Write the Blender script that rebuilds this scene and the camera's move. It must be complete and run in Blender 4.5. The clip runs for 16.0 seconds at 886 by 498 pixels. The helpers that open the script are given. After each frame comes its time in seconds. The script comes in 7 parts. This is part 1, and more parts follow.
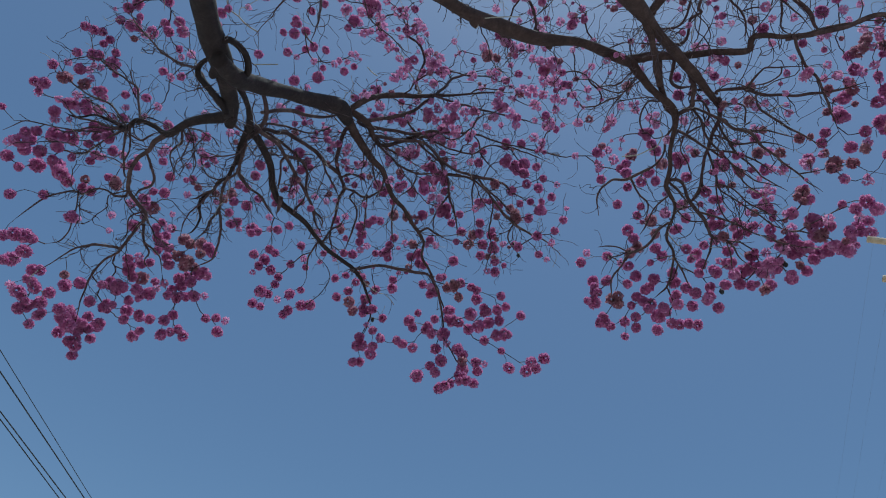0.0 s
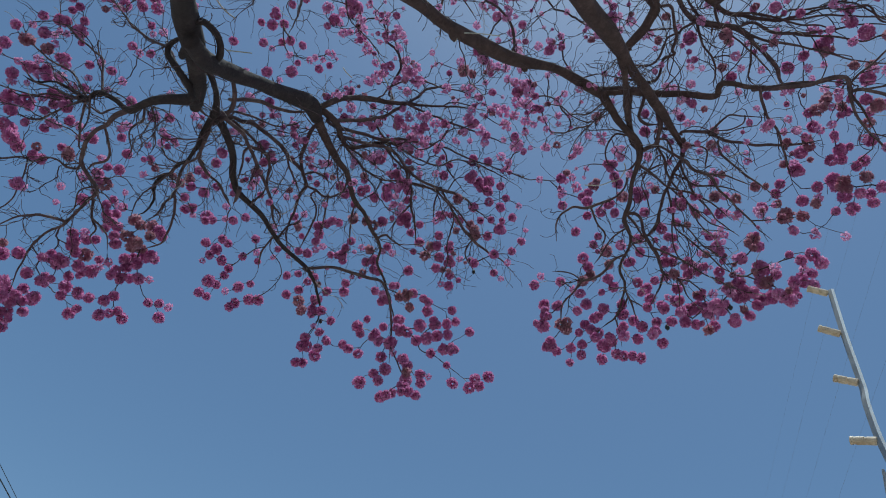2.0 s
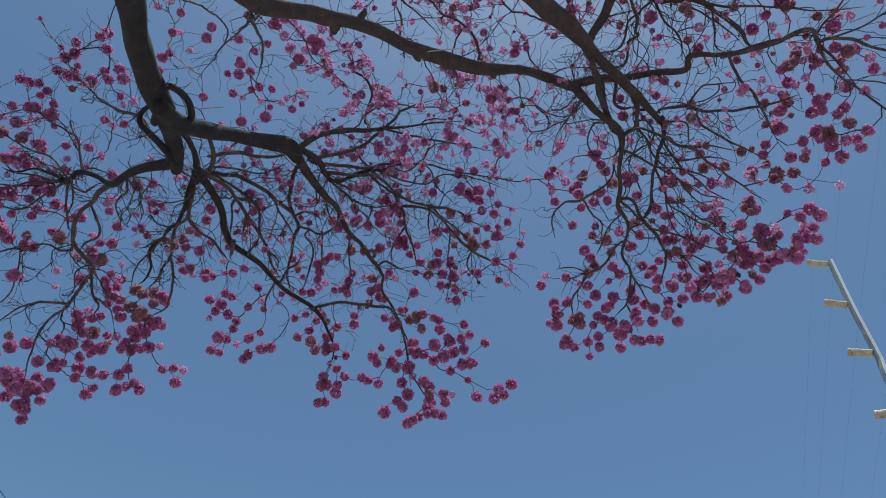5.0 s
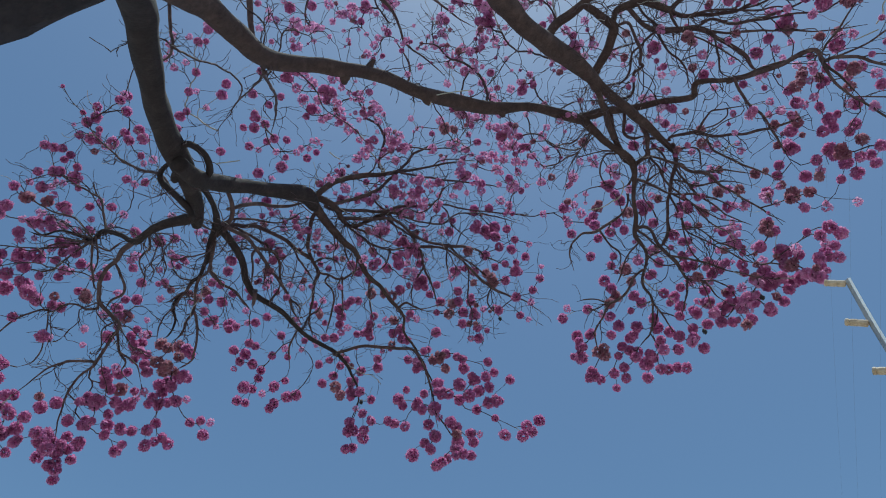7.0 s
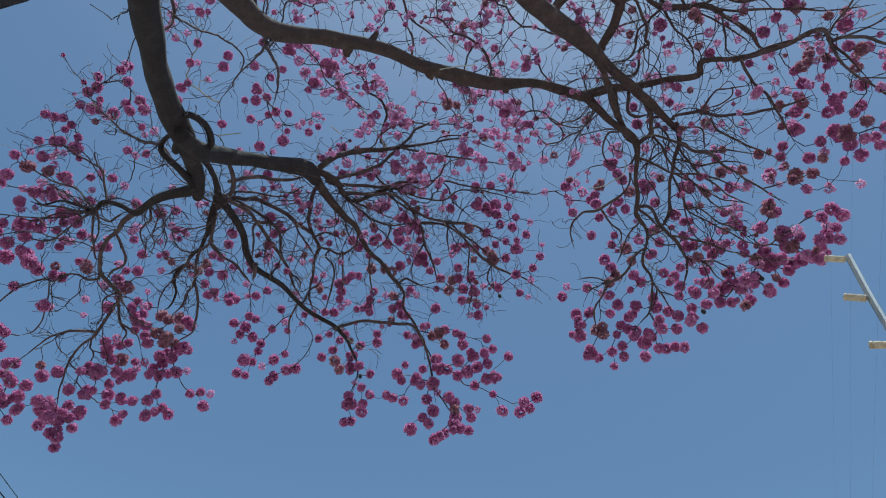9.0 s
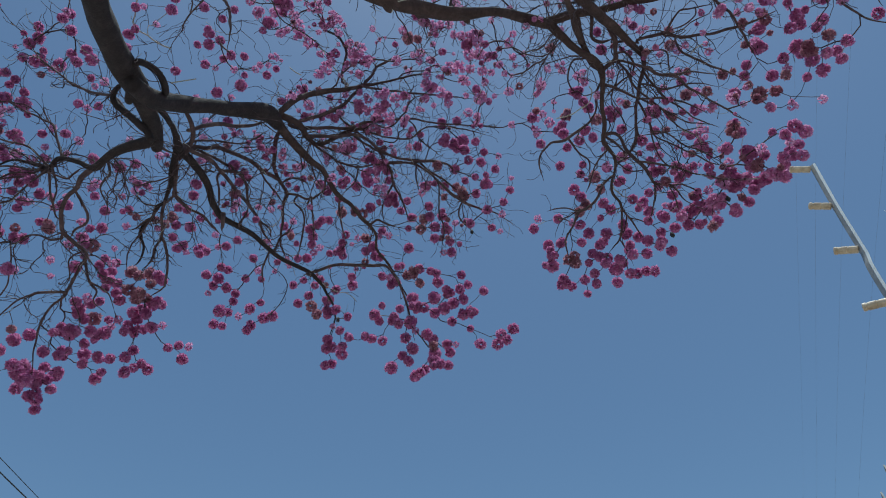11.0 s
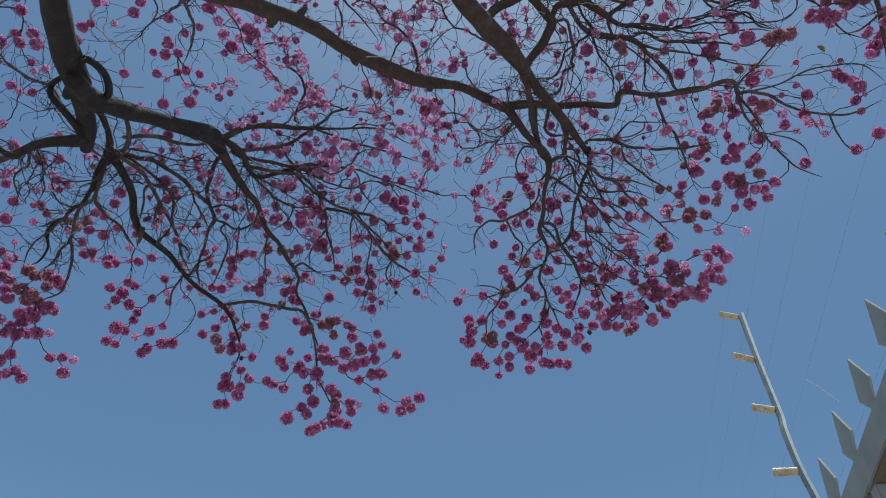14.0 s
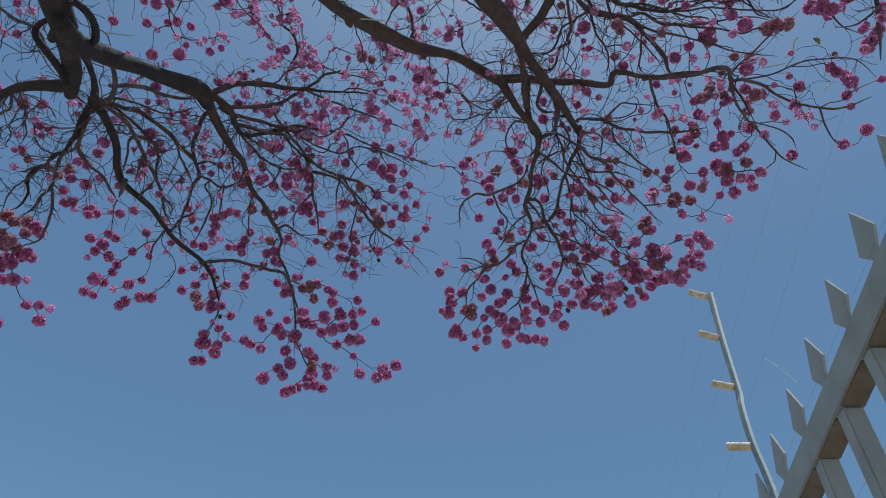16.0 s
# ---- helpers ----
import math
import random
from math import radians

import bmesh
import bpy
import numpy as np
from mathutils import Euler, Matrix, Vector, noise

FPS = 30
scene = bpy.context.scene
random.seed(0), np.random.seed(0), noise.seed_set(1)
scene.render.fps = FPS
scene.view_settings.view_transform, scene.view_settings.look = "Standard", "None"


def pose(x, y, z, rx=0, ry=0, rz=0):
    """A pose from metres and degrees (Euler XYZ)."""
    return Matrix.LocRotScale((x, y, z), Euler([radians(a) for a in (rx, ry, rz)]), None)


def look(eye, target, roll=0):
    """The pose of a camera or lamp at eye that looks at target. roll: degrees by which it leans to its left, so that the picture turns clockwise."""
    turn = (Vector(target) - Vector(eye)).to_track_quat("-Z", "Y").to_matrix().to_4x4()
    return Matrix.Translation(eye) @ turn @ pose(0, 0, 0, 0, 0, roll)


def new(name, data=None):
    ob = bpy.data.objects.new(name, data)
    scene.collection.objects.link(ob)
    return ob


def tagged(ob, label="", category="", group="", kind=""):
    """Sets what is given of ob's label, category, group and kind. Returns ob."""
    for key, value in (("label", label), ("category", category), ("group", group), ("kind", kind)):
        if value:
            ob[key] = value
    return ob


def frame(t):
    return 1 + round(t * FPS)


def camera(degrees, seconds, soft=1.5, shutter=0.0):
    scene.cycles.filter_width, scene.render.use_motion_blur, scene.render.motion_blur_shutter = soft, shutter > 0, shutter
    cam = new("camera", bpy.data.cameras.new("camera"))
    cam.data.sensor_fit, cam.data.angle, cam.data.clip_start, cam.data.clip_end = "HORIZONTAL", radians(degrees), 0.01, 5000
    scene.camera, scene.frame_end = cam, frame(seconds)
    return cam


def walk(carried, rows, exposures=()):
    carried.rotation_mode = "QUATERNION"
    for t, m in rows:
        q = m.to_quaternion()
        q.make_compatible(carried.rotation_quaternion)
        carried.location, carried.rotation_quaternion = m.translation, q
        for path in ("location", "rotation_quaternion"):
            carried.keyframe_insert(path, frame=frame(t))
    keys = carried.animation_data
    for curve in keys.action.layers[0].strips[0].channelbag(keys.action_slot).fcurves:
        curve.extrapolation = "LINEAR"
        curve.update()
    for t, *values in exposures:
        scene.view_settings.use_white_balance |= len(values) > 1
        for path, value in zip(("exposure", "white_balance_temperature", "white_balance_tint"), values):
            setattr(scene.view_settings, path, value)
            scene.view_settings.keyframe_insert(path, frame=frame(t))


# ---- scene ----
cam = camera(66.7, 16.0, soft=1.06)
PATH = [
    (0, (-0.023, 0.048, 1.568), (-0.059, 1.432, 3.011), 11.87),
    (0.5, (-0.022, 0.068, 1.574), (0.023, 1.446, 3.023), 12.61),
    (1, (-0.032, 0.081, 1.572), (0.078, 1.473, 3.004), 13.79),
    (1.5, (-0.026, 0.061, 1.576), (0.016, 1.436, 3.028), 15.65),
    (2, (-0.000, 0.067, 1.584), (0.075, 1.404, 3.068), 14.47),
    (2.5, (-0.004, 0.091, 1.600), (0.221, 1.365, 3.125), 14.85),
    (3, (-0.038, 0.057, 1.606), (0.185, 1.275, 3.176), 14.00),
    (3.5, (-0.027, 0.041, 1.616), (0.177, 1.280, 3.173), 9.86),
    (4, (-0.026, 0.013, 1.632), (0.029, 1.286, 3.173), 8.37),
    (4.2, (-0.012, 0.021, 1.640), (0.072, 1.298, 3.176), 6.06),
    (6.3, (0.023, 0.017, 1.639), (0.042, 1.379, 3.102), 5.31),
    (6.5, (0.022, 0.016, 1.638), (0.020, 1.366, 3.113), 6.27),
    (7, (0.020, -0.005, 1.620), (0.014, 1.229, 3.194), 4.12),
    (7.5, (0.026, 0.019, 1.628), (-0.001, 1.267, 3.191), 3.07),
    (8, (0.024, 0.016, 1.631), (0.023, 1.257, 3.199), 5.68),
    (8.2, (0.021, 0.012, 1.628), (0.018, 1.219, 3.222), 6.19),
    (10.3, (0.027, 0.013, 1.577), (0.047, 1.445, 2.973), 0.60),
    (10.5, (0.041, 0.042, 1.607), (0.073, 1.474, 3.003), 0.00),
    (11, (0.027, 0.039, 1.604), (0.117, 1.449, 3.020), -1.24),
    (11.5, (0.044, 0.071, 1.642), (0.333, 1.334, 3.166), 2.44),
    (12, (0.007, 0.039, 1.620), (0.278, 1.235, 3.200), 6.19),
    (12.5, (-0.004, 0.047, 1.639), (0.160, 1.308, 3.183), 8.00),
    (13, (-0.013, 0.060, 1.665), (0.183, 1.390, 3.146), 3.35),
    (13.5, (-0.007, 0.040, 1.696), (0.234, 1.344, 3.192), 2.58),
    (14, (-0.000, 0.024, 1.706), (0.291, 1.282, 3.234), 2.35),
    (14.5, (0.009, 0.010, 1.698), (0.236, 1.244, 3.255), 4.12),
    (15, (0.012, 0.022, 1.682), (0.260, 1.371, 3.138), 4.54),
    (15.5, (0.022, 0.029, 1.687), (0.334, 1.377, 3.131), 4.23),
    (16, (0.032, 0.033, 1.689), (0.380, 1.336, 3.165), 4.29),
]
walk(cam, [(t, look(eye, target, roll)) for t, eye, target, roll in PATH], exposures=[(0.0, -0.20, 5640, -3), (1.5, -0.12, 5660, -4), (3.5, -0.08, 5740, -6), (6.4, -0.08, 5690, -5), (7.0, 0.0, 5710, -6), (7.5, 0.12, 5760, -7), (8.2, 0.12, 5780, -7), (11.0, -0.17, 5700, -5), (13.0, -0.02, 5800, -7), (16.0, -0.04, 5780, -7)])

# ---- world and sun ----
SUN_ELEVATION, SUN_AZIMUTH = radians(87), radians(104)
world = bpy.data.worlds.new("sky")
scene.world = world
world.use_nodes = True
wn = world.node_tree.nodes
sky = wn.new("ShaderNodeTexSky")
sky.sky_type = "NISHITA"
sky.sun_disc = False
sky.sun_elevation, sky.sun_rotation = SUN_ELEVATION, SUN_AZIMUTH
sky.air_density, sky.dust_density, sky.ozone_density = 1.0, 0.8, 1.7
wn["Background"].inputs["Strength"].default_value = 0.10
world.node_tree.links.new(sky.outputs[0], wn["Background"].inputs["Color"])
sun_data = bpy.data.lights.new("sun", "SUN")
sun_data.energy, sun_data.angle, sun_data.color = 3.2, radians(0.5), (1.0, 0.95, 0.88)
sun = new("sun", sun_data)
sun_way = Vector((math.cos(SUN_ELEVATION) * math.sin(SUN_AZIMUTH), math.cos(SUN_ELEVATION) * math.cos(SUN_AZIMUTH), math.sin(SUN_ELEVATION)))
sun.matrix_world = look(sun_way * 40, (0, 0, 0))


# ---- materials ----
def material(name):
    m = bpy.data.materials.new(name)
    m.use_nodes = True
    n = m.node_tree.nodes
    return m, n, m.node_tree.links, n["Principled BSDF"]


def noise_ramp(n, l, scale, stops, detail=6.0, rough=0.6, stretch=None):
    co = n.new("ShaderNodeTexCoord")
    tex = n.new("ShaderNodeTexNoise")
    tex.inputs["Scale"].default_value, tex.inputs["Detail"].default_value, tex.inputs["Roughness"].default_value = scale, detail, rough
    if stretch:
        mp = n.new("ShaderNodeMapping")
        mp.inputs["Scale"].default_value = stretch
        l.new(co.outputs["Object"], mp.inputs["Vector"])
        l.new(mp.outputs[0], tex.inputs["Vector"])
    else:
        l.new(co.outputs["Object"], tex.inputs["Vector"])
    ramp = n.new("ShaderNodeValToRGB")
    while len(ramp.color_ramp.elements) < len(stops):
        ramp.color_ramp.elements.new(0.5)
    for e, (at, c) in zip(ramp.color_ramp.elements, stops):
        e.position, e.color = at, (*c, 1)
    l.new(tex.outputs["Fac"], ramp.inputs[0])
    return tex, ramp


def bump(n, l, bsdf, source, strength, distance):
    b = n.new("ShaderNodeBump")
    b.inputs["Strength"].default_value, b.inputs["Distance"].default_value = strength, distance
    l.new(source, b.inputs["Height"])
    l.new(b.outputs[0], bsdf.inputs["Normal"])


def bark_material(name, dark, mid, light):
    m, n, l, p = material(name)
    big, ramp = noise_ramp(n, l, 9.0, [(0.3, dark), (0.55, mid), (0.75, light)])
    fine, fr = noise_ramp(n, l, 38.0, [(0.32, (0.6, 0.6, 0.6)), (0.68, (1.28, 1.22, 1.16))], 8.0, 0.7, (1.0, 1.0, 0.45))
    mix = n.new("ShaderNodeMix")
    mix.data_type, mix.blend_type = "RGBA", "MULTIPLY"
    mix.inputs["Factor"].default_value = 0.8
    l.new(ramp.outputs[0], mix.inputs["A"])
    l.new(fr.outputs[0], mix.inputs["B"])
    l.new(mix.outputs["Result"], p.inputs["Base Color"])
    p.inputs["Roughness"].default_value = 0.9
    bump(n, l, p, fine.outputs["Fac"], 0.9, 0.012)
    return m


BARK = bark_material("bark", (0.060, 0.036, 0.035), (0.088, 0.054, 0.051), (0.140, 0.092, 0.084))
# darker copy of the bark: paints the crown's shade on trunk and left limbs
SHADED_BARK = bark_material("shaded_bark", (0.027, 0.018, 0.019), (0.040, 0.027, 0.028), (0.068, 0.048, 0.046))
TWIG = bark_material("twig_bark", (0.075, 0.046, 0.050), (0.125, 0.078, 0.082), (0.23, 0.16, 0.155))


def pale_some(m, share, colour):
    """Some islands of a mesh take a paler colour, painted as if sunlit."""
    n, l = m.node_tree.nodes, m.node_tree.links
    p = n["Principled BSDF"]
    old = p.inputs["Base Color"].links[0].from_socket
    geo = n.new("ShaderNodeNewGeometry")
    over = n.new("ShaderNodeMath")
    over.operation = "GREATER_THAN"
    over.inputs[1].default_value = 1 - share
    l.new(geo.outputs["Random Per Island"], over.inputs[0])
    mix = n.new("ShaderNodeMix")
    mix.data_type = "RGBA"
    l.new(over.outputs[0], mix.inputs["Factor"])
    l.new(old, mix.inputs["A"])
    mix.inputs["B"].default_value = (*colour, 1)
    l.new(mix.outputs["Result"], p.inputs["Base Color"])


FINE_TWIG = bark_material("fine_twig_bark", (0.058, 0.036, 0.042), (0.098, 0.062, 0.069), (0.19, 0.135, 0.14))
# pale grey on a few twigs paints their sunlit highlights
pale_some(FINE_TWIG, 0.07, (0.46, 0.42, 0.40))


def petal_material(name, deep, mid, pale):
    m, n, l, p = material(name)
    info = n.new("ShaderNodeObjectInfo")
    geo = n.new("ShaderNodeNewGeometry")
    add = n.new("ShaderNodeMath")
    add.operation = "ADD"
    half = n.new("ShaderNodeMath")
    half.operation = "MULTIPLY"
    half.inputs[1].default_value = 0.5
    l.new(info.outputs["Random"], add.inputs[0])
    l.new(geo.outputs["Random Per Island"], add.inputs[1])
    l.new(add.outputs[0], half.inputs[0])
    ramp = n.new("ShaderNodeValToRGB")
    ramp.color_ramp.elements.new(0.5)
    for e, (at, c) in zip(ramp.color_ramp.elements, [(0.15, deep), (0.5, mid), (0.88, pale)]):
        e.position, e.color = at, (*c, 1)
    l.new(half.outputs[0], ramp.inputs[0])
    l.new(ramp.outputs[0], p.inputs["Base Color"])
    p.inputs["Roughness"].default_value = 0.65
    p.inputs["Specular IOR Level"].default_value = 0.25
    t = n.new("ShaderNodeBsdfTranslucent")
    l.new(ramp.outputs[0], t.inputs["Color"])
    mix = n.new("ShaderNodeMixShader")
    mix.inputs[0].default_value = 0.55
    l.new(p.outputs[0], mix.inputs[1])
    l.new(t.outputs[0], mix.inputs[2])
    l.new(mix.outputs[0], n["Material Output"].inputs["Surface"])
    return m


PETAL = petal_material("pink_petals", (0.58, 0.20, 0.42), (0.71, 0.32, 0.56), (0.88, 0.52, 0.75))
# paler pink paints the sun shining through loose heads of the same blossom
BACKLIT = petal_material("backlit_petals", (0.70, 0.34, 0.56), (0.79, 0.45, 0.67), (0.88, 0.60, 0.79))
WILTED = petal_material("wilted_petals", (0.42, 0.17, 0.25), (0.50, 0.25, 0.32), (0.60, 0.36, 0.41))


def plain(name, stops, scale, rough, metal=0.0, relief=0.25, depth=0.002, stretch=None):
    m, n, l, p = material(name)
    tex, ramp = noise_ramp(n, l, scale, stops, stretch=stretch)
    l.new(ramp.outputs[0], p.inputs["Base Color"])
    p.inputs["Roughness"].default_value, p.inputs["Metallic"].default_value = rough, metal
    bump(n, l, p, tex.outputs["Fac"], relief, depth)
    return m


GREY_PAINT = plain("grey_fence_paint", [(0.3, (0.30, 0.28, 0.26)), (0.55, (0.37, 0.35, 0.325)), (0.8, (0.43, 0.41, 0.385))], 14.0, 0.55)
# the bar's steel in two tones: near-white painted as sunlit, grey as shaded
LIT_STEEL = plain("sunlit_steel_face", [(0.3, (0.82, 0.81, 0.79)), (0.6, (0.86, 0.85, 0.83)), (0.85, (0.90, 0.89, 0.87))], 30.0, 0.6, 0.0)
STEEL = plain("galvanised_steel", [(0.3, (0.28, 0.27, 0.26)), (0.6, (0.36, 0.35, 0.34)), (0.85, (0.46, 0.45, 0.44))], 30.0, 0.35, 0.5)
# brown mixes rust with painted shade and warm ground light under the rail
RUST_AND_BOUNCE = plain("rust_and_ground_bounce", [(0.3, (0.11, 0.08, 0.055)), (0.55, (0.17, 0.128, 0.09)), (0.8, (0.24, 0.19, 0.14))], 22.0, 0.85)
DRY = plain("pale_dry_stem", [(0.3, (0.40, 0.36, 0.30)), (0.7, (0.62, 0.58, 0.50))], 18.0, 0.8)
LEAF = plain("yellow_green_leaf", [(0.3, (0.10, 0.13, 0.04)), (0.7, (0.26, 0.26, 0.08))], 25.0, 0.6)
CREAM = plain("cream_plastic", [(0.3, (0.46, 0.31, 0.18)), (0.55, (0.72, 0.54, 0.36)), (0.8, (0.85, 0.71, 0.53))], 60.0, 0.5, 0.0, 0.05, 0.0005)
CABLE = plain("black_cable", [(0.3, (0.02, 0.02, 0.02)), (0.7, (0.04, 0.04, 0.04))], 8.0, 0.7)
WIRE = plain("thin_steel_wire", [(0.3, (0.16, 0.17, 0.18)), (0.7, (0.24, 0.25, 0.26))], 30.0, 0.6, 0.3)
THREAD = plain("white_thread", [(0.3, (0.75, 0.75, 0.75)), (0.7, (0.85, 0.85, 0.85))], 30.0, 0.7)
EARTH = plain("dusty_ground", [(0.3, (0.28, 0.255, 0.225)), (0.55, (0.36, 0.335, 0.30)), (0.8, (0.43, 0.405, 0.37))], 1.3, 0.95, 0, 0.5, 0.02)


# ---- building helpers ----
def part(name, bm, mat, parent=None, label=""):
    me = bpy.data.meshes.new(name)
    bm.to_mesh(me)
    bm.free()
    me.materials.append(mat)
    ob = new(name, me)
    ob.parent = parent
    return tagged(ob, label)


def mesh_part(name, verts, faces, mat, parent=None, label="", smooth=True):
    me = bpy.data.meshes.new(name)
    me.from_pydata(verts, [], faces)
    me.materials.append(mat)
    if smooth:
        me.polygons.foreach_set("use_smooth", [True] * len(me.polygons))
    ob = new(name, me)
    ob.parent = parent
    return tagged(ob, label)


def smooth_path(pts, steps):
    """A Catmull-Rom line through rows of place and radius."""
    a = np.array(pts, float)
    a = np.vstack([2 * a[0] - a[1], a, 2 * a[-1] - a[-2]])
    out = []
    for i in range(1, len(a) - 2):
        for s in range(steps):
            u = s / steps
            out.append(0.5 * (2 * a[i] + (a[i + 1] - a[i - 1]) * u + (2 * a[i - 1] - 5 * a[i] + 4 * a[i + 1] - a[i + 2]) * u * u
                              + (3 * a[i] - a[i - 1] - 3 * a[i + 1] + a[i + 2]) * u ** 3))
    out.append(a[-2])
    return np.array(out)


def tube(rows, sides, rough=0.0, rng=None):
    """Rings along rows of x, y, z, radius, closed at both ends."""
    rows = np.asarray(rows, float)
    p, r = rows[:, :3], np.maximum(rows[:, 3], 0.0001)
    tan = np.gradient(p, axis=0)
    tan /= np.linalg.norm(tan, axis=1)[:, None] + 1e-9
    side = np.cross(tan[0], (0.31, 0.87, 0.38))
    verts, faces = [], []
    ang = np.arange(sides) * 2 * np.pi / sides
    for i in range(len(p)):
        side = side - tan[i] * (side @ tan[i])
        side /= np.linalg.norm(side) + 1e-9
        other = np.cross(tan[i], side)
        k = np.ones(sides)
        if rough:
            k = np.array([1 + rough * noise.noise(Vector(p[i] * 3.1) + Vector((math.cos(b), math.sin(b), 0)) * 0.9) for b in ang])
        ring = p[i] + (r[i] * k)[:, None] * (np.cos(ang)[:, None] * side + np.sin(ang)[:, None] * other)
        verts += ring.tolist()
        if i:
            b = (i - 1) * sides
            faces += [(b + j, b + (j + 1) % sides, b + sides + (j + 1) % sides, b + sides + j) for j in range(sides)]
    faces.append(tuple(range(sides))[::-1])
    faces.append(tuple(range(len(verts) - sides, len(verts))))
    return verts, faces


# ---- ground ----
bm = bmesh.new()
bmesh.ops.create_grid(bm, x_segments=40, y_segments=40, size=400)
ground = part("ground", bm, EARTH)
tagged(ground, "dusty brown earth round the tree", "ground", kind="structure")

# ---- the flowering tree ----
tree = new("flowering_tree")
tree.location = (-2.95, 1.0, 0.0)
tagged(tree, "leafless tree with crooked dark limbs and pink pompom blossoms", "tree")
NODES, FLOWS, LEFT = [], [], []
rng = np.random.default_rng(7)


def limb(name, pts):
    """One crooked limb through rows of x, y, z, radius; its line feeds the twigs."""
    rows = smooth_path(pts, 7 if name == "limb" else 6)
    thick = rows[:, 3].max()
    wob = np.array([[noise.noise(Vector(q[:3] * 2.7) + Vector((k * 9.1, 0, 0))) for k in range(4)] for q in rows])
    ends = np.minimum(np.arange(len(rows)), np.arange(len(rows))[::-1]).clip(0, 4)[:, None] / 4
    rows[:, :3] += wob[:, :3] * (0.006 if name == "limb" else 0.018) * ends
    if name == "branch":
        rows[:, :3] += np.array([noise.noise_vector(Vector(q[:3] * 7.0)) for q in rows]) * 0.012 * ends
    rows[:, 3] *= 1 + 0.15 * wob[:, 3]
    if name == "branch" and rows[-1, 3] < 0.02:
        rows[-6:, 3] *= np.linspace(0.95, 0.35, 6)
    verts, faces = tube(rows, 14 if thick > 0.08 else 9 if thick > 0.025 else 6, 0.17 if thick > 0.03 else 0.0)
    base = np.array(tree.location)
    ob = mesh_part(name, (np.array(verts) - base).tolist(), faces, TWIG if thick < 0.03 else SHADED_BARK if rows[0, 0] < -1.68 else BARK, tree)
    flow = np.gradient(rows[:, :3], axis=0)
    flow /= np.linalg.norm(flow, axis=1)[:, None] + 1e-9
    steps = np.linalg.norm(np.diff(rows[:, :3], axis=0), axis=1)
    left = np.r_[steps[::-1].cumsum()[::-1], 0.0]
    first = 0 if thick < 0.075 else len(rows) // 2
    if name not in ("trunk", "knot"):
        NODES.append(rows[first:, :3])
        FLOWS.append(flow[first:])
        LEFT.append(left[first:])
    return ob


limb("trunk", [(-2.95, 1.0, -0.05, 0.36), (-2.90, 1.0, 0.25, 0.29), (-2.78, 1.0, 1.2, 0.25), (-2.55, 1.0, 2.4, 0.235), (-2.20, 0.99, 3.6, 0.23), (-1.93, 0.955, 4.4, 0.22), (-1.70, 0.965, 5.0, 0.20), (-1.52, 1.0, 5.4, 0.13)])
limb("limb", [(-1.71, 1.02, 5.13, 0.087), (-1.88, 1.43, 5.54, 0.099), (-1.93, 1.59, 5.63, 0.088), (-2.01, 1.82, 5.77, 0.090), (-2.07, 2.04, 5.88, 0.091), (-2.12, 2.29, 5.98, 0.092), (-2.15, 2.54, 6.08, 0.092), (-2.17, 2.78, 6.19, 0.101), (-2.16, 2.98, 6.26, 0.100), (-2.16, 3.17, 6.31, 0.081), (-2.18, 3.39, 6.38, 0.066), (-2.26, 3.67, 6.52, 0.065), (-2.27, 3.77, 6.52, 0.042)])
limb("limb", [(-1.64, 1.04, 5.15, 0.098), (-1.55, 1.31, 5.50, 0.094), (-1.51, 1.41, 5.62, 0.085), (-1.47, 1.53, 5.73, 0.079), (-1.42, 1.67, 5.86, 0.076), (-1.36, 1.82, 5.98, 0.069), (-1.27, 1.94, 6.12, 0.065), (-1.11, 2.03, 6.29, 0.058), (-0.99, 2.07, 6.38, 0.057), (-0.87, 2.12, 6.46, 0.058), (-0.75, 2.17, 6.57, 0.057), (-0.62, 2.24, 6.66, 0.057), (-0.48, 2.33, 6.77, 0.056), (-0.33, 2.43, 6.85, 0.055), (-0.18, 2.51, 6.92, 0.056), (0.03, 2.61, 7.05, 0.060), (0.37, 2.70, 7.16, 0.057), (0.70, 2.74, 7.32, 0.044), (1.00, 2.86, 7.47, 0.046), (1.30, 2.97, 7.57, 0.044)])
limb("limb", [(-1.60, 0.92, 5.49, 0.084), (-1.13, 0.71, 5.91, 0.083), (-0.45, 0.84, 6.23, 0.084), (0.04, 1.22, 6.39, 0.084), (0.30, 1.58, 6.68, 0.082), (0.39, 1.68, 6.75, 0.081), (0.50, 1.81, 6.81, 0.079), (0.65, 1.94, 6.92, 0.082), (0.81, 2.07, 7.02, 0.080), (1.00, 2.21, 7.14, 0.079), (1.15, 2.34, 7.21, 0.067), (1.29, 2.46, 7.25, 0.046), (1.42, 2.57, 7.29, 0.044), (1.57, 2.68, 7.35, 0.043), (1.71, 2.80, 7.38, 0.041), (1.85, 2.90, 7.41, 0.039), (2.23, 3.23, 7.52, 0.026)])
limb("branch", [(-2.09, 2.70, 6.14, 0.026), (-2.04, 2.69, 6.17, 0.028), (-2.00, 2.75, 6.23, 0.029), (-1.97, 2.84, 6.28, 0.029), (-1.95, 2.93, 6.30, 0.030), (-1.97, 3.03, 6.32, 0.030), (-2.02, 3.10, 6.31, 0.028)])
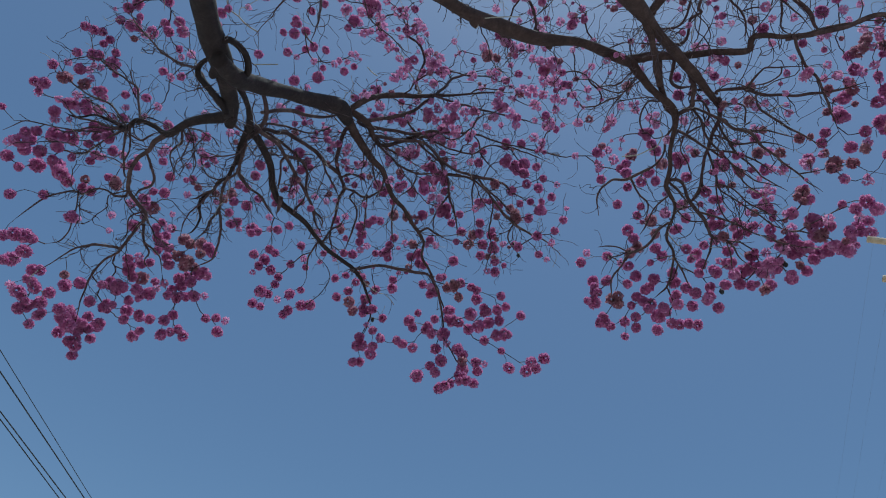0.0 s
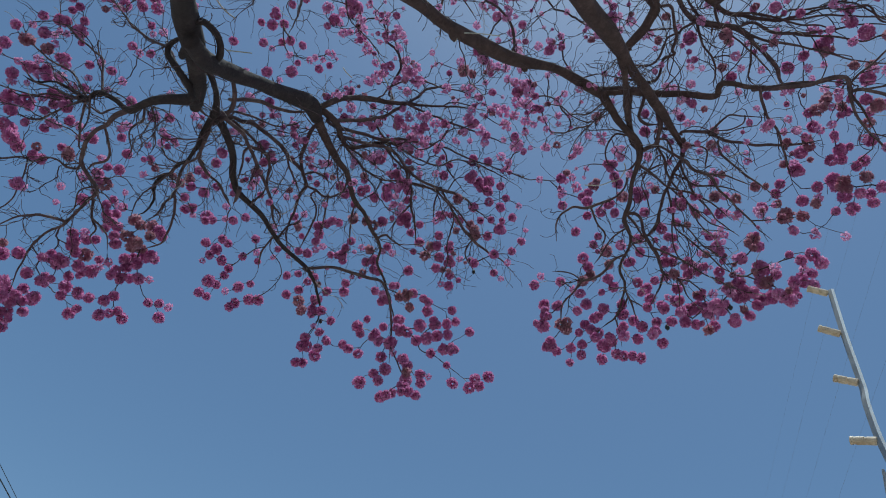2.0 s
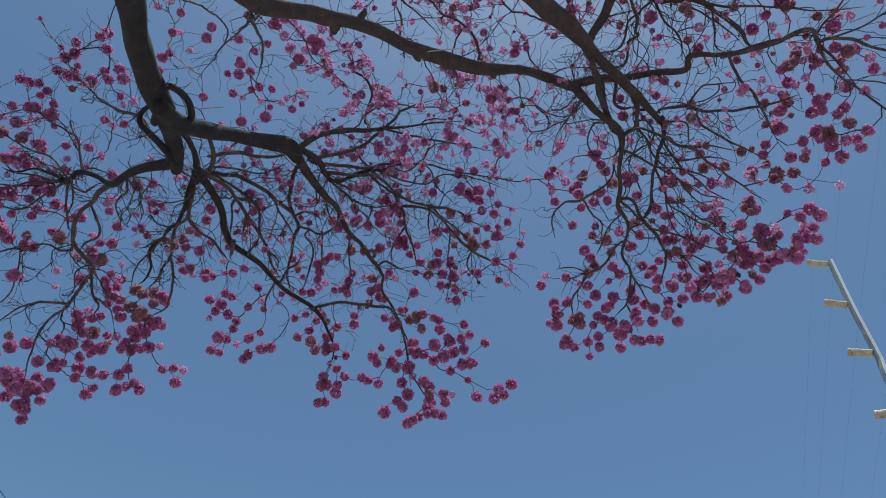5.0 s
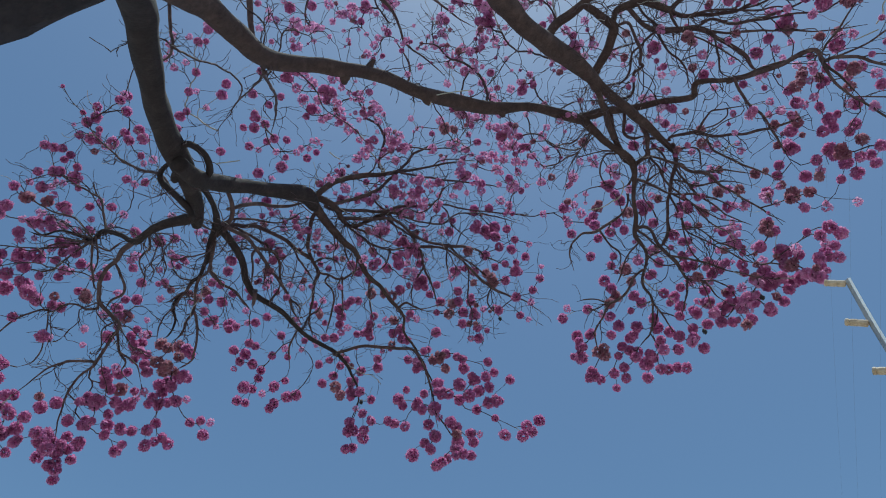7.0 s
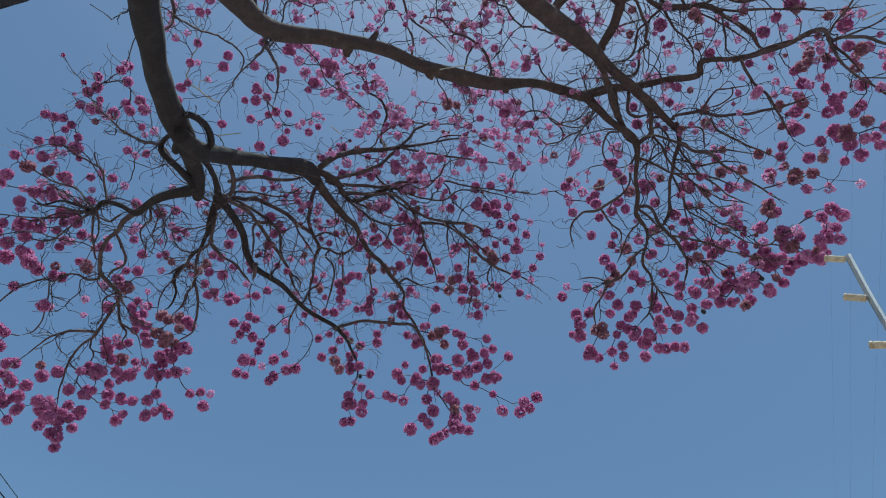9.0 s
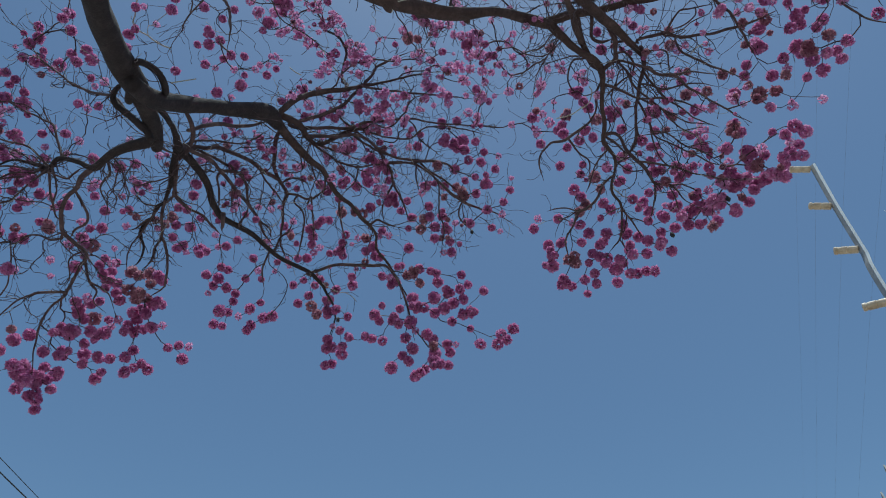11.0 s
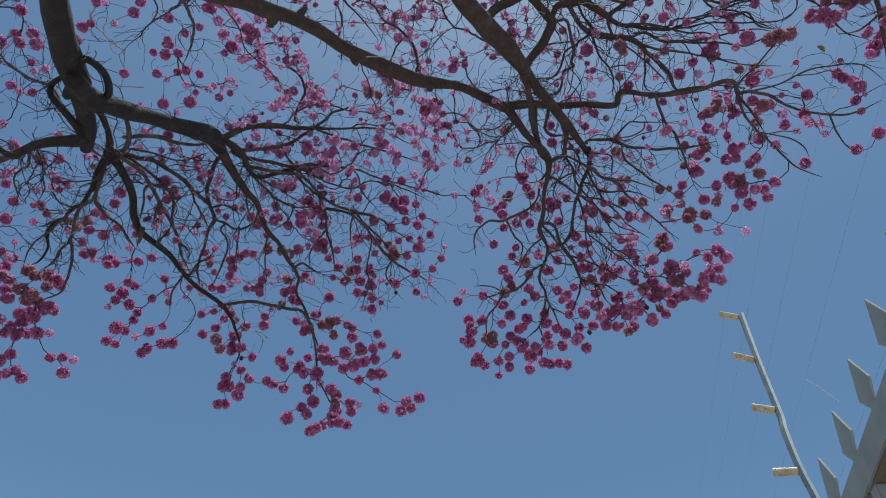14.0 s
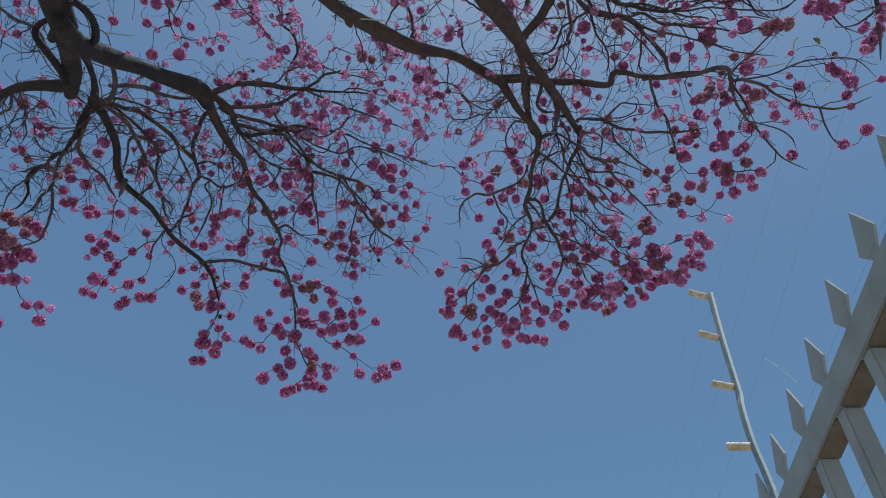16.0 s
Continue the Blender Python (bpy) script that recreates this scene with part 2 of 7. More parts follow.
limb("limb", [(-2.09, 2.81, 6.06, 0.067), (-2.06, 3.03, 6.22, 0.079), (-2.00, 3.18, 6.39, 0.076), (-1.88, 3.37, 6.65, 0.069), (-1.72, 3.58, 6.93, 0.068), (-1.56, 3.74, 7.14, 0.076), (-1.44, 3.90, 7.33, 0.094), (-1.39, 4.12, 7.46, 0.065)])
limb("branch", [(-2.16, 3.24, 6.34, 0.027), (-2.13, 3.25, 6.43, 0.027), (-2.14, 3.59, 6.65, 0.028), (-2.19, 3.97, 6.80, 0.041)])
limb("branch", [(-1.93, 3.30, 6.57, 0.023), (-2.03, 3.43, 6.74, 0.023), (-2.02, 3.69, 6.77, 0.024), (-2.08, 3.93, 6.79, 0.022), (-2.23, 4.10, 6.82, 0.023)])
limb("branch", [(-2.19, 3.97, 6.80, 0.045), (-2.20, 3.95, 6.81, 0.045), (-2.10, 4.18, 6.83, 0.042), (-2.02, 4.40, 6.84, 0.039), (-1.99, 4.66, 6.80, 0.036), (-1.90, 4.87, 6.81, 0.030), (-1.65, 5.13, 6.82, 0.025), (-1.39, 5.41, 6.78, 0.023), (-1.10, 5.65, 6.77, 0.024), (-0.96, 5.87, 6.73, 0.015), (-0.85, 6.13, 6.63, 0.011), (-0.96, 6.46, 6.40, 0.007)])
limb("branch", [(-1.10, 5.65, 6.77, 0.020), (-1.13, 5.69, 6.82, 0.020), (-0.85, 5.66, 6.93, 0.018), (-0.47, 5.68, 6.97, 0.018), (-0.27, 5.70, 6.99, 0.015), (-0.13, 5.84, 6.87, 0.013), (-0.01, 6.06, 6.64, 0.011), (0.08, 6.30, 6.36, 0.007)])
limb("branch", [(-2.03, 3.72, 6.77, 0.018), (-2.05, 3.73, 6.77, 0.018), (-1.89, 3.83, 7.02, 0.019), (-1.67, 3.99, 7.23, 0.018), (-1.47, 4.08, 7.48, 0.018)])
limb("branch", [(-1.95, 1.52, 6.17, 0.013), (-2.09, 1.86, 6.39, 0.013), (-2.21, 2.12, 6.64, 0.012), (-2.42, 2.33, 6.87, 0.008), (-2.68, 2.49, 7.09, 0.005)])
limb("branch", [(-2.19, 2.09, 6.61, 0.010), (-2.09, 2.01, 6.39, 0.010), (-2.16, 2.32, 6.93, 0.010), (-2.18, 2.63, 7.48, 0.009), (-2.17, 3.08, 7.97, 0.008), (-2.51, 3.59, 8.29, 0.006)])
limb("branch", [(-1.48, 1.48, 6.47, 0.024), (-1.46, 1.68, 6.34, 0.022), (-1.44, 1.80, 6.23, 0.019), (-1.39, 1.90, 6.12, 0.016)])
limb("branch", [(-1.33, 1.91, 6.06, 0.015), (-1.39, 2.04, 6.18, 0.015), (-1.55, 2.57, 6.95, 0.013), (-1.75, 3.11, 7.70, 0.013), (-2.04, 3.79, 8.34, 0.009)])
limb("branch", [(-1.39, 2.04, 6.18, 0.010), (-1.37, 2.06, 6.17, 0.010), (-1.70, 2.54, 6.99, 0.010), (-2.16, 3.12, 7.72, 0.008), (-2.69, 3.84, 8.33, 0.007)])
limb("branch", [(-1.14, 2.15, 8.69, 0.020), (-0.81, 2.37, 8.82, 0.018), (-0.66, 2.60, 8.90, 0.015), (-0.57, 2.87, 8.96, 0.013), (-0.31, 3.08, 9.04, 0.009), (-0.10, 3.30, 9.10, 0.007)])
limb("branch", [(-0.68, 2.19, 8.74, 0.018), (-0.33, 2.33, 8.90, 0.014), (-0.08, 2.51, 9.02, 0.011), (0.18, 2.69, 9.13, 0.009)])
limb("branch", [(1.28, 2.94, 7.57, 0.041), (1.26, 2.95, 7.59, 0.041), (1.51, 2.86, 7.59, 0.037), (1.76, 2.78, 7.57, 0.033), (2.05, 2.68, 7.53, 0.031), (2.22, 2.62, 7.51, 0.027), (2.23, 2.52, 7.55, 0.027), (2.30, 2.47, 7.56, 0.023), (2.54, 2.41, 7.49, 0.021), (2.74, 2.29, 7.46, 0.019), (2.94, 2.17, 7.42, 0.017), (3.08, 2.06, 7.39, 0.015), (3.17, 2.14, 7.33, 0.013), (3.32, 2.22, 7.22, 0.010), (3.50, 2.36, 7.06, 0.007)])
limb("branch", [(2.53, 2.42, 7.49, 0.016), (2.52, 2.41, 7.44, 0.016), (2.66, 2.57, 7.39, 0.014), (2.87, 2.71, 7.32, 0.012), (3.01, 2.87, 7.26, 0.011), (3.17, 3.05, 7.17, 0.007)])
limb("knot", [(-0.83, 2.16, 6.47, 0.043), (-0.83, 2.20, 6.45, 0.035), (-0.82, 2.23, 6.45, 0.012)])
limb("knot", [(-0.68, 2.19, 6.64, 0.036), (-0.66, 2.16, 6.67, 0.028), (-0.64, 2.13, 6.70, 0.016)])
limb("knot", [(0.43, 2.72, 7.20, 0.046), (0.45, 2.76, 7.18, 0.032), (0.47, 2.78, 7.16, 0.014)])
limb("knot", [(-0.24, 2.48, 6.87, 0.043), (-0.21, 2.54, 6.87, 0.035), (-0.19, 2.57, 6.87, 0.013)])
limb("knot", [(-2.16, 2.95, 6.21, 0.059), (-2.22, 3.04, 6.22, 0.040), (-2.24, 3.09, 6.22, 0.020)])
limb("branch", [(2.51, 2.42, 7.50, 0.024), (2.50, 2.44, 7.50, 0.024), (2.80, 2.27, 7.42, 0.021), (2.95, 2.14, 7.40, 0.019), (3.07, 2.05, 7.37, 0.017), (3.15, 2.11, 7.30, 0.016), (3.22, 2.08, 7.28, 0.014), (3.39, 2.03, 7.20, 0.014), (3.53, 2.03, 7.11, 0.012), (3.69, 2.00, 7.01, 0.010), (3.80, 1.96, 6.95, 0.010), (3.96, 1.84, 6.88, 0.008), (4.06, 1.69, 6.85, 0.006)])
limb("branch", [(3.80, 1.96, 6.95, 0.010), (3.86, 2.03, 6.83, 0.008), (3.93, 2.08, 6.72, 0.006), (4.00, 2.09, 6.62, 0.006)])
limb("branch", [(3.13, 2.11, 7.31, 0.016), (3.23, 2.23, 7.19, 0.014), (3.35, 2.31, 7.07, 0.012), (3.43, 2.33, 7.00, 0.010), (3.54, 2.37, 6.89, 0.010), (3.66, 2.41, 6.78, 0.008), (3.75, 2.40, 6.69, 0.006), (3.86, 2.37, 6.60, 0.006)])
limb("branch", [(3.40, 2.32, 7.03, 0.006), (3.42, 2.32, 7.06, 0.006), (3.57, 2.26, 6.95, 0.006), (3.68, 2.25, 6.83, 0.006), (3.74, 2.29, 6.74, 0.004)])
limb("branch", [(2.96, 1.04, 8.12, 0.014), (2.93, 1.10, 8.13, 0.014), (3.08, 1.15, 8.05, 0.012), (3.20, 1.23, 7.98, 0.012), (3.33, 1.29, 7.90, 0.010), (3.44, 1.33, 7.83, 0.010), (3.63, 1.33, 7.72, 0.008)])
limb("branch", [(2.31, 1.01, 8.39, 0.027), (3.06, 0.82, 8.05, 0.026), (3.53, 0.80, 7.75, 0.025), (3.68, 0.92, 7.59, 0.023), (3.81, 1.07, 7.42, 0.021), (3.94, 1.26, 7.24, 0.017), (4.04, 1.46, 7.05, 0.013)])
limb("branch", [(3.65, 0.89, 7.63, 0.011), (3.62, 0.89, 7.57, 0.011), (3.56, 1.01, 7.59, 0.010), (3.57, 1.20, 7.55, 0.008)])
limb("branch", [(3.88, 1.17, 7.33, 0.011), (3.85, 1.15, 7.26, 0.011), (3.83, 1.33, 7.30, 0.008), (3.73, 1.44, 7.40, 0.006)])
limb("branch", [(3.20, 2.09, 7.28, 0.010), (3.39, 1.93, 7.23, 0.008), (3.53, 1.74, 7.20, 0.008), (3.66, 1.64, 7.15, 0.006), (3.85, 1.52, 7.05, 0.006), (4.02, 1.56, 6.91, 0.004)])
limb("branch", [(-3.32, 4.03, 6.54, 0.011), (-3.32, 4.06, 6.57, 0.011), (-3.56, 3.95, 6.74, 0.011), (-3.83, 3.93, 6.82, 0.009), (-4.05, 3.89, 6.94, 0.009), (-4.26, 3.80, 7.10, 0.007)])
limb("branch", [(-3.15, 3.89, 6.53, 0.011), (-3.19, 3.96, 6.60, 0.011), (-3.34, 3.84, 6.90, 0.011), (-3.56, 3.85, 7.06, 0.009), (-3.88, 3.76, 7.22, 0.007), (-4.07, 3.67, 7.46, 0.007)])
limb("branch", [(-2.26, 3.65, 6.50, 0.022), (-2.31, 3.61, 6.52, 0.022), (-2.54, 3.53, 6.75, 0.019), (-2.72, 3.51, 6.95, 0.017), (-2.93, 3.57, 7.08, 0.013), (-3.16, 3.58, 7.22, 0.011), (-3.38, 3.56, 7.39, 0.009), (-3.60, 3.53, 7.56, 0.009), (-3.77, 3.47, 7.76, 0.007)])
limb("branch", [(-3.43, 4.05, 6.54, 0.011), (-3.40, 4.05, 6.53, 0.011), (-3.84, 4.04, 6.59, 0.009), (-4.06, 4.05, 6.78, 0.007)])
limb("branch", [(-3.50, 4.09, 6.55, 0.009), (-3.50, 4.14, 6.54, 0.009), (-3.92, 4.08, 6.42, 0.006), (-4.20, 4.03, 6.37, 0.006), (-4.39, 4.12, 6.28, 0.006)])
limb("branch", [(-0.57, 3.52, 9.13, 0.016), (-0.54, 3.23, 9.20, 0.013), (-0.74, 2.92, 9.26, 0.013)])
limb("branch", [(1.32, 2.95, 7.58, 0.041), (1.29, 2.97, 7.58, 0.041), (1.44, 3.09, 7.51, 0.038), (1.58, 3.17, 7.46, 0.036), (1.70, 3.22, 7.42, 0.041), (1.79, 3.30, 7.38, 0.036), (1.83, 3.43, 7.31, 0.024), (1.84, 3.59, 7.24, 0.022), (1.89, 3.75, 7.14, 0.022), (1.90, 3.90, 7.06, 0.022), (1.96, 3.97, 7.02, 0.020), (2.02, 4.05, 6.97, 0.017), (2.03, 4.14, 6.92, 0.015), (2.02, 4.25, 6.87, 0.015), (2.04, 4.35, 6.81, 0.015), (2.12, 4.45, 6.73, 0.012), (2.14, 4.59, 6.63, 0.012), (2.14, 4.73, 6.53, 0.010), (2.09, 4.82, 6.49, 0.007), (2.05, 4.89, 6.47, 0.005)])
limb("branch", [(1.36, 2.51, 7.72, 0.021), (1.29, 2.61, 7.69, 0.021), (1.38, 2.72, 7.65, 0.024), (1.45, 2.82, 7.62, 0.026), (1.51, 2.90, 7.60, 0.029), (1.57, 3.03, 7.56, 0.029), (1.63, 3.15, 7.51, 0.031), (1.71, 3.26, 7.46, 0.034), (1.80, 3.33, 7.43, 0.029)])
limb("branch", [(1.64, 2.82, 7.58, 0.019), (1.64, 2.81, 7.63, 0.019), (1.67, 2.99, 7.56, 0.017), (1.70, 3.07, 7.54, 0.017), (1.79, 3.10, 7.53, 0.017), (1.88, 3.07, 7.54, 0.014)])
limb("branch", [(1.73, 2.79, 7.57, 0.026), (1.75, 2.84, 7.58, 0.026), (1.82, 2.96, 7.52, 0.024), (1.89, 3.04, 7.48, 0.026), (1.91, 3.14, 7.44, 0.019), (1.93, 3.20, 7.42, 0.019), (1.88, 3.27, 7.42, 0.022), (1.82, 3.33, 7.42, 0.022)])
limb("branch", [(2.17, 3.14, 7.49, 0.024), (2.17, 3.14, 7.53, 0.024), (2.22, 3.29, 7.44, 0.022), (2.21, 3.44, 7.36, 0.019), (2.21, 3.56, 7.30, 0.017), (2.20, 3.66, 7.25, 0.015), (2.21, 3.78, 7.18, 0.012), (2.27, 3.91, 7.07, 0.010)])
limb("branch", [(1.89, 3.05, 7.48, 0.014), (1.92, 3.08, 7.53, 0.014), (2.02, 3.08, 7.55, 0.014), (2.15, 3.11, 7.55, 0.014)])
limb("branch", [(1.96, 3.25, 7.43, 0.012), (1.95, 3.23, 7.44, 0.012), (2.08, 3.23, 7.37, 0.012), (2.20, 3.22, 7.31, 0.017), (2.32, 3.24, 7.23, 0.016), (2.44, 3.23, 7.17, 0.016), (2.53, 3.27, 7.08, 0.014), (2.65, 3.29, 6.99, 0.011), (2.76, 3.32, 6.90, 0.009), (2.89, 3.34, 6.79, 0.009), (3.05, 3.37, 6.65, 0.007)])
limb("branch", [(2.45, 2.97, 7.46, 0.009), (2.44, 3.00, 7.43, 0.009), (2.50, 3.07, 7.35, 0.012), (2.61, 3.09, 7.27, 0.012), (2.72, 3.10, 7.18, 0.012), (2.83, 3.10, 7.10, 0.009), (3.02, 3.12, 6.96, 0.007)])
limb("branch", [(2.17, 3.14, 7.49, 0.010), (2.19, 3.13, 7.47, 0.010), (2.33, 3.10, 7.43, 0.009), (2.39, 3.12, 7.39, 0.009), (2.41, 3.19, 7.35, 0.009), (2.43, 3.26, 7.30, 0.007)])
limb("branch", [(2.44, 3.23, 7.17, 0.009), (2.46, 3.25, 7.23, 0.009), (2.57, 3.19, 7.19, 0.009), (2.67, 3.16, 7.14, 0.007), (2.85, 3.13, 7.05, 0.007)])
limb("branch", [(2.21, 3.44, 7.36, 0.010), (2.26, 3.42, 7.34, 0.010), (2.40, 3.41, 7.24, 0.010), (2.52, 3.33, 7.18, 0.009), (2.65, 3.26, 7.12, 0.007), (2.81, 3.23, 7.01, 0.005)])
limb("branch", [(2.22, 3.34, 7.41, 0.012), (2.23, 3.33, 7.40, 0.012), (2.33, 3.41, 7.28, 0.012), (2.42, 3.46, 7.17, 0.010), (2.55, 3.50, 7.05, 0.009), (2.68, 3.53, 6.93, 0.007), (2.85, 3.53, 6.80, 0.007)])
limb("branch", [(1.95, 3.23, 7.44, 0.012), (1.96, 3.25, 7.43, 0.012), (2.04, 3.32, 7.36, 0.012), (2.11, 3.41, 7.30, 0.012), (2.27, 3.49, 7.20, 0.010), (2.44, 3.59, 7.07, 0.010), (2.54, 3.66, 6.99, 0.007), (2.69, 3.69, 6.91, 0.007)])
limb("branch", [(1.83, 3.43, 7.31, 0.015), (1.86, 3.45, 7.34, 0.015), (1.98, 3.47, 7.30, 0.015), (2.12, 3.50, 7.24, 0.012), (2.25, 3.49, 7.20, 0.010), (2.42, 3.46, 7.17, 0.010), (2.64, 3.47, 7.07, 0.007), (2.79, 3.50, 6.98, 0.007)])
limb("branch", [(2.11, 3.37, 7.41, 0.007), (2.13, 3.36, 7.42, 0.007), (2.02, 3.44, 7.39, 0.010), (1.95, 3.52, 7.35, 0.010), (1.88, 3.59, 7.31, 0.010)])
limb("branch", [(2.21, 3.59, 7.29, 0.012), (2.23, 3.60, 7.30, 0.012), (2.32, 3.72, 7.14, 0.010), (2.37, 3.80, 7.02, 0.007), (2.49, 3.81, 6.92, 0.007), (2.62, 3.82, 6.81, 0.007), (2.80, 3.83, 6.66, 0.007), (2.94, 3.80, 6.56, 0.005)])
limb("branch", [(2.21, 3.56, 7.30, 0.010), (2.24, 3.57, 7.32, 0.010), (2.38, 3.58, 7.19, 0.010), (2.51, 3.59, 7.06, 0.007), (2.64, 3.58, 6.94, 0.007), (2.80, 3.52, 6.83, 0.007)])
limb("branch", [(2.01, 3.29, 7.39, 0.007), (1.98, 3.36, 7.42, 0.007), (1.98, 3.48, 7.40, 0.007), (1.98, 3.65, 7.36, 0.007), (2.09, 3.78, 7.30, 0.007), (2.17, 3.91, 7.25, 0.008)])
limb("branch", [(1.92, 3.16, 7.43, 0.010), (2.00, 3.16, 7.46, 0.010), (2.10, 3.26, 7.43, 0.010), (2.11, 3.40, 7.40, 0.010), (2.19, 3.58, 7.33, 0.010)])
limb("branch", [(1.82, 3.38, 7.34, 0.012), (1.84, 3.43, 7.42, 0.012), (1.82, 3.59, 7.40, 0.012), (1.83, 3.77, 7.36, 0.010), (1.76, 3.92, 7.36, 0.013), (1.68, 4.05, 7.38, 0.015), (1.60, 4.16, 7.40, 0.016), (1.45, 4.26, 7.44, 0.013), (1.38, 4.44, 7.41, 0.011), (1.44, 4.64, 7.32, 0.008)])
limb("branch", [(1.63, 4.13, 7.39, 0.013), (1.76, 4.25, 7.31, 0.010), (1.87, 4.32, 7.27, 0.010), (1.88, 4.48, 7.18, 0.008)])
limb("branch", [(1.34, 3.02, 7.55, 0.007), (1.33, 3.05, 7.59, 0.007), (1.27, 3.26, 7.70, 0.007), (1.19, 3.38, 7.86, 0.008), (1.11, 3.52, 8.01, 0.005)])
limb("branch", [(1.38, 3.05, 7.54, 0.007), (1.39, 3.07, 7.56, 0.007), (1.31, 3.35, 7.65, 0.007), (1.20, 3.51, 7.79, 0.008), (1.10, 3.72, 7.90, 0.005)])
limb("branch", [(1.42, 3.08, 7.52, 0.007), (1.42, 3.10, 7.54, 0.007), (1.33, 3.32, 7.66, 0.007), (1.24, 3.60, 7.73, 0.005), (1.27, 3.90, 7.76, 0.005)])
limb("branch", [(1.64, 3.20, 7.44, 0.010), (1.64, 3.24, 7.47, 0.010), (1.55, 3.34, 7.55, 0.010), (1.53, 3.50, 7.59, 0.010), (1.59, 3.64, 7.61, 0.008), (1.74, 3.79, 7.59, 0.008)])
limb("branch", [(1.61, 3.18, 7.45, 0.007), (1.62, 3.22, 7.48, 0.007), (1.50, 3.33, 7.61, 0.007), (1.36, 3.45, 7.73, 0.005), (1.16, 3.53, 7.88, 0.005)])
limb("branch", [(1.89, 3.85, 7.09, 0.017), (1.91, 3.90, 7.15, 0.017), (1.99, 3.86, 7.14, 0.017), (2.07, 3.88, 7.10, 0.015), (2.13, 3.96, 7.01, 0.017), (2.21, 4.02, 6.93, 0.019), (2.29, 4.06, 6.86, 0.019), (2.35, 4.11, 6.79, 0.014), (2.40, 4.15, 6.73, 0.014), (2.49, 4.13, 6.69, 0.012), (2.56, 4.13, 6.65, 0.012), (2.64, 4.18, 6.56, 0.007), (2.76, 4.22, 6.46, 0.007)])
limb("branch", [(2.21, 3.78, 7.19, 0.012), (2.22, 3.87, 7.10, 0.015), (2.19, 3.96, 7.03, 0.015), (2.15, 4.00, 6.99, 0.015)])
limb("branch", [(1.93, 3.89, 7.15, 0.012), (1.95, 3.91, 7.13, 0.012), (2.03, 3.94, 7.08, 0.012), (2.14, 4.01, 6.99, 0.012)])
limb("branch", [(2.25, 4.04, 6.89, 0.012), (2.25, 4.01, 6.88, 0.012), (2.42, 3.98, 6.80, 0.010), (2.56, 3.96, 6.72, 0.009), (2.72, 3.95, 6.62, 0.007), (2.89, 3.91, 6.52, 0.007), (3.05, 3.86, 6.44, 0.005)])
limb("branch", [(2.18, 4.00, 6.96, 0.010), (2.17, 4.02, 6.97, 0.010), (2.07, 4.11, 6.98, 0.007), (2.05, 4.20, 6.95, 0.007)])
limb("branch", [(2.02, 4.22, 6.89, 0.012), (2.02, 4.25, 6.92, 0.012), (1.95, 4.35, 6.90, 0.013), (1.92, 4.46, 6.85, 0.013), (1.84, 4.56, 6.82, 0.013), (1.75, 4.64, 6.82, 0.013), (1.72, 4.76, 6.76, 0.010), (1.66, 4.87, 6.71, 0.010), (1.66, 4.98, 6.64, 0.008), (1.70, 5.13, 6.51, 0.005)])
limb("branch", [(1.75, 4.64, 6.82, 0.008), (1.66, 4.67, 6.92, 0.008), (1.54, 4.74, 6.98, 0.008), (1.47, 4.82, 7.02, 0.005)])
limb("branch", [(2.13, 4.50, 6.69, 0.010), (2.15, 4.51, 6.71, 0.010), (2.23, 4.56, 6.61, 0.010), (2.30, 4.61, 6.51, 0.007), (2.40, 4.65, 6.40, 0.005)])
limb("branch", [(2.21, 4.55, 6.65, 0.007), (2.33, 4.53, 6.58, 0.007), (2.44, 4.52, 6.50, 0.005)])
limb("branch", [(2.40, 4.15, 6.73, 0.010), (2.39, 4.15, 6.71, 0.010), (2.40, 4.25, 6.62, 0.007), (2.38, 4.34, 6.55, 0.007), (2.36, 4.43, 6.48, 0.005)])
limb("branch", [(2.51, 4.12, 6.67, 0.007), (2.59, 4.23, 6.54, 0.007), (2.62, 4.31, 6.46, 0.005)])
limb("branch", [(2.36, 3.78, 7.05, 0.007), (2.35, 3.75, 7.03, 0.007), (2.47, 3.73, 6.95, 0.007), (2.61, 3.77, 6.83, 0.007), (2.74, 3.77, 6.72, 0.007), (2.92, 3.78, 6.58, 0.005)])
limb("branch", [(2.33, 3.73, 7.13, 0.007), (2.32, 3.73, 7.11, 0.007), (2.38, 3.89, 6.96, 0.007), (2.46, 3.97, 6.84, 0.007), (2.55, 3.99, 6.75, 0.005)])
limb("branch", [(2.14, 4.73, 6.53, 0.007), (2.15, 4.76, 6.56, 0.007), (2.23, 4.82, 6.46, 0.007), (2.29, 4.92, 6.33, 0.005)])
limb("branch", [(1.96, 3.97, 7.02, 0.010), (1.96, 4.00, 7.06, 0.010), (1.85, 4.20, 7.02, 0.008), (1.83, 4.37, 6.95, 0.008), (1.81, 4.48, 6.94, 0.005)])
limb("branch", [(-1.39, 4.05, 7.48, 0.056), (-1.43, 4.05, 7.50, 0.056), (-1.35, 4.22, 7.46, 0.052), (-1.23, 4.38, 7.44, 0.044), (-1.08, 4.53, 7.42, 0.039), (-0.96, 4.64, 7.41, 0.034), (-0.89, 4.80, 7.36, 0.027), (-0.82, 4.93, 7.33, 0.027), (-0.70, 5.04, 7.32, 0.024), (-0.57, 5.19, 7.26, 0.022), (-0.47, 5.29, 7.24, 0.022), (-0.39, 5.42, 7.20, 0.017), (-0.39, 5.57, 7.12, 0.017), (-0.25, 5.72, 7.05, 0.014), (-0.10, 5.92, 6.90, 0.011), (0.06, 6.15, 6.72, 0.008)])
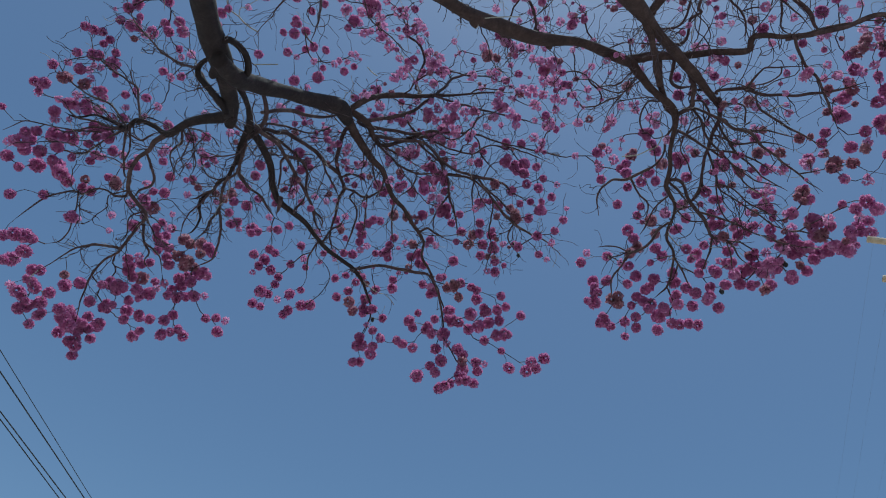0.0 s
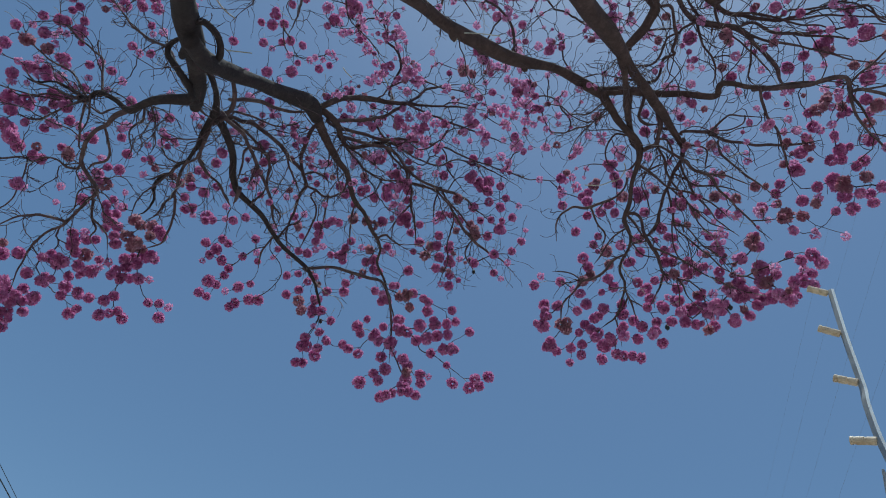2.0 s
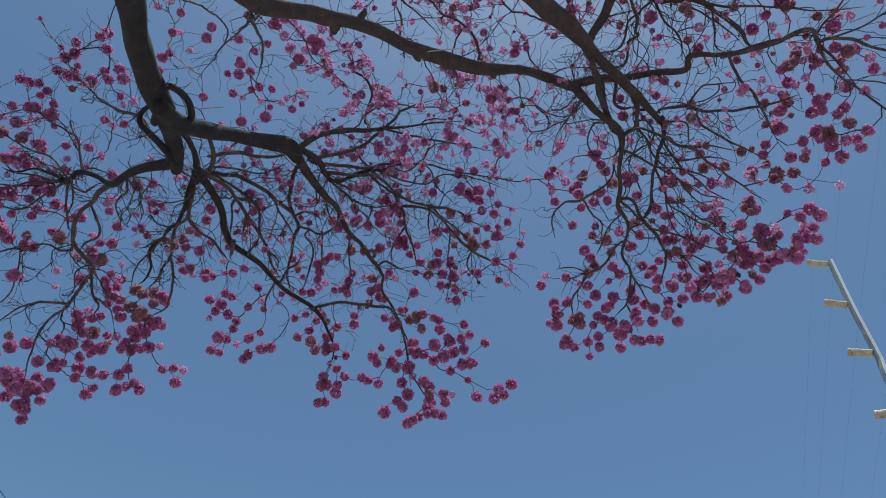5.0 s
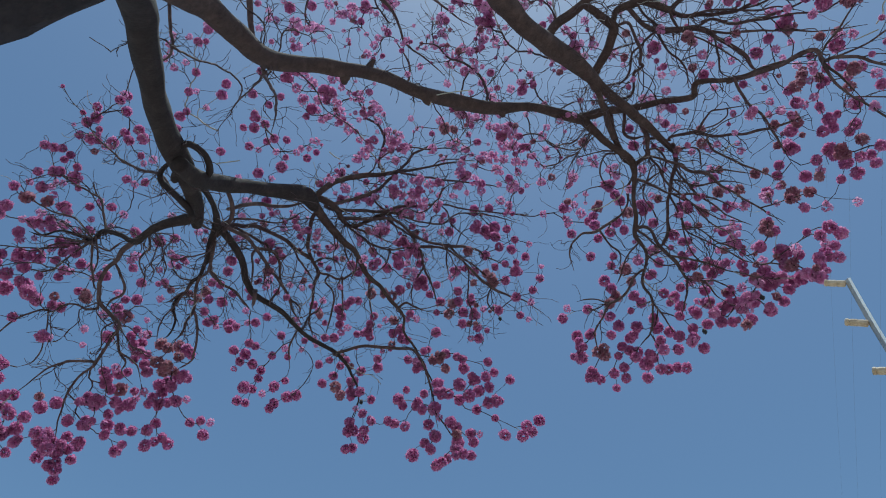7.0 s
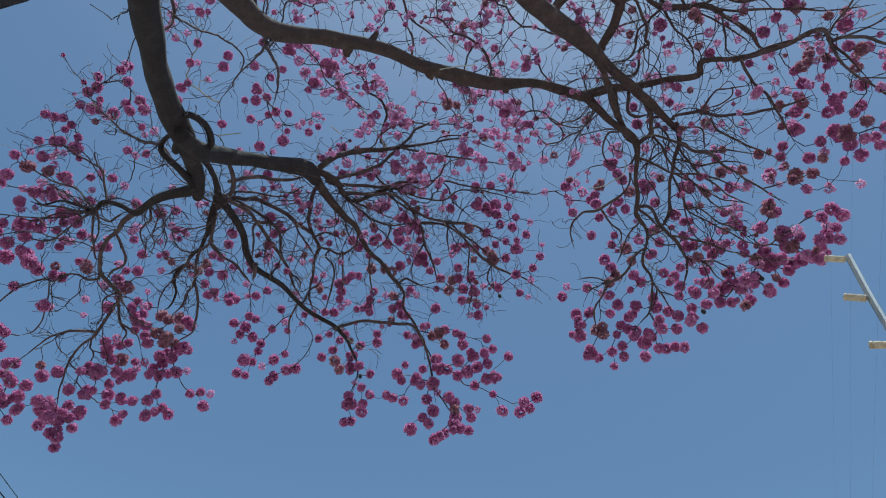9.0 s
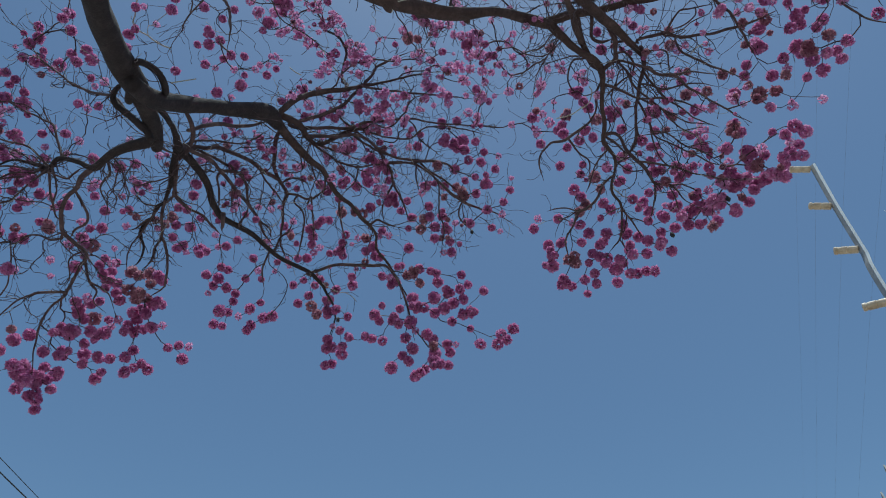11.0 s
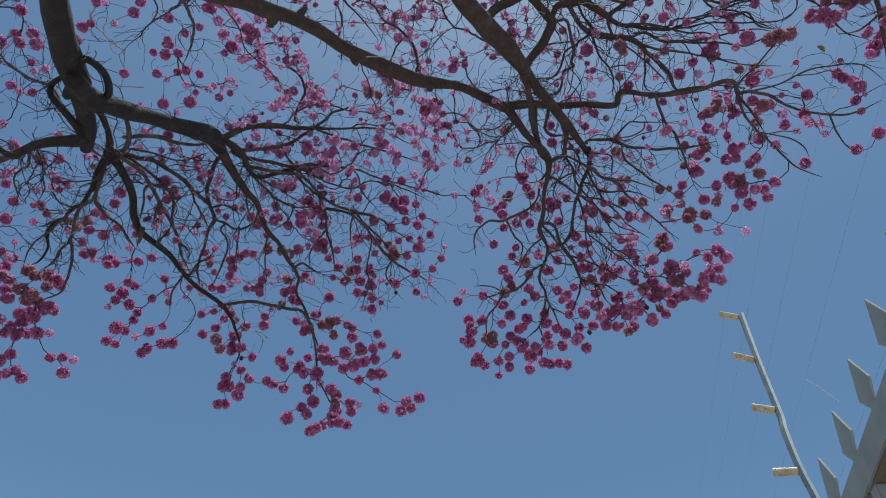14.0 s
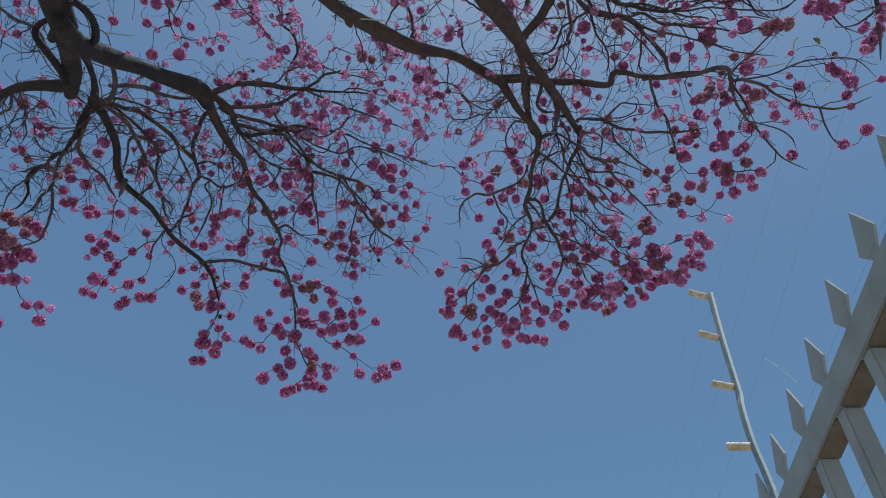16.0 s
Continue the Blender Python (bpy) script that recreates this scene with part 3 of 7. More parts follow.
limb("branch", [(-1.39, 4.05, 7.48, 0.038), (-1.39, 4.04, 7.52, 0.038), (-1.23, 4.17, 7.57, 0.036), (-1.14, 4.34, 7.57, 0.029), (-1.04, 4.47, 7.61, 0.024), (-0.91, 4.49, 7.72, 0.022), (-0.79, 4.48, 7.85, 0.022), (-0.64, 4.50, 7.96, 0.017), (-0.49, 4.54, 8.05, 0.014)])
limb("branch", [(-1.14, 4.34, 7.57, 0.021), (-1.15, 4.35, 7.60, 0.021), (-0.93, 4.42, 7.69, 0.021), (-0.69, 4.45, 7.80, 0.019), (-0.54, 4.53, 7.86, 0.017), (-0.40, 4.68, 7.87, 0.017), (-0.27, 4.79, 7.89, 0.017), (-0.10, 4.87, 7.94, 0.017), (0.07, 4.94, 7.99, 0.020), (0.24, 4.98, 8.05, 0.017), (0.42, 5.05, 8.09, 0.015), (0.53, 5.15, 8.11, 0.012), (0.75, 5.26, 8.11, 0.009)])
limb("branch", [(-1.39, 4.04, 7.52, 0.033), (-1.38, 3.99, 7.49, 0.033), (-1.23, 3.97, 7.71, 0.031), (-1.14, 4.02, 7.88, 0.029), (-0.97, 4.07, 8.04, 0.030), (-0.74, 4.12, 8.21, 0.025), (-0.59, 4.17, 8.36, 0.023), (-0.37, 4.21, 8.52, 0.014), (-0.03, 4.22, 8.70, 0.012), (0.31, 4.24, 8.85, 0.009)])
limb("branch", [(-1.27, 4.14, 7.56, 0.018), (-1.31, 4.18, 7.56, 0.018), (-1.24, 4.27, 7.65, 0.018), (-0.94, 4.36, 7.78, 0.019), (-0.70, 4.43, 7.89, 0.019), (-0.52, 4.45, 8.03, 0.017), (-0.33, 4.49, 8.16, 0.014), (-0.07, 4.53, 8.27, 0.014), (0.17, 4.62, 8.34, 0.012), (0.49, 4.68, 8.41, 0.009), (0.78, 4.75, 8.48, 0.009), (1.03, 4.79, 8.55, 0.006)])
limb("branch", [(-1.23, 4.17, 7.57, 0.018), (-1.22, 4.16, 7.59, 0.018), (-1.06, 4.20, 7.75, 0.019), (-0.86, 4.22, 7.92, 0.019), (-0.77, 4.24, 8.07, 0.019), (-0.68, 4.22, 8.24, 0.020), (-0.59, 4.20, 8.41, 0.020), (-0.51, 4.18, 8.58, 0.017), (-0.39, 4.12, 8.76, 0.015), (-0.05, 4.05, 8.96, 0.009)])
limb("branch", [(-0.86, 4.22, 7.92, 0.011), (-0.87, 4.26, 7.96, 0.011), (-0.77, 4.40, 7.96, 0.011), (-0.65, 4.51, 7.97, 0.011), (-0.54, 4.66, 7.96, 0.011)])
limb("branch", [(-0.59, 4.17, 8.36, 0.017), (-0.58, 4.14, 8.30, 0.017), (-0.39, 4.24, 8.40, 0.014), (-0.16, 4.32, 8.50, 0.014), (0.12, 4.39, 8.59, 0.012), (0.47, 4.47, 8.67, 0.009), (0.76, 4.54, 8.74, 0.006)])
limb("branch", [(-0.40, 4.68, 7.87, 0.017), (-0.41, 4.72, 7.92, 0.017), (-0.33, 4.87, 7.88, 0.017), (-0.26, 4.99, 7.87, 0.014), (-0.20, 5.18, 7.80, 0.014), (-0.10, 5.37, 7.72, 0.012), (-0.02, 5.59, 7.60, 0.009)])
limb("branch", [(-0.31, 4.92, 7.88, 0.014), (-0.29, 4.91, 7.91, 0.014), (-0.03, 4.94, 7.95, 0.014), (0.18, 5.04, 7.94, 0.012), (0.33, 5.17, 7.89, 0.015), (0.47, 5.29, 7.84, 0.018), (0.66, 5.40, 7.80, 0.018), (0.84, 5.48, 7.78, 0.012), (1.05, 5.54, 7.76, 0.009), (1.27, 5.64, 7.69, 0.009)])
limb("branch", [(0.07, 4.94, 7.99, 0.012), (0.07, 4.95, 8.01, 0.012), (0.25, 5.13, 8.00, 0.012), (0.44, 5.26, 8.01, 0.012), (0.63, 5.44, 7.97, 0.012)])
limb("branch", [(-0.59, 4.52, 7.99, 0.014), (-0.58, 4.49, 7.95, 0.014), (-0.35, 4.61, 8.03, 0.011), (-0.05, 4.70, 8.11, 0.011), (0.11, 4.68, 8.27, 0.009), (0.35, 4.70, 8.39, 0.009), (0.64, 4.79, 8.45, 0.009), (0.94, 4.90, 8.49, 0.006)])
limb("branch", [(-0.69, 4.45, 7.80, 0.014), (-0.70, 4.46, 7.84, 0.014), (-0.53, 4.62, 7.86, 0.014), (-0.37, 4.76, 7.89, 0.014), (-0.17, 4.87, 7.95, 0.014)])
limb("branch", [(-1.04, 4.47, 7.61, 0.013), (-1.04, 4.44, 7.55, 0.013), (-0.89, 4.61, 7.58, 0.013), (-0.80, 4.72, 7.63, 0.014), (-0.61, 4.82, 7.70, 0.011), (-0.43, 4.87, 7.81, 0.011), (-0.27, 4.92, 7.90, 0.011), (0.04, 4.97, 8.00, 0.012)])
limb("branch", [(-1.09, 4.40, 7.59, 0.011), (-1.10, 4.42, 7.56, 0.011), (-0.93, 4.55, 7.66, 0.011), (-0.68, 4.71, 7.74, 0.008), (-0.49, 4.87, 7.80, 0.008)])
limb("branch", [(-1.37, 4.18, 7.49, 0.021), (-1.44, 4.31, 7.48, 0.021), (-1.47, 4.46, 7.47, 0.021), (-1.48, 4.66, 7.42, 0.019), (-1.44, 4.84, 7.40, 0.019), (-1.40, 4.99, 7.39, 0.019), (-1.45, 5.16, 7.33, 0.016), (-1.47, 5.36, 7.26, 0.014), (-1.51, 5.56, 7.18, 0.011), (-1.41, 5.81, 7.07, 0.008)])
limb("branch", [(-1.41, 4.97, 7.39, 0.013), (-1.39, 4.93, 7.35, 0.013), (-1.26, 5.04, 7.41, 0.014), (-1.15, 5.14, 7.49, 0.014), (-1.01, 5.13, 7.65, 0.008), (-0.86, 5.15, 7.79, 0.006)])
limb("branch", [(-1.15, 5.14, 7.49, 0.011), (-1.13, 5.07, 7.41, 0.011), (-1.14, 5.34, 7.38, 0.011), (-1.14, 5.64, 7.30, 0.009)])
limb("branch", [(-1.44, 4.85, 7.41, 0.011), (-1.34, 4.86, 7.51, 0.011), (-1.22, 4.94, 7.55, 0.008), (-1.16, 5.06, 7.55, 0.008)])
limb("branch", [(-1.28, 5.03, 7.41, 0.011), (-1.32, 5.09, 7.36, 0.011), (-1.23, 5.26, 7.37, 0.011), (-1.26, 5.52, 7.26, 0.011), (-1.32, 5.77, 7.13, 0.008)])
limb("branch", [(-1.07, 4.54, 7.42, 0.011), (-1.08, 4.56, 7.46, 0.011), (-1.07, 4.78, 7.47, 0.011), (-1.02, 4.98, 7.52, 0.008)])
limb("branch", [(-0.95, 4.66, 7.40, 0.011), (-0.96, 4.72, 7.48, 0.011), (-0.97, 4.92, 7.45, 0.011), (-1.04, 5.10, 7.41, 0.008)])
limb("branch", [(-0.79, 4.96, 7.32, 0.011), (-0.81, 5.01, 7.39, 0.011), (-0.80, 5.34, 7.30, 0.011), (-0.73, 5.63, 7.24, 0.006)])
limb("branch", [(-0.47, 5.29, 7.24, 0.014), (-0.47, 5.33, 7.28, 0.014), (-0.38, 5.33, 7.37, 0.014), (-0.28, 5.41, 7.39, 0.011), (-0.15, 5.49, 7.42, 0.009)])
limb("branch", [(-0.10, 4.52, 8.25, 0.009), (-0.10, 4.61, 8.38, 0.009), (0.01, 4.71, 8.39, 0.009), (0.09, 4.89, 8.35, 0.009), (0.31, 5.05, 8.30, 0.009)])
limb("branch", [(-0.61, 4.82, 7.70, 0.008), (-0.62, 4.88, 7.78, 0.008), (-0.68, 5.09, 7.74, 0.009), (-0.82, 5.25, 7.71, 0.006)])
limb("branch", [(-0.21, 5.16, 7.81, 0.012), (-0.22, 5.17, 7.83, 0.012), (-0.34, 5.39, 7.71, 0.009), (-0.33, 5.57, 7.61, 0.009)])
limb("branch", [(0.04, 4.97, 8.00, 0.009), (0.04, 5.03, 8.07, 0.009), (0.05, 5.22, 7.98, 0.009), (0.14, 5.46, 7.85, 0.006)])
limb("branch", [(0.63, 5.39, 7.81, 0.009), (0.62, 5.42, 7.85, 0.009), (0.60, 5.58, 7.71, 0.009), (0.79, 5.71, 7.57, 0.006)])
limb("branch", [(-1.93, 4.79, 6.81, 0.024), (-1.82, 4.52, 6.49, 0.024), (-1.84, 4.62, 6.46, 0.019), (-1.86, 4.69, 6.46, 0.012)])
limb("branch", [(-2.19, 3.96, 6.81, 0.021), (-2.14, 4.01, 6.92, 0.021), (-2.04, 4.11, 7.02, 0.022), (-1.96, 4.18, 7.13, 0.022), (-1.82, 4.31, 7.21, 0.020), (-1.69, 4.44, 7.27, 0.021), (-1.59, 4.60, 7.31, 0.021), (-1.49, 4.72, 7.37, 0.021), (-1.44, 4.85, 7.41, 0.019)])
limb("branch", [(-2.17, 3.98, 6.85, 0.023), (-2.15, 3.96, 6.82, 0.023), (-1.98, 4.16, 6.91, 0.022), (-1.90, 4.34, 6.96, 0.020), (-1.85, 4.51, 7.00, 0.020), (-1.81, 4.69, 7.03, 0.018), (-1.75, 4.87, 7.06, 0.016), (-1.67, 5.08, 7.07, 0.016), (-1.63, 5.28, 7.07, 0.013), (-1.55, 5.49, 7.06, 0.011)])
limb("branch", [(-1.92, 4.37, 7.00, 0.017), (-1.81, 4.48, 7.11, 0.018), (-1.75, 4.67, 7.16, 0.016), (-1.75, 4.92, 7.12, 0.013), (-1.66, 5.16, 7.12, 0.011), (-1.59, 5.33, 7.17, 0.011), (-1.61, 5.49, 7.19, 0.008)])
limb("branch", [(-2.18, 4.01, 6.82, 0.014), (-2.21, 4.03, 6.88, 0.014), (-2.13, 4.15, 7.04, 0.015), (-1.95, 4.37, 7.14, 0.015), (-1.91, 4.52, 7.25, 0.015), (-1.86, 4.63, 7.39, 0.011), (-1.78, 4.72, 7.55, 0.008)])
limb("branch", [(-2.24, 4.02, 6.79, 0.019), (-2.22, 4.03, 6.81, 0.019), (-2.31, 4.29, 6.76, 0.017), (-2.33, 4.51, 6.76, 0.017), (-2.29, 4.70, 6.81, 0.015), (-2.19, 4.88, 6.89, 0.013), (-2.12, 5.07, 6.93, 0.013), (-2.08, 5.25, 6.98, 0.011)])
limb("branch", [(-1.92, 4.36, 7.00, 0.015), (-1.99, 4.51, 7.03, 0.013), (-2.01, 4.71, 7.03, 0.013), (-2.05, 4.91, 7.03, 0.013)])
limb("branch", [(-1.62, 4.56, 7.30, 0.010), (-1.60, 4.52, 7.23, 0.010), (-1.54, 4.75, 7.28, 0.011), (-1.47, 4.99, 7.33, 0.008), (-1.43, 5.17, 7.40, 0.008)])
limb("branch", [(-2.19, 3.95, 6.82, 0.014), (-2.13, 4.01, 6.99, 0.014), (-2.01, 4.12, 7.15, 0.012), (-1.89, 4.24, 7.30, 0.010), (-1.76, 4.35, 7.45, 0.010), (-1.68, 4.40, 7.63, 0.011), (-1.59, 4.44, 7.81, 0.008)])
limb("branch", [(-1.91, 4.50, 7.23, 0.010), (-1.86, 4.40, 7.12, 0.010), (-1.86, 4.66, 7.18, 0.010), (-1.94, 4.92, 7.20, 0.011), (-1.99, 5.19, 7.21, 0.008)])
limb("branch", [(-1.52, 5.46, 6.96, 0.011), (-1.55, 5.45, 6.96, 0.011), (-1.65, 5.62, 6.91, 0.011), (-1.69, 5.77, 6.88, 0.011), (-1.68, 5.96, 6.83, 0.008)])
limb("branch", [(-1.55, 5.45, 6.96, 0.011), (-1.52, 5.46, 6.96, 0.011), (-1.47, 5.43, 7.15, 0.011), (-1.42, 5.46, 7.27, 0.011), (-1.36, 5.43, 7.45, 0.009)])
limb("branch", [(-1.80, 4.97, 6.81, 0.008), (-1.77, 4.87, 6.74, 0.008), (-1.76, 4.94, 6.96, 0.010), (-1.76, 4.99, 7.20, 0.008)])
limb("branch", [(2.36, 2.99, 7.50, 0.012), (2.35, 2.99, 7.48, 0.012), (2.38, 2.90, 7.53, 0.012), (2.43, 2.82, 7.57, 0.009), (2.48, 2.77, 7.60, 0.009), (2.59, 2.75, 7.59, 0.007), (2.80, 2.68, 7.55, 0.005)])
limb("branch", [(2.59, 2.75, 7.59, 0.007), (2.58, 2.74, 7.56, 0.007), (2.59, 2.81, 7.55, 0.007), (2.50, 2.92, 7.55, 0.007), (2.42, 2.98, 7.57, 0.007)])
limb("branch", [(2.14, 3.11, 7.55, 0.014), (2.14, 3.08, 7.57, 0.014), (2.28, 3.02, 7.53, 0.017), (2.35, 2.99, 7.51, 0.019), (2.49, 2.97, 7.44, 0.016), (2.66, 2.91, 7.38, 0.014), (2.81, 2.83, 7.33, 0.014), (2.99, 2.72, 7.27, 0.011), (3.17, 2.58, 7.22, 0.009)])
limb("branch", [(-2.24, 3.60, 6.47, 0.052), (-2.25, 3.61, 6.45, 0.052), (-2.43, 3.66, 6.43, 0.043), (-2.58, 3.73, 6.40, 0.037), (-2.69, 3.80, 6.39, 0.033), (-2.79, 3.88, 6.38, 0.035), (-2.89, 3.90, 6.41, 0.024), (-2.98, 3.89, 6.47, 0.020), (-3.10, 3.88, 6.51, 0.020), (-3.19, 3.91, 6.54, 0.020), (-3.27, 3.99, 6.53, 0.020), (-3.34, 4.05, 6.55, 0.021), (-3.45, 4.04, 6.60, 0.016), (-3.57, 4.04, 6.63, 0.012), (-3.71, 4.04, 6.64, 0.009), (-3.87, 4.07, 6.61, 0.009), (-3.98, 4.06, 6.64, 0.007)])
limb("branch", [(-2.83, 3.89, 6.39, 0.026), (-2.83, 3.90, 6.40, 0.026), (-2.95, 3.98, 6.35, 0.024), (-3.01, 4.08, 6.32, 0.020), (-3.10, 4.16, 6.28, 0.020), (-3.16, 4.26, 6.24, 0.020), (-3.19, 4.38, 6.21, 0.020), (-3.20, 4.50, 6.19, 0.018), (-3.17, 4.61, 6.19, 0.018), (-3.13, 4.73, 6.20, 0.019), (-3.11, 4.84, 6.20, 0.016), (-3.18, 4.94, 6.14, 0.014), (-3.26, 5.04, 6.08, 0.014), (-3.34, 5.14, 6.01, 0.014), (-3.42, 5.22, 5.96, 0.012), (-3.54, 5.32, 5.86, 0.012), (-3.63, 5.50, 5.65, 0.009), (-3.65, 5.74, 5.42, 0.007)])
limb("branch", [(-3.01, 4.08, 6.32, 0.013), (-3.05, 4.12, 6.37, 0.013), (-3.02, 4.26, 6.35, 0.014), (-3.01, 4.39, 6.33, 0.014), (-3.04, 4.49, 6.30, 0.012), (-3.14, 4.55, 6.28, 0.012), (-3.21, 4.62, 6.25, 0.012)])
limb("branch", [(-3.19, 4.51, 6.19, 0.011), (-3.21, 4.52, 6.19, 0.011), (-3.25, 4.57, 6.17, 0.011), (-3.33, 4.57, 6.15, 0.011), (-3.42, 4.54, 6.17, 0.009), (-3.53, 4.52, 6.14, 0.009), (-3.62, 4.55, 6.09, 0.009), (-3.72, 4.53, 6.09, 0.009), (-3.83, 4.55, 6.02, 0.009), (-3.93, 4.58, 5.95, 0.009), (-4.03, 4.63, 5.86, 0.007), (-4.12, 4.70, 5.75, 0.007)])
limb("branch", [(-3.35, 5.15, 6.00, 0.012), (-3.34, 5.10, 5.97, 0.012), (-3.50, 5.06, 5.92, 0.012), (-3.63, 5.05, 5.86, 0.009), (-3.71, 5.07, 5.80, 0.009), (-3.79, 5.11, 5.72, 0.007), (-3.93, 5.16, 5.55, 0.007)])
limb("branch", [(-3.29, 3.99, 6.47, 0.011), (-3.41, 4.07, 6.44, 0.009), (-3.53, 4.16, 6.40, 0.009), (-3.64, 4.24, 6.37, 0.009), (-3.78, 4.29, 6.35, 0.009), (-3.92, 4.31, 6.35, 0.007), (-4.07, 4.44, 6.24, 0.005)])
limb("branch", [(-3.27, 4.00, 6.47, 0.011), (-3.31, 4.17, 6.41, 0.009), (-3.32, 4.34, 6.37, 0.009), (-3.33, 4.47, 6.35, 0.007), (-3.29, 4.55, 6.42, 0.005)])
limb("branch", [(-3.27, 3.99, 6.53, 0.011), (-3.25, 3.98, 6.50, 0.011), (-3.28, 4.20, 6.45, 0.007), (-3.34, 4.33, 6.43, 0.007), (-3.41, 4.46, 6.42, 0.005)])
limb("branch", [(-2.70, 3.81, 6.39, 0.013), (-2.73, 3.88, 6.47, 0.013), (-2.77, 4.06, 6.50, 0.014), (-2.87, 4.17, 6.55, 0.012), (-2.95, 4.31, 6.58, 0.009), (-2.96, 4.51, 6.60, 0.007), (-3.03, 4.72, 6.58, 0.005)])
limb("branch", [(-2.65, 3.77, 6.39, 0.009), (-2.69, 3.87, 6.50, 0.009), (-2.69, 4.06, 6.59, 0.007), (-2.73, 4.27, 6.64, 0.007), (-2.77, 4.44, 6.72, 0.007), (-2.85, 4.64, 6.76, 0.007)])
limb("branch", [(-2.69, 4.04, 6.58, 0.007), (-2.68, 4.01, 6.54, 0.007), (-2.81, 4.24, 6.55, 0.007), (-2.87, 4.45, 6.63, 0.007), (-2.96, 4.67, 6.66, 0.005)])
limb("branch", [(-2.21, 3.96, 6.80, 0.035), (-2.27, 4.09, 6.78, 0.028), (-2.32, 4.24, 6.75, 0.024), (-2.37, 4.40, 6.71, 0.019), (-2.42, 4.53, 6.68, 0.019), (-2.52, 4.61, 6.68, 0.017), (-2.59, 4.72, 6.66, 0.015), (-2.71, 4.82, 6.63, 0.015), (-2.75, 4.95, 6.60, 0.015), (-2.75, 5.09, 6.58, 0.013), (-2.82, 5.22, 6.53, 0.010), (-2.90, 5.31, 6.53, 0.008)])
limb("branch", [(-2.41, 4.50, 6.67, 0.017), (-2.48, 4.67, 6.66, 0.015), (-2.52, 4.85, 6.64, 0.015), (-2.58, 5.00, 6.63, 0.015), (-2.66, 5.14, 6.63, 0.013), (-2.73, 5.29, 6.61, 0.010), (-2.85, 5.42, 6.60, 0.008)])
limb("branch", [(-2.56, 4.96, 6.63, 0.015), (-2.55, 4.96, 6.61, 0.015), (-2.53, 5.12, 6.59, 0.015), (-2.55, 5.28, 6.54, 0.013), (-2.59, 5.44, 6.48, 0.013), (-2.63, 5.56, 6.46, 0.010), (-2.72, 5.64, 6.45, 0.008), (-2.85, 5.72, 6.42, 0.005)])
limb("branch", [(-2.26, 4.16, 6.78, 0.014), (-2.24, 4.15, 6.77, 0.014), (-2.30, 4.36, 6.67, 0.014), (-2.33, 4.46, 6.66, 0.012), (-2.43, 4.53, 6.64, 0.010)])
limb("branch", [(-2.62, 4.73, 6.65, 0.010), (-2.75, 4.82, 6.65, 0.010), (-2.85, 4.90, 6.66, 0.007)])
limb("branch", [(-2.50, 4.60, 6.69, 0.010), (-2.70, 4.84, 6.57, 0.010), (-2.85, 5.00, 6.56, 0.007), (-2.94, 5.18, 6.56, 0.008), (-2.99, 5.40, 6.53, 0.005)])
limb("branch", [(-2.32, 4.22, 6.75, 0.007), (-2.29, 4.20, 6.71, 0.007), (-2.51, 4.34, 6.77, 0.007), (-2.72, 4.46, 6.84, 0.007), (-2.90, 4.51, 6.98, 0.005)])
limb("branch", [(-3.15, 4.90, 6.16, 0.012), (-3.18, 4.97, 6.23, 0.012), (-3.16, 5.14, 6.14, 0.012), (-3.13, 5.24, 6.12, 0.010), (-3.17, 5.33, 6.08, 0.007), (-3.07, 5.49, 6.04, 0.005)])
limb("branch", [(-3.16, 5.14, 6.14, 0.010), (-3.14, 5.10, 6.11, 0.010), (-3.06, 5.26, 6.15, 0.010), (-3.05, 5.38, 6.18, 0.007), (-3.04, 5.58, 6.13, 0.005)])
limb("branch", [(-3.12, 4.78, 6.20, 0.009), (-3.15, 4.82, 6.25, 0.009), (-3.29, 4.88, 6.19, 0.007), (-3.31, 5.03, 6.13, 0.007), (-3.37, 5.13, 6.08, 0.005)])
limb("branch", [(-2.26, 3.65, 6.50, 0.015), (-2.30, 3.67, 6.58, 0.015), (-2.27, 3.86, 6.65, 0.014), (-2.22, 4.00, 6.76, 0.014)])
limb("branch", [(-3.41, 4.05, 6.58, 0.009), (-3.38, 4.00, 6.54, 0.009), (-3.47, 4.09, 6.55, 0.009), (-3.68, 4.11, 6.53, 0.007), (-3.91, 4.15, 6.47, 0.007), (-4.10, 4.11, 6.51, 0.005)])
limb("branch", [(-3.28, 4.02, 6.46, 0.007), (-3.23, 3.96, 6.39, 0.007), (-3.12, 4.03, 6.40, 0.009), (-3.06, 4.01, 6.45, 0.009), (-2.99, 3.99, 6.51, 0.009)])
limb("branch", [(-3.67, 4.54, 6.09, 0.007), (-3.69, 4.56, 6.11, 0.007), (-3.69, 4.70, 6.00, 0.007), (-3.71, 4.78, 5.93, 0.007), (-3.72, 4.86, 5.86, 0.007), (-3.77, 4.93, 5.78, 0.007), (-3.88, 4.93, 5.70, 0.004)])
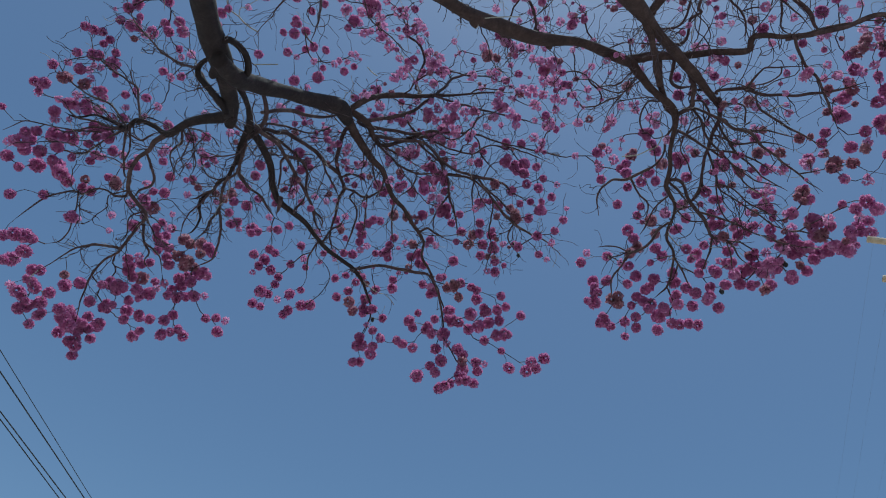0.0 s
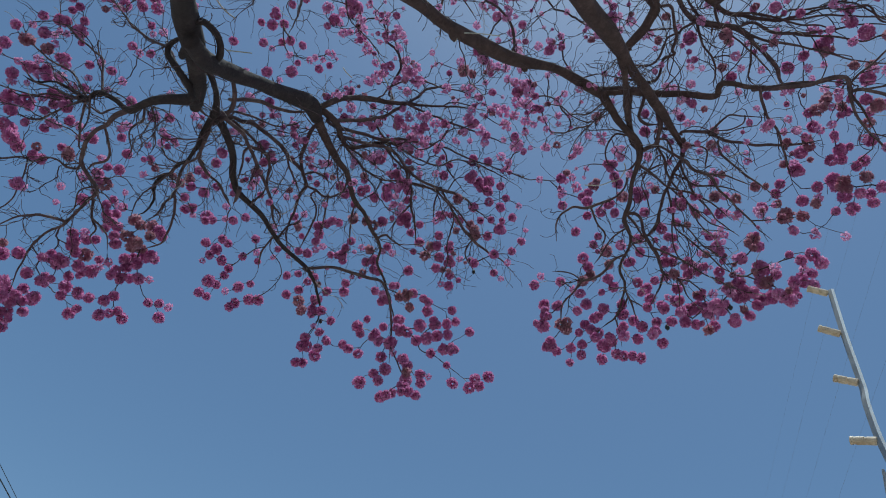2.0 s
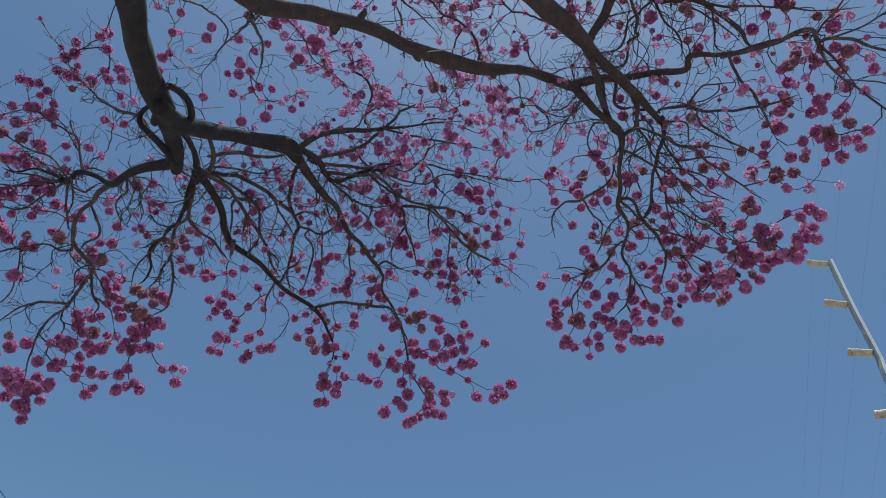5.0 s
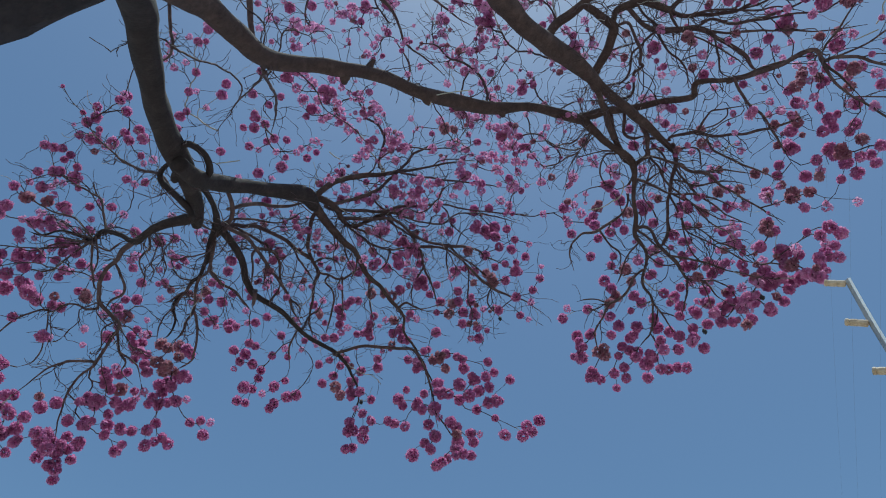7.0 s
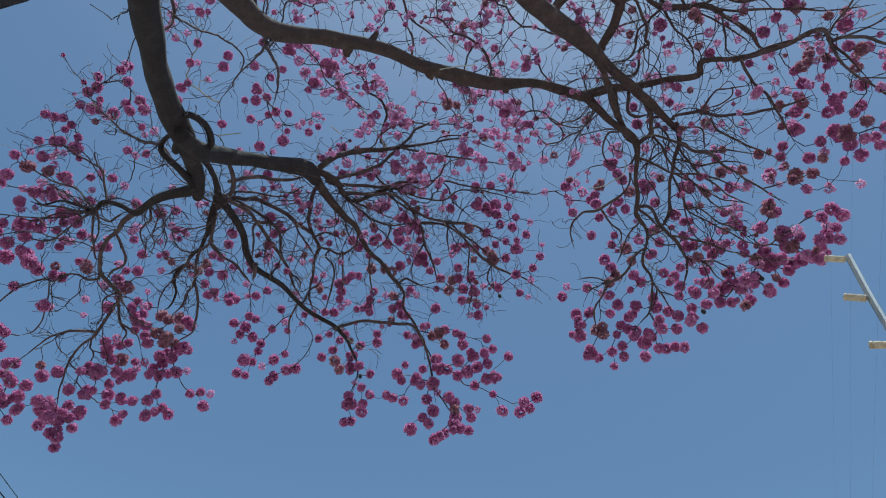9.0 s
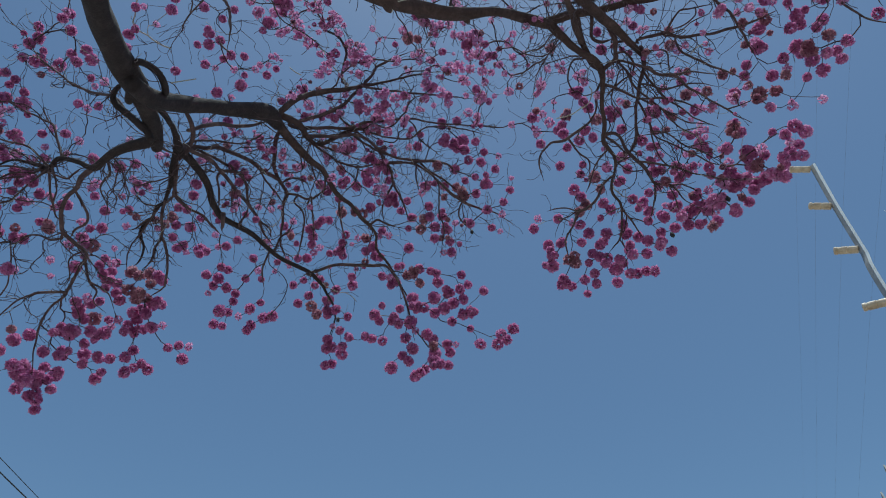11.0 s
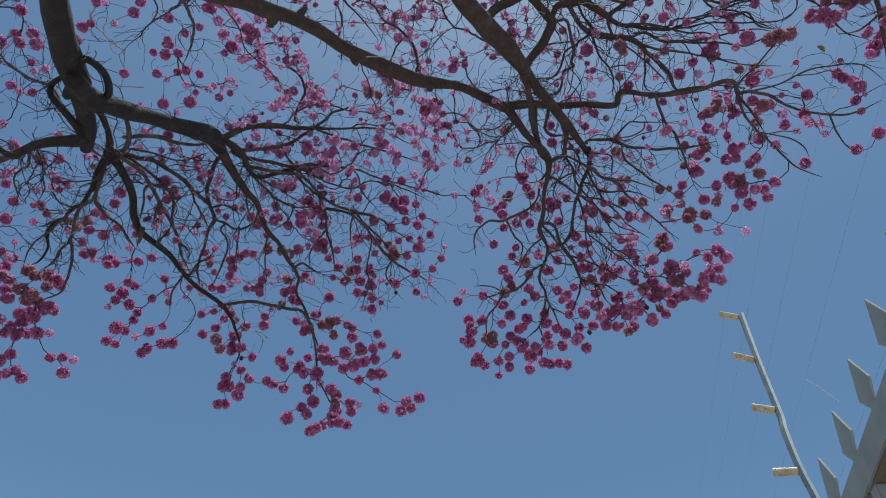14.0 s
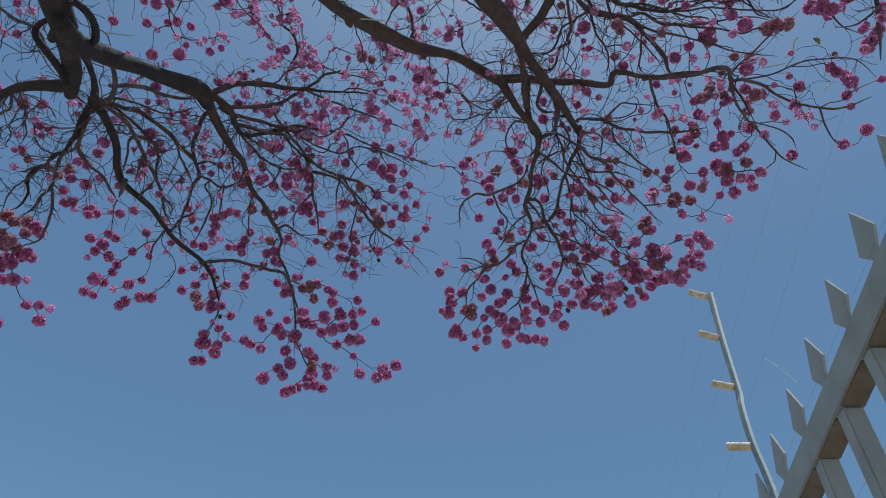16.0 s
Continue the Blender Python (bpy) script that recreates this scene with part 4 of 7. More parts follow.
limb("branch", [(0.83, 2.22, 7.72, 0.042), (0.89, 2.14, 7.78, 0.042), (1.02, 2.05, 7.85, 0.043), (1.15, 1.95, 7.91, 0.040), (1.26, 1.86, 7.96, 0.038), (1.40, 1.79, 8.02, 0.038), (1.55, 1.79, 8.06, 0.038), (1.73, 1.79, 8.08, 0.043), (1.90, 1.77, 8.09, 0.044), (2.02, 1.71, 8.11, 0.044), (2.12, 1.60, 8.19, 0.048), (2.26, 1.52, 8.22, 0.044), (2.40, 1.45, 8.24, 0.043), (2.53, 1.36, 8.26, 0.039), (2.63, 1.31, 8.27, 0.021), (2.83, 1.15, 8.28, 0.014)])
limb("branch", [(1.13, 1.97, 7.90, 0.033), (1.25, 2.04, 7.91, 0.038), (1.36, 2.10, 7.87, 0.043), (1.43, 2.15, 7.84, 0.048), (1.42, 2.26, 7.80, 0.044), (1.38, 2.38, 7.76, 0.044), (1.34, 2.50, 7.73, 0.039), (1.32, 2.59, 7.70, 0.034)])
limb("branch", [(1.42, 2.11, 7.85, 0.026), (1.45, 2.01, 7.91, 0.031), (1.57, 1.95, 7.93, 0.037), (1.67, 1.92, 7.94, 0.037), (1.78, 1.94, 7.93, 0.035), (1.89, 1.96, 7.92, 0.033), (1.94, 1.97, 7.93, 0.029), (1.99, 1.92, 7.96, 0.024), (2.05, 1.85, 8.00, 0.024), (2.16, 1.72, 8.03, 0.024), (2.21, 1.64, 8.06, 0.022), (2.28, 1.53, 8.09, 0.022)])
limb("branch", [(1.55, 1.96, 7.92, 0.018), (1.54, 1.95, 7.93, 0.018), (1.63, 1.90, 7.96, 0.018), (1.71, 1.88, 7.98, 0.019), (1.79, 1.85, 8.01, 0.014), (1.91, 1.85, 8.01, 0.014), (2.07, 1.83, 8.01, 0.012), (2.18, 1.76, 8.02, 0.012), (2.26, 1.67, 8.06, 0.012)])
limb("branch", [(1.91, 1.96, 7.93, 0.023), (2.03, 2.01, 7.93, 0.023), (2.13, 2.02, 7.94, 0.023), (2.24, 2.01, 7.96, 0.021), (2.36, 2.01, 7.96, 0.019), (2.52, 1.97, 7.96, 0.015), (2.64, 1.90, 7.99, 0.013), (2.75, 1.83, 8.01, 0.010), (2.87, 1.76, 8.03, 0.010), (3.05, 1.71, 8.01, 0.008), (3.22, 1.61, 8.00, 0.008)])
limb("branch", [(1.53, 1.97, 7.92, 0.022), (1.62, 2.04, 7.91, 0.022), (1.72, 2.11, 7.89, 0.022), (1.82, 2.15, 7.88, 0.027), (1.94, 2.15, 7.87, 0.029), (2.08, 2.13, 7.86, 0.029), (2.19, 2.11, 7.86, 0.029), (2.31, 2.13, 7.84, 0.027), (2.39, 2.17, 7.82, 0.020), (2.50, 2.21, 7.80, 0.020), (2.60, 2.25, 7.78, 0.020), (2.69, 2.30, 7.75, 0.020), (2.75, 2.38, 7.72, 0.014), (2.86, 2.41, 7.69, 0.010)])
limb("branch", [(1.46, 2.12, 7.84, 0.012), (1.56, 2.09, 7.84, 0.014), (1.62, 2.15, 7.82, 0.014), (1.67, 2.24, 7.79, 0.016), (1.72, 2.33, 7.77, 0.016), (1.72, 2.43, 7.74, 0.017), (1.76, 2.46, 7.74, 0.014), (1.70, 2.53, 7.75, 0.014), (1.70, 2.60, 7.73, 0.012), (1.71, 2.68, 7.71, 0.012), (1.67, 2.75, 7.71, 0.012), (1.54, 2.81, 7.74, 0.010), (1.41, 2.84, 7.77, 0.007), (1.19, 2.89, 7.81, 0.005)])
limb("branch", [(1.60, 1.94, 7.93, 0.012), (1.61, 1.94, 7.91, 0.012), (1.70, 2.02, 7.92, 0.012), (1.76, 2.06, 7.94, 0.012), (1.91, 2.13, 7.93, 0.012), (2.03, 2.18, 7.93, 0.012), (2.05, 2.27, 7.95, 0.010)])
limb("branch", [(2.17, 2.11, 7.85, 0.014), (2.30, 2.03, 7.88, 0.014), (2.48, 2.05, 7.86, 0.014), (2.62, 2.02, 7.86, 0.014), (2.83, 1.92, 7.84, 0.012), (3.01, 1.83, 7.84, 0.009), (3.18, 1.73, 7.83, 0.007), (3.49, 1.63, 7.73, 0.005)])
limb("branch", [(2.30, 2.13, 7.84, 0.014), (2.29, 2.11, 7.81, 0.014), (2.44, 2.11, 7.80, 0.012), (2.61, 2.09, 7.79, 0.012), (2.79, 2.05, 7.77, 0.009), (2.98, 2.03, 7.74, 0.009), (3.19, 2.01, 7.69, 0.007), (3.38, 1.95, 7.66, 0.007), (3.57, 1.89, 7.62, 0.005)])
limb("branch", [(2.20, 1.66, 8.05, 0.014), (2.20, 1.67, 8.08, 0.014), (2.36, 1.64, 8.08, 0.016), (2.48, 1.63, 8.09, 0.016), (2.65, 1.62, 8.07, 0.016), (2.80, 1.63, 8.05, 0.014), (2.94, 1.62, 8.04, 0.012), (3.08, 1.56, 8.04, 0.009), (3.23, 1.53, 8.01, 0.007)])
limb("branch", [(2.13, 1.75, 8.02, 0.009), (2.13, 1.76, 8.08, 0.009), (2.31, 1.65, 8.08, 0.009), (2.54, 1.55, 8.05, 0.009), (2.71, 1.62, 7.99, 0.009), (2.85, 1.66, 7.96, 0.009), (3.02, 1.62, 7.92, 0.007), (3.25, 1.65, 7.83, 0.007), (3.40, 1.64, 7.78, 0.007)])
limb("branch", [(2.39, 1.48, 8.23, 0.014), (2.38, 1.46, 8.18, 0.014), (2.55, 1.43, 8.14, 0.012), (2.67, 1.33, 8.13, 0.011), (2.82, 1.32, 8.08, 0.011), (3.01, 1.28, 8.03, 0.011), (3.15, 1.24, 7.98, 0.009), (3.29, 1.26, 7.93, 0.009)])
limb("branch", [(2.93, 1.10, 8.13, 0.016), (2.91, 1.01, 8.16, 0.016), (3.02, 1.08, 8.09, 0.013), (3.13, 1.15, 8.03, 0.013), (3.25, 1.23, 7.96, 0.013), (3.34, 1.28, 7.90, 0.013), (3.43, 1.30, 7.85, 0.011), (3.58, 1.31, 7.76, 0.009)])
limb("branch", [(3.09, 1.13, 8.05, 0.011), (3.16, 1.02, 8.04, 0.011), (3.20, 1.11, 8.00, 0.011), (3.17, 1.21, 8.00, 0.011), (3.08, 1.33, 8.02, 0.011), (2.96, 1.47, 8.05, 0.012), (2.90, 1.60, 8.04, 0.009)])
limb("branch", [(1.84, 2.15, 7.88, 0.012), (1.83, 2.14, 7.84, 0.012), (1.76, 2.26, 7.86, 0.012), (1.75, 2.31, 7.87, 0.012), (1.68, 2.40, 7.89, 0.012), (1.68, 2.55, 7.86, 0.012), (1.64, 2.66, 7.86, 0.010), (1.49, 2.73, 7.90, 0.007), (1.22, 2.81, 7.95, 0.005)])
limb("branch", [(1.44, 2.33, 7.77, 0.009), (1.59, 2.28, 7.81, 0.009), (1.70, 2.26, 7.84, 0.009)])
limb("branch", [(1.85, 2.15, 7.87, 0.012), (1.86, 2.16, 7.88, 0.012), (1.94, 2.27, 7.86, 0.012), (2.02, 2.35, 7.83, 0.010), (2.12, 2.40, 7.81, 0.010), (2.20, 2.51, 7.78, 0.007), (2.24, 2.64, 7.74, 0.007)])
limb("branch", [(2.12, 2.41, 7.82, 0.007), (2.21, 2.35, 7.83, 0.007), (2.35, 2.32, 7.81, 0.007), (2.33, 2.18, 7.89, 0.007)])
limb("branch", [(2.37, 2.17, 7.82, 0.009), (2.44, 2.32, 7.76, 0.010), (2.48, 2.44, 7.71, 0.007), (2.59, 2.48, 7.67, 0.007)])
limb("branch", [(2.08, 2.13, 7.86, 0.009), (2.09, 2.14, 7.87, 0.009), (2.22, 2.19, 7.84, 0.009), (2.39, 2.23, 7.79, 0.009), (2.56, 2.30, 7.73, 0.007), (2.67, 2.36, 7.68, 0.007)])
limb("branch", [(1.92, 1.97, 7.92, 0.012), (1.99, 2.07, 7.87, 0.014), (2.05, 2.13, 7.84, 0.014)])
limb("branch", [(2.11, 2.02, 7.94, 0.009), (2.11, 2.00, 7.91, 0.009), (2.33, 1.96, 7.93, 0.009), (2.66, 1.92, 7.90, 0.009), (2.87, 1.87, 7.90, 0.007), (3.11, 1.89, 7.86, 0.007)])
limb("branch", [(2.24, 1.66, 8.08, 0.009), (2.24, 1.65, 8.07, 0.009), (2.42, 1.53, 8.09, 0.009), (2.63, 1.48, 8.08, 0.007), (2.88, 1.43, 8.03, 0.007), (3.01, 1.36, 8.04, 0.007)])
limb("branch", [(2.27, 1.54, 8.08, 0.009), (2.25, 1.53, 8.10, 0.009), (2.45, 1.57, 8.09, 0.009), (2.60, 1.45, 8.13, 0.009), (2.77, 1.29, 8.16, 0.007)])
limb("branch", [(3.00, 1.73, 8.01, 0.007), (2.94, 1.69, 7.89, 0.007), (3.11, 1.60, 7.87, 0.009), (3.26, 1.67, 7.81, 0.009), (3.40, 1.64, 7.78, 0.007)])
limb("branch", [(2.52, 1.97, 7.96, 0.010), (2.53, 1.97, 7.99, 0.010), (2.60, 1.87, 8.03, 0.009), (2.83, 1.75, 8.02, 0.009), (3.03, 1.60, 8.01, 0.009), (3.24, 1.46, 7.98, 0.007), (3.38, 1.33, 7.98, 0.007)])
limb("branch", [(2.55, 1.96, 7.97, 0.009), (2.55, 1.96, 7.98, 0.009), (2.72, 1.88, 7.98, 0.009), (2.90, 1.79, 7.97, 0.009), (3.18, 1.70, 7.91, 0.007), (3.44, 1.57, 7.85, 0.007), (3.56, 1.39, 7.87, 0.007)])
limb("branch", [(2.62, 2.02, 7.86, 0.012), (2.64, 2.04, 7.92, 0.012), (2.99, 1.91, 7.83, 0.009), (3.19, 1.87, 7.77, 0.009), (3.31, 1.78, 7.77, 0.007), (3.46, 1.66, 7.75, 0.007)])
limb("branch", [(3.25, 1.23, 7.96, 0.009), (3.22, 1.37, 7.94, 0.007), (3.34, 1.51, 7.85, 0.007)])
limb("branch", [(3.34, 1.27, 7.90, 0.009), (3.43, 1.15, 7.84, 0.009), (3.50, 1.05, 7.77, 0.006), (3.58, 0.97, 7.70, 0.006)])
limb("branch", [(3.16, 1.17, 8.01, 0.011), (3.34, 1.13, 7.93, 0.011), (3.48, 1.13, 7.85, 0.009), (3.60, 1.10, 7.79, 0.007)])
limb("branch", [(3.42, 1.31, 7.85, 0.009), (3.47, 1.23, 7.78, 0.009), (3.60, 1.17, 7.66, 0.006)])
limb("branch", [(3.43, 1.30, 7.85, 0.009), (3.48, 1.44, 7.79, 0.007), (3.42, 1.58, 7.79, 0.007)])
limb("branch", [(3.55, 1.32, 7.77, 0.009), (3.65, 1.34, 7.63, 0.009), (3.74, 1.39, 7.49, 0.009), (3.81, 1.41, 7.36, 0.006)])
limb("branch", [(3.68, 1.35, 7.59, 0.006), (3.61, 1.33, 7.50, 0.006), (3.76, 1.40, 7.39, 0.006), (3.94, 1.38, 7.27, 0.006)])
limb("branch", [(3.11, 2.09, 7.37, 0.009), (3.17, 2.09, 7.42, 0.009), (3.21, 2.01, 7.46, 0.009), (3.26, 1.90, 7.49, 0.009), (3.32, 1.75, 7.53, 0.007), (3.36, 1.67, 7.56, 0.007)])
limb("branch", [(-2.32, 3.05, 6.48, 0.016), (-2.40, 3.11, 6.47, 0.020), (-2.45, 3.18, 6.47, 0.024), (-2.43, 3.25, 6.43, 0.028), (-2.34, 3.30, 6.37, 0.029), (-2.26, 3.34, 6.31, 0.030), (-2.19, 3.39, 6.25, 0.031), (-2.14, 3.42, 6.18, 0.032)])
limb("branch", [(1.17, 2.37, 7.20, 0.036), (1.27, 2.51, 7.22, 0.028), (1.35, 2.65, 7.25, 0.026), (1.44, 2.82, 7.28, 0.029), (1.53, 2.99, 7.30, 0.029)])
HEADS, SIZES, OLD = [], [], []


def heads(rows, wilted=False):
    """Flower heads on their stalks: rows of x, y, z, radius."""
    for x, y, z, r in rows:
        HEADS.append((x, y, z))
        SIZES.append(r)
        OLD.append(wilted)


heads([(-3.89, 3.52, 8.22, 0.052), (-3.47, 3.29, 7.97, 0.055), (-3.53, 3.38, 8.25, 0.047), (-3.49, 3.47, 8.07, 0.057), (-3.82, 3.50, 7.83, 0.056), (-3.76, 3.49, 7.93, 0.063), (-3.77, 3.50, 7.56, 0.046), (-3.79, 3.65, 7.76, 0.060), (-3.69, 3.56, 7.80, 0.040), (-3.73, 3.86, 8.04, 0.066), (-3.55, 3.71, 8.03, 0.050), (-3.48, 3.75, 7.94, 0.059), (-3.39, 3.67, 8.04, 0.059), (-3.31, 3.71, 7.93, 0.065), (-3.84, 3.53, 7.33, 0.043), (-3.82, 3.64, 7.39, 0.041), (-3.91, 3.71, 7.41, 0.041), (-3.77, 3.76, 7.36, 0.046), (-4.02, 3.62, 7.48, 0.049), (-3.89, 3.75, 7.24, 0.054), (-3.77, 3.84, 7.28, 0.067), (-3.90, 3.92, 7.42, 0.050), (-3.50, 4.11, 7.72, 0.050), (-3.37, 4.10, 7.62, 0.039)])
heads([(-3.26, 4.08, 7.64, 0.042), (-3.67, 4.13, 7.20, 0.042), (-3.61, 4.32, 7.47, 0.047), (-3.38, 4.26, 7.27, 0.043), (-3.80, 4.01, 7.03, 0.048), (-3.86, 4.14, 7.10, 0.049), (-3.71, 4.08, 6.81, 0.042), (-3.58, 4.11, 6.75, 0.045), (-3.50, 4.14, 6.82, 0.043), (-3.60, 4.12, 7.29, 0.043), (-3.55, 4.12, 6.97, 0.036), (-3.13, 4.25, 6.97, 0.052), (-2.82, 4.22, 6.82, 0.058), (-2.95, 4.62, 7.38, 0.053), (-3.56, 4.14, 6.58, 0.058), (-3.47, 4.12, 6.46, 0.057), (-3.07, 3.66, 8.39, 0.055), (-2.91, 3.55, 7.91, 0.046), (-3.00, 3.62, 8.44, 0.047), (-2.97, 3.42, 8.53, 0.049), (-2.96, 3.49, 8.70, 0.036), (-2.72, 3.59, 8.85, 0.066), (-2.71, 3.53, 9.02, 0.058), (-2.91, 3.74, 8.79, 0.040)])
heads([(-2.16, 3.26, 8.26, 0.052), (-2.74, 4.19, 8.57, 0.053), (-2.41, 3.89, 9.00, 0.046), (-2.37, 3.91, 8.94, 0.046), (-2.44, 3.95, 9.01, 0.046), (-2.37, 3.96, 8.79, 0.065), (-2.55, 4.05, 8.93, 0.042), (-2.25, 3.94, 8.85, 0.050), (-2.23, 4.13, 8.77, 0.048), (-2.05, 3.92, 8.49, 0.048), (-2.39, 4.10, 8.58, 0.052), (-2.03, 4.18, 8.93, 0.046), (-2.12, 4.24, 8.73, 0.045), (-1.84, 4.17, 8.63, 0.041), (-1.84, 4.25, 8.87, 0.043), (-1.79, 4.41, 8.91, 0.053), (-1.68, 4.21, 9.00, 0.046), (-1.72, 4.46, 9.15, 0.045), (-2.20, 4.23, 8.21, 0.062), (-2.02, 4.34, 8.55, 0.071), (-2.25, 4.08, 8.48, 0.035), (-2.03, 4.36, 8.81, 0.040), (-1.96, 3.43, 9.07, 0.054), (-2.01, 3.42, 9.05, 0.054)])
heads([(-1.97, 3.35, 9.06, 0.054), (-1.83, 3.25, 8.89, 0.056), (-1.80, 3.43, 9.20, 0.059), (-1.86, 3.50, 8.97, 0.058), (-1.70, 3.49, 9.12, 0.065), (-1.84, 3.68, 9.08, 0.046), (-1.80, 3.69, 9.11, 0.046), (-1.82, 3.71, 9.05, 0.046), (-1.73, 3.83, 9.12, 0.070), (-1.64, 3.69, 9.09, 0.060), (-1.62, 4.00, 9.19, 0.056), (-1.78, 3.88, 9.01, 0.045), (-2.07, 3.50, 8.50, 0.041), (-1.93, 3.40, 8.52, 0.041), (-3.37, 3.91, 7.90, 0.040), (-3.15, 3.84, 7.72, 0.044), (-2.03, 4.37, 7.85, 0.055), (-1.68, 4.49, 7.74, 0.042), (-2.82, 4.17, 7.18, 0.040), (-1.36, 3.94, 7.63, 0.039), (-1.35, 4.10, 7.94, 0.041), (-2.29, 4.05, 7.79, 0.045), (-3.98, 3.55, 7.85, 0.023), (-0.94, 2.93, 9.02, 0.048)])
heads([(-1.06, 3.15, 9.28, 0.050), (-0.97, 3.15, 9.16, 0.029), (-0.56, 2.81, 8.91, 0.041), (-0.37, 2.84, 8.30, 0.036), (0.31, 2.30, 8.18, 0.056), (-0.22, 2.51, 8.06, 0.042), (-0.13, 2.53, 8.05, 0.047), (0.06, 2.57, 8.20, 0.043), (0.13, 2.50, 7.94, 0.044), (-0.01, 2.57, 8.00, 0.054), (0.02, 2.59, 7.90, 0.049), (0.23, 2.52, 8.51, 0.044), (0.27, 2.50, 8.28, 0.045), (0.38, 2.51, 8.32, 0.043), (0.37, 2.44, 7.99, 0.034), (0.09, 2.65, 7.81, 0.044), (0.18, 2.60, 7.75, 0.045), (0.19, 2.66, 8.07, 0.038), (0.28, 2.82, 7.96, 0.043), (0.35, 2.71, 7.95, 0.042), (-0.07, 2.85, 7.94, 0.037), (0.58, 2.92, 8.08, 0.041), (0.68, 2.85, 7.91, 0.048), (0.78, 2.78, 7.88, 0.035)])
heads([(0.76, 2.77, 8.12, 0.033), (0.71, 2.46, 7.94, 0.029), (0.33, 2.89, 7.92, 0.035), (0.39, 2.92, 7.84, 0.045), (0.43, 2.83, 7.88, 0.030), (0.87, 2.13, 7.94, 0.040), (1.06, 2.33, 8.20, 0.052), (1.23, 2.23, 8.23, 0.040), (1.33, 2.41, 8.08, 0.042), (1.15, 2.43, 8.07, 0.054), (1.25, 2.50, 8.01, 0.042), (0.91, 2.43, 7.70, 0.035), (0.98, 2.37, 7.44, 0.041), (0.79, 2.19, 7.92, 0.035), (-1.46, 3.43, 9.17, 0.068), (-1.55, 3.55, 9.07, 0.074), (-1.47, 3.58, 9.08, 0.065), (-1.33, 3.47, 9.01, 0.041), (-1.40, 3.68, 9.03, 0.051), (-1.56, 3.74, 9.21, 0.052), (-0.92, 3.24, 8.45, 0.038), (-1.05, 3.42, 8.63, 0.045), (-1.26, 3.58, 9.10, 0.033), (-1.16, 3.50, 8.92, 0.035)])
heads([(-1.40, 3.90, 9.19, 0.071), (-1.32, 3.79, 8.76, 0.044), (-0.89, 3.42, 8.52, 0.056), (-0.80, 3.37, 8.32, 0.041), (-0.90, 3.46, 8.40, 0.039), (-1.01, 3.57, 8.57, 0.040), (-0.77, 3.50, 8.46, 0.031), (-1.08, 3.70, 8.67, 0.032), (-1.23, 3.91, 8.81, 0.062), (-1.11, 4.06, 8.84, 0.048), (-0.87, 3.79, 8.38, 0.048), (-0.96, 3.90, 8.52, 0.040), (-1.12, 4.23, 8.68, 0.054), (-1.00, 4.04, 8.52, 0.058), (-0.68, 3.80, 8.40, 0.062), (-0.57, 3.66, 8.28, 0.047), (-0.61, 3.78, 8.36, 0.048), (-0.65, 3.76, 8.16, 0.041), (-0.49, 3.70, 8.12, 0.041), (-0.61, 3.99, 8.30, 0.051), (-0.77, 3.97, 8.38, 0.034), (-0.44, 3.36, 8.13, 0.032), (-0.37, 3.49, 8.16, 0.024), (-0.20, 3.75, 8.20, 0.056)])
heads([(0.07, 3.09, 7.90, 0.061), (0.10, 3.16, 7.91, 0.046), (0.19, 3.26, 8.00, 0.047), (0.25, 3.28, 8.10, 0.045), (0.34, 3.22, 8.01, 0.042), (0.00, 3.04, 7.79, 0.038), (0.06, 3.74, 8.35, 0.057), (0.30, 3.67, 8.28, 0.042), (0.19, 3.89, 8.48, 0.044), (0.42, 3.54, 8.42, 0.045), (0.56, 3.48, 8.26, 0.061), (0.62, 3.44, 8.25, 0.055), (0.55, 3.55, 8.22, 0.055), (0.66, 3.44, 8.08, 0.059), (0.60, 3.75, 8.39, 0.066), (0.68, 3.59, 8.12, 0.055), (0.80, 3.79, 8.42, 0.058), (0.49, 3.88, 8.33, 0.072), (0.40, 3.96, 8.50, 0.050), (0.76, 3.92, 8.34, 0.049), (0.80, 4.04, 8.30, 0.044), (0.94, 3.81, 8.30, 0.043), (0.98, 3.44, 8.09, 0.052), (1.02, 3.37, 8.15, 0.038)])
heads([(1.04, 3.59, 8.08, 0.038), (1.14, 3.52, 8.02, 0.033), (0.99, 3.86, 8.20, 0.034), (1.53, 3.58, 7.82, 0.043), (1.41, 3.66, 7.98, 0.038), (1.16, 2.89, 7.50, 0.029), (0.14, 4.10, 8.31, 0.064), (0.19, 4.09, 8.21, 0.058), (0.32, 4.34, 8.53, 0.070), (0.41, 4.40, 8.58, 0.046), (0.13, 4.11, 8.04, 0.045), (-0.33, 4.18, 8.25, 0.052), (-0.21, 4.19, 8.16, 0.052), (-0.11, 4.10, 8.08, 0.040), (-0.41, 4.34, 8.18, 0.058), (-0.32, 4.23, 8.08, 0.049), (-0.60, 4.18, 7.98, 0.056), (-0.62, 4.34, 8.11, 0.049), (-1.01, 4.35, 8.04, 0.051), (-1.18, 4.27, 7.84, 0.047), (-1.14, 4.17, 7.92, 0.055), (-0.78, 4.25, 8.29, 0.041), (-0.63, 4.27, 8.37, 0.035), (-0.86, 4.30, 7.88, 0.048)])
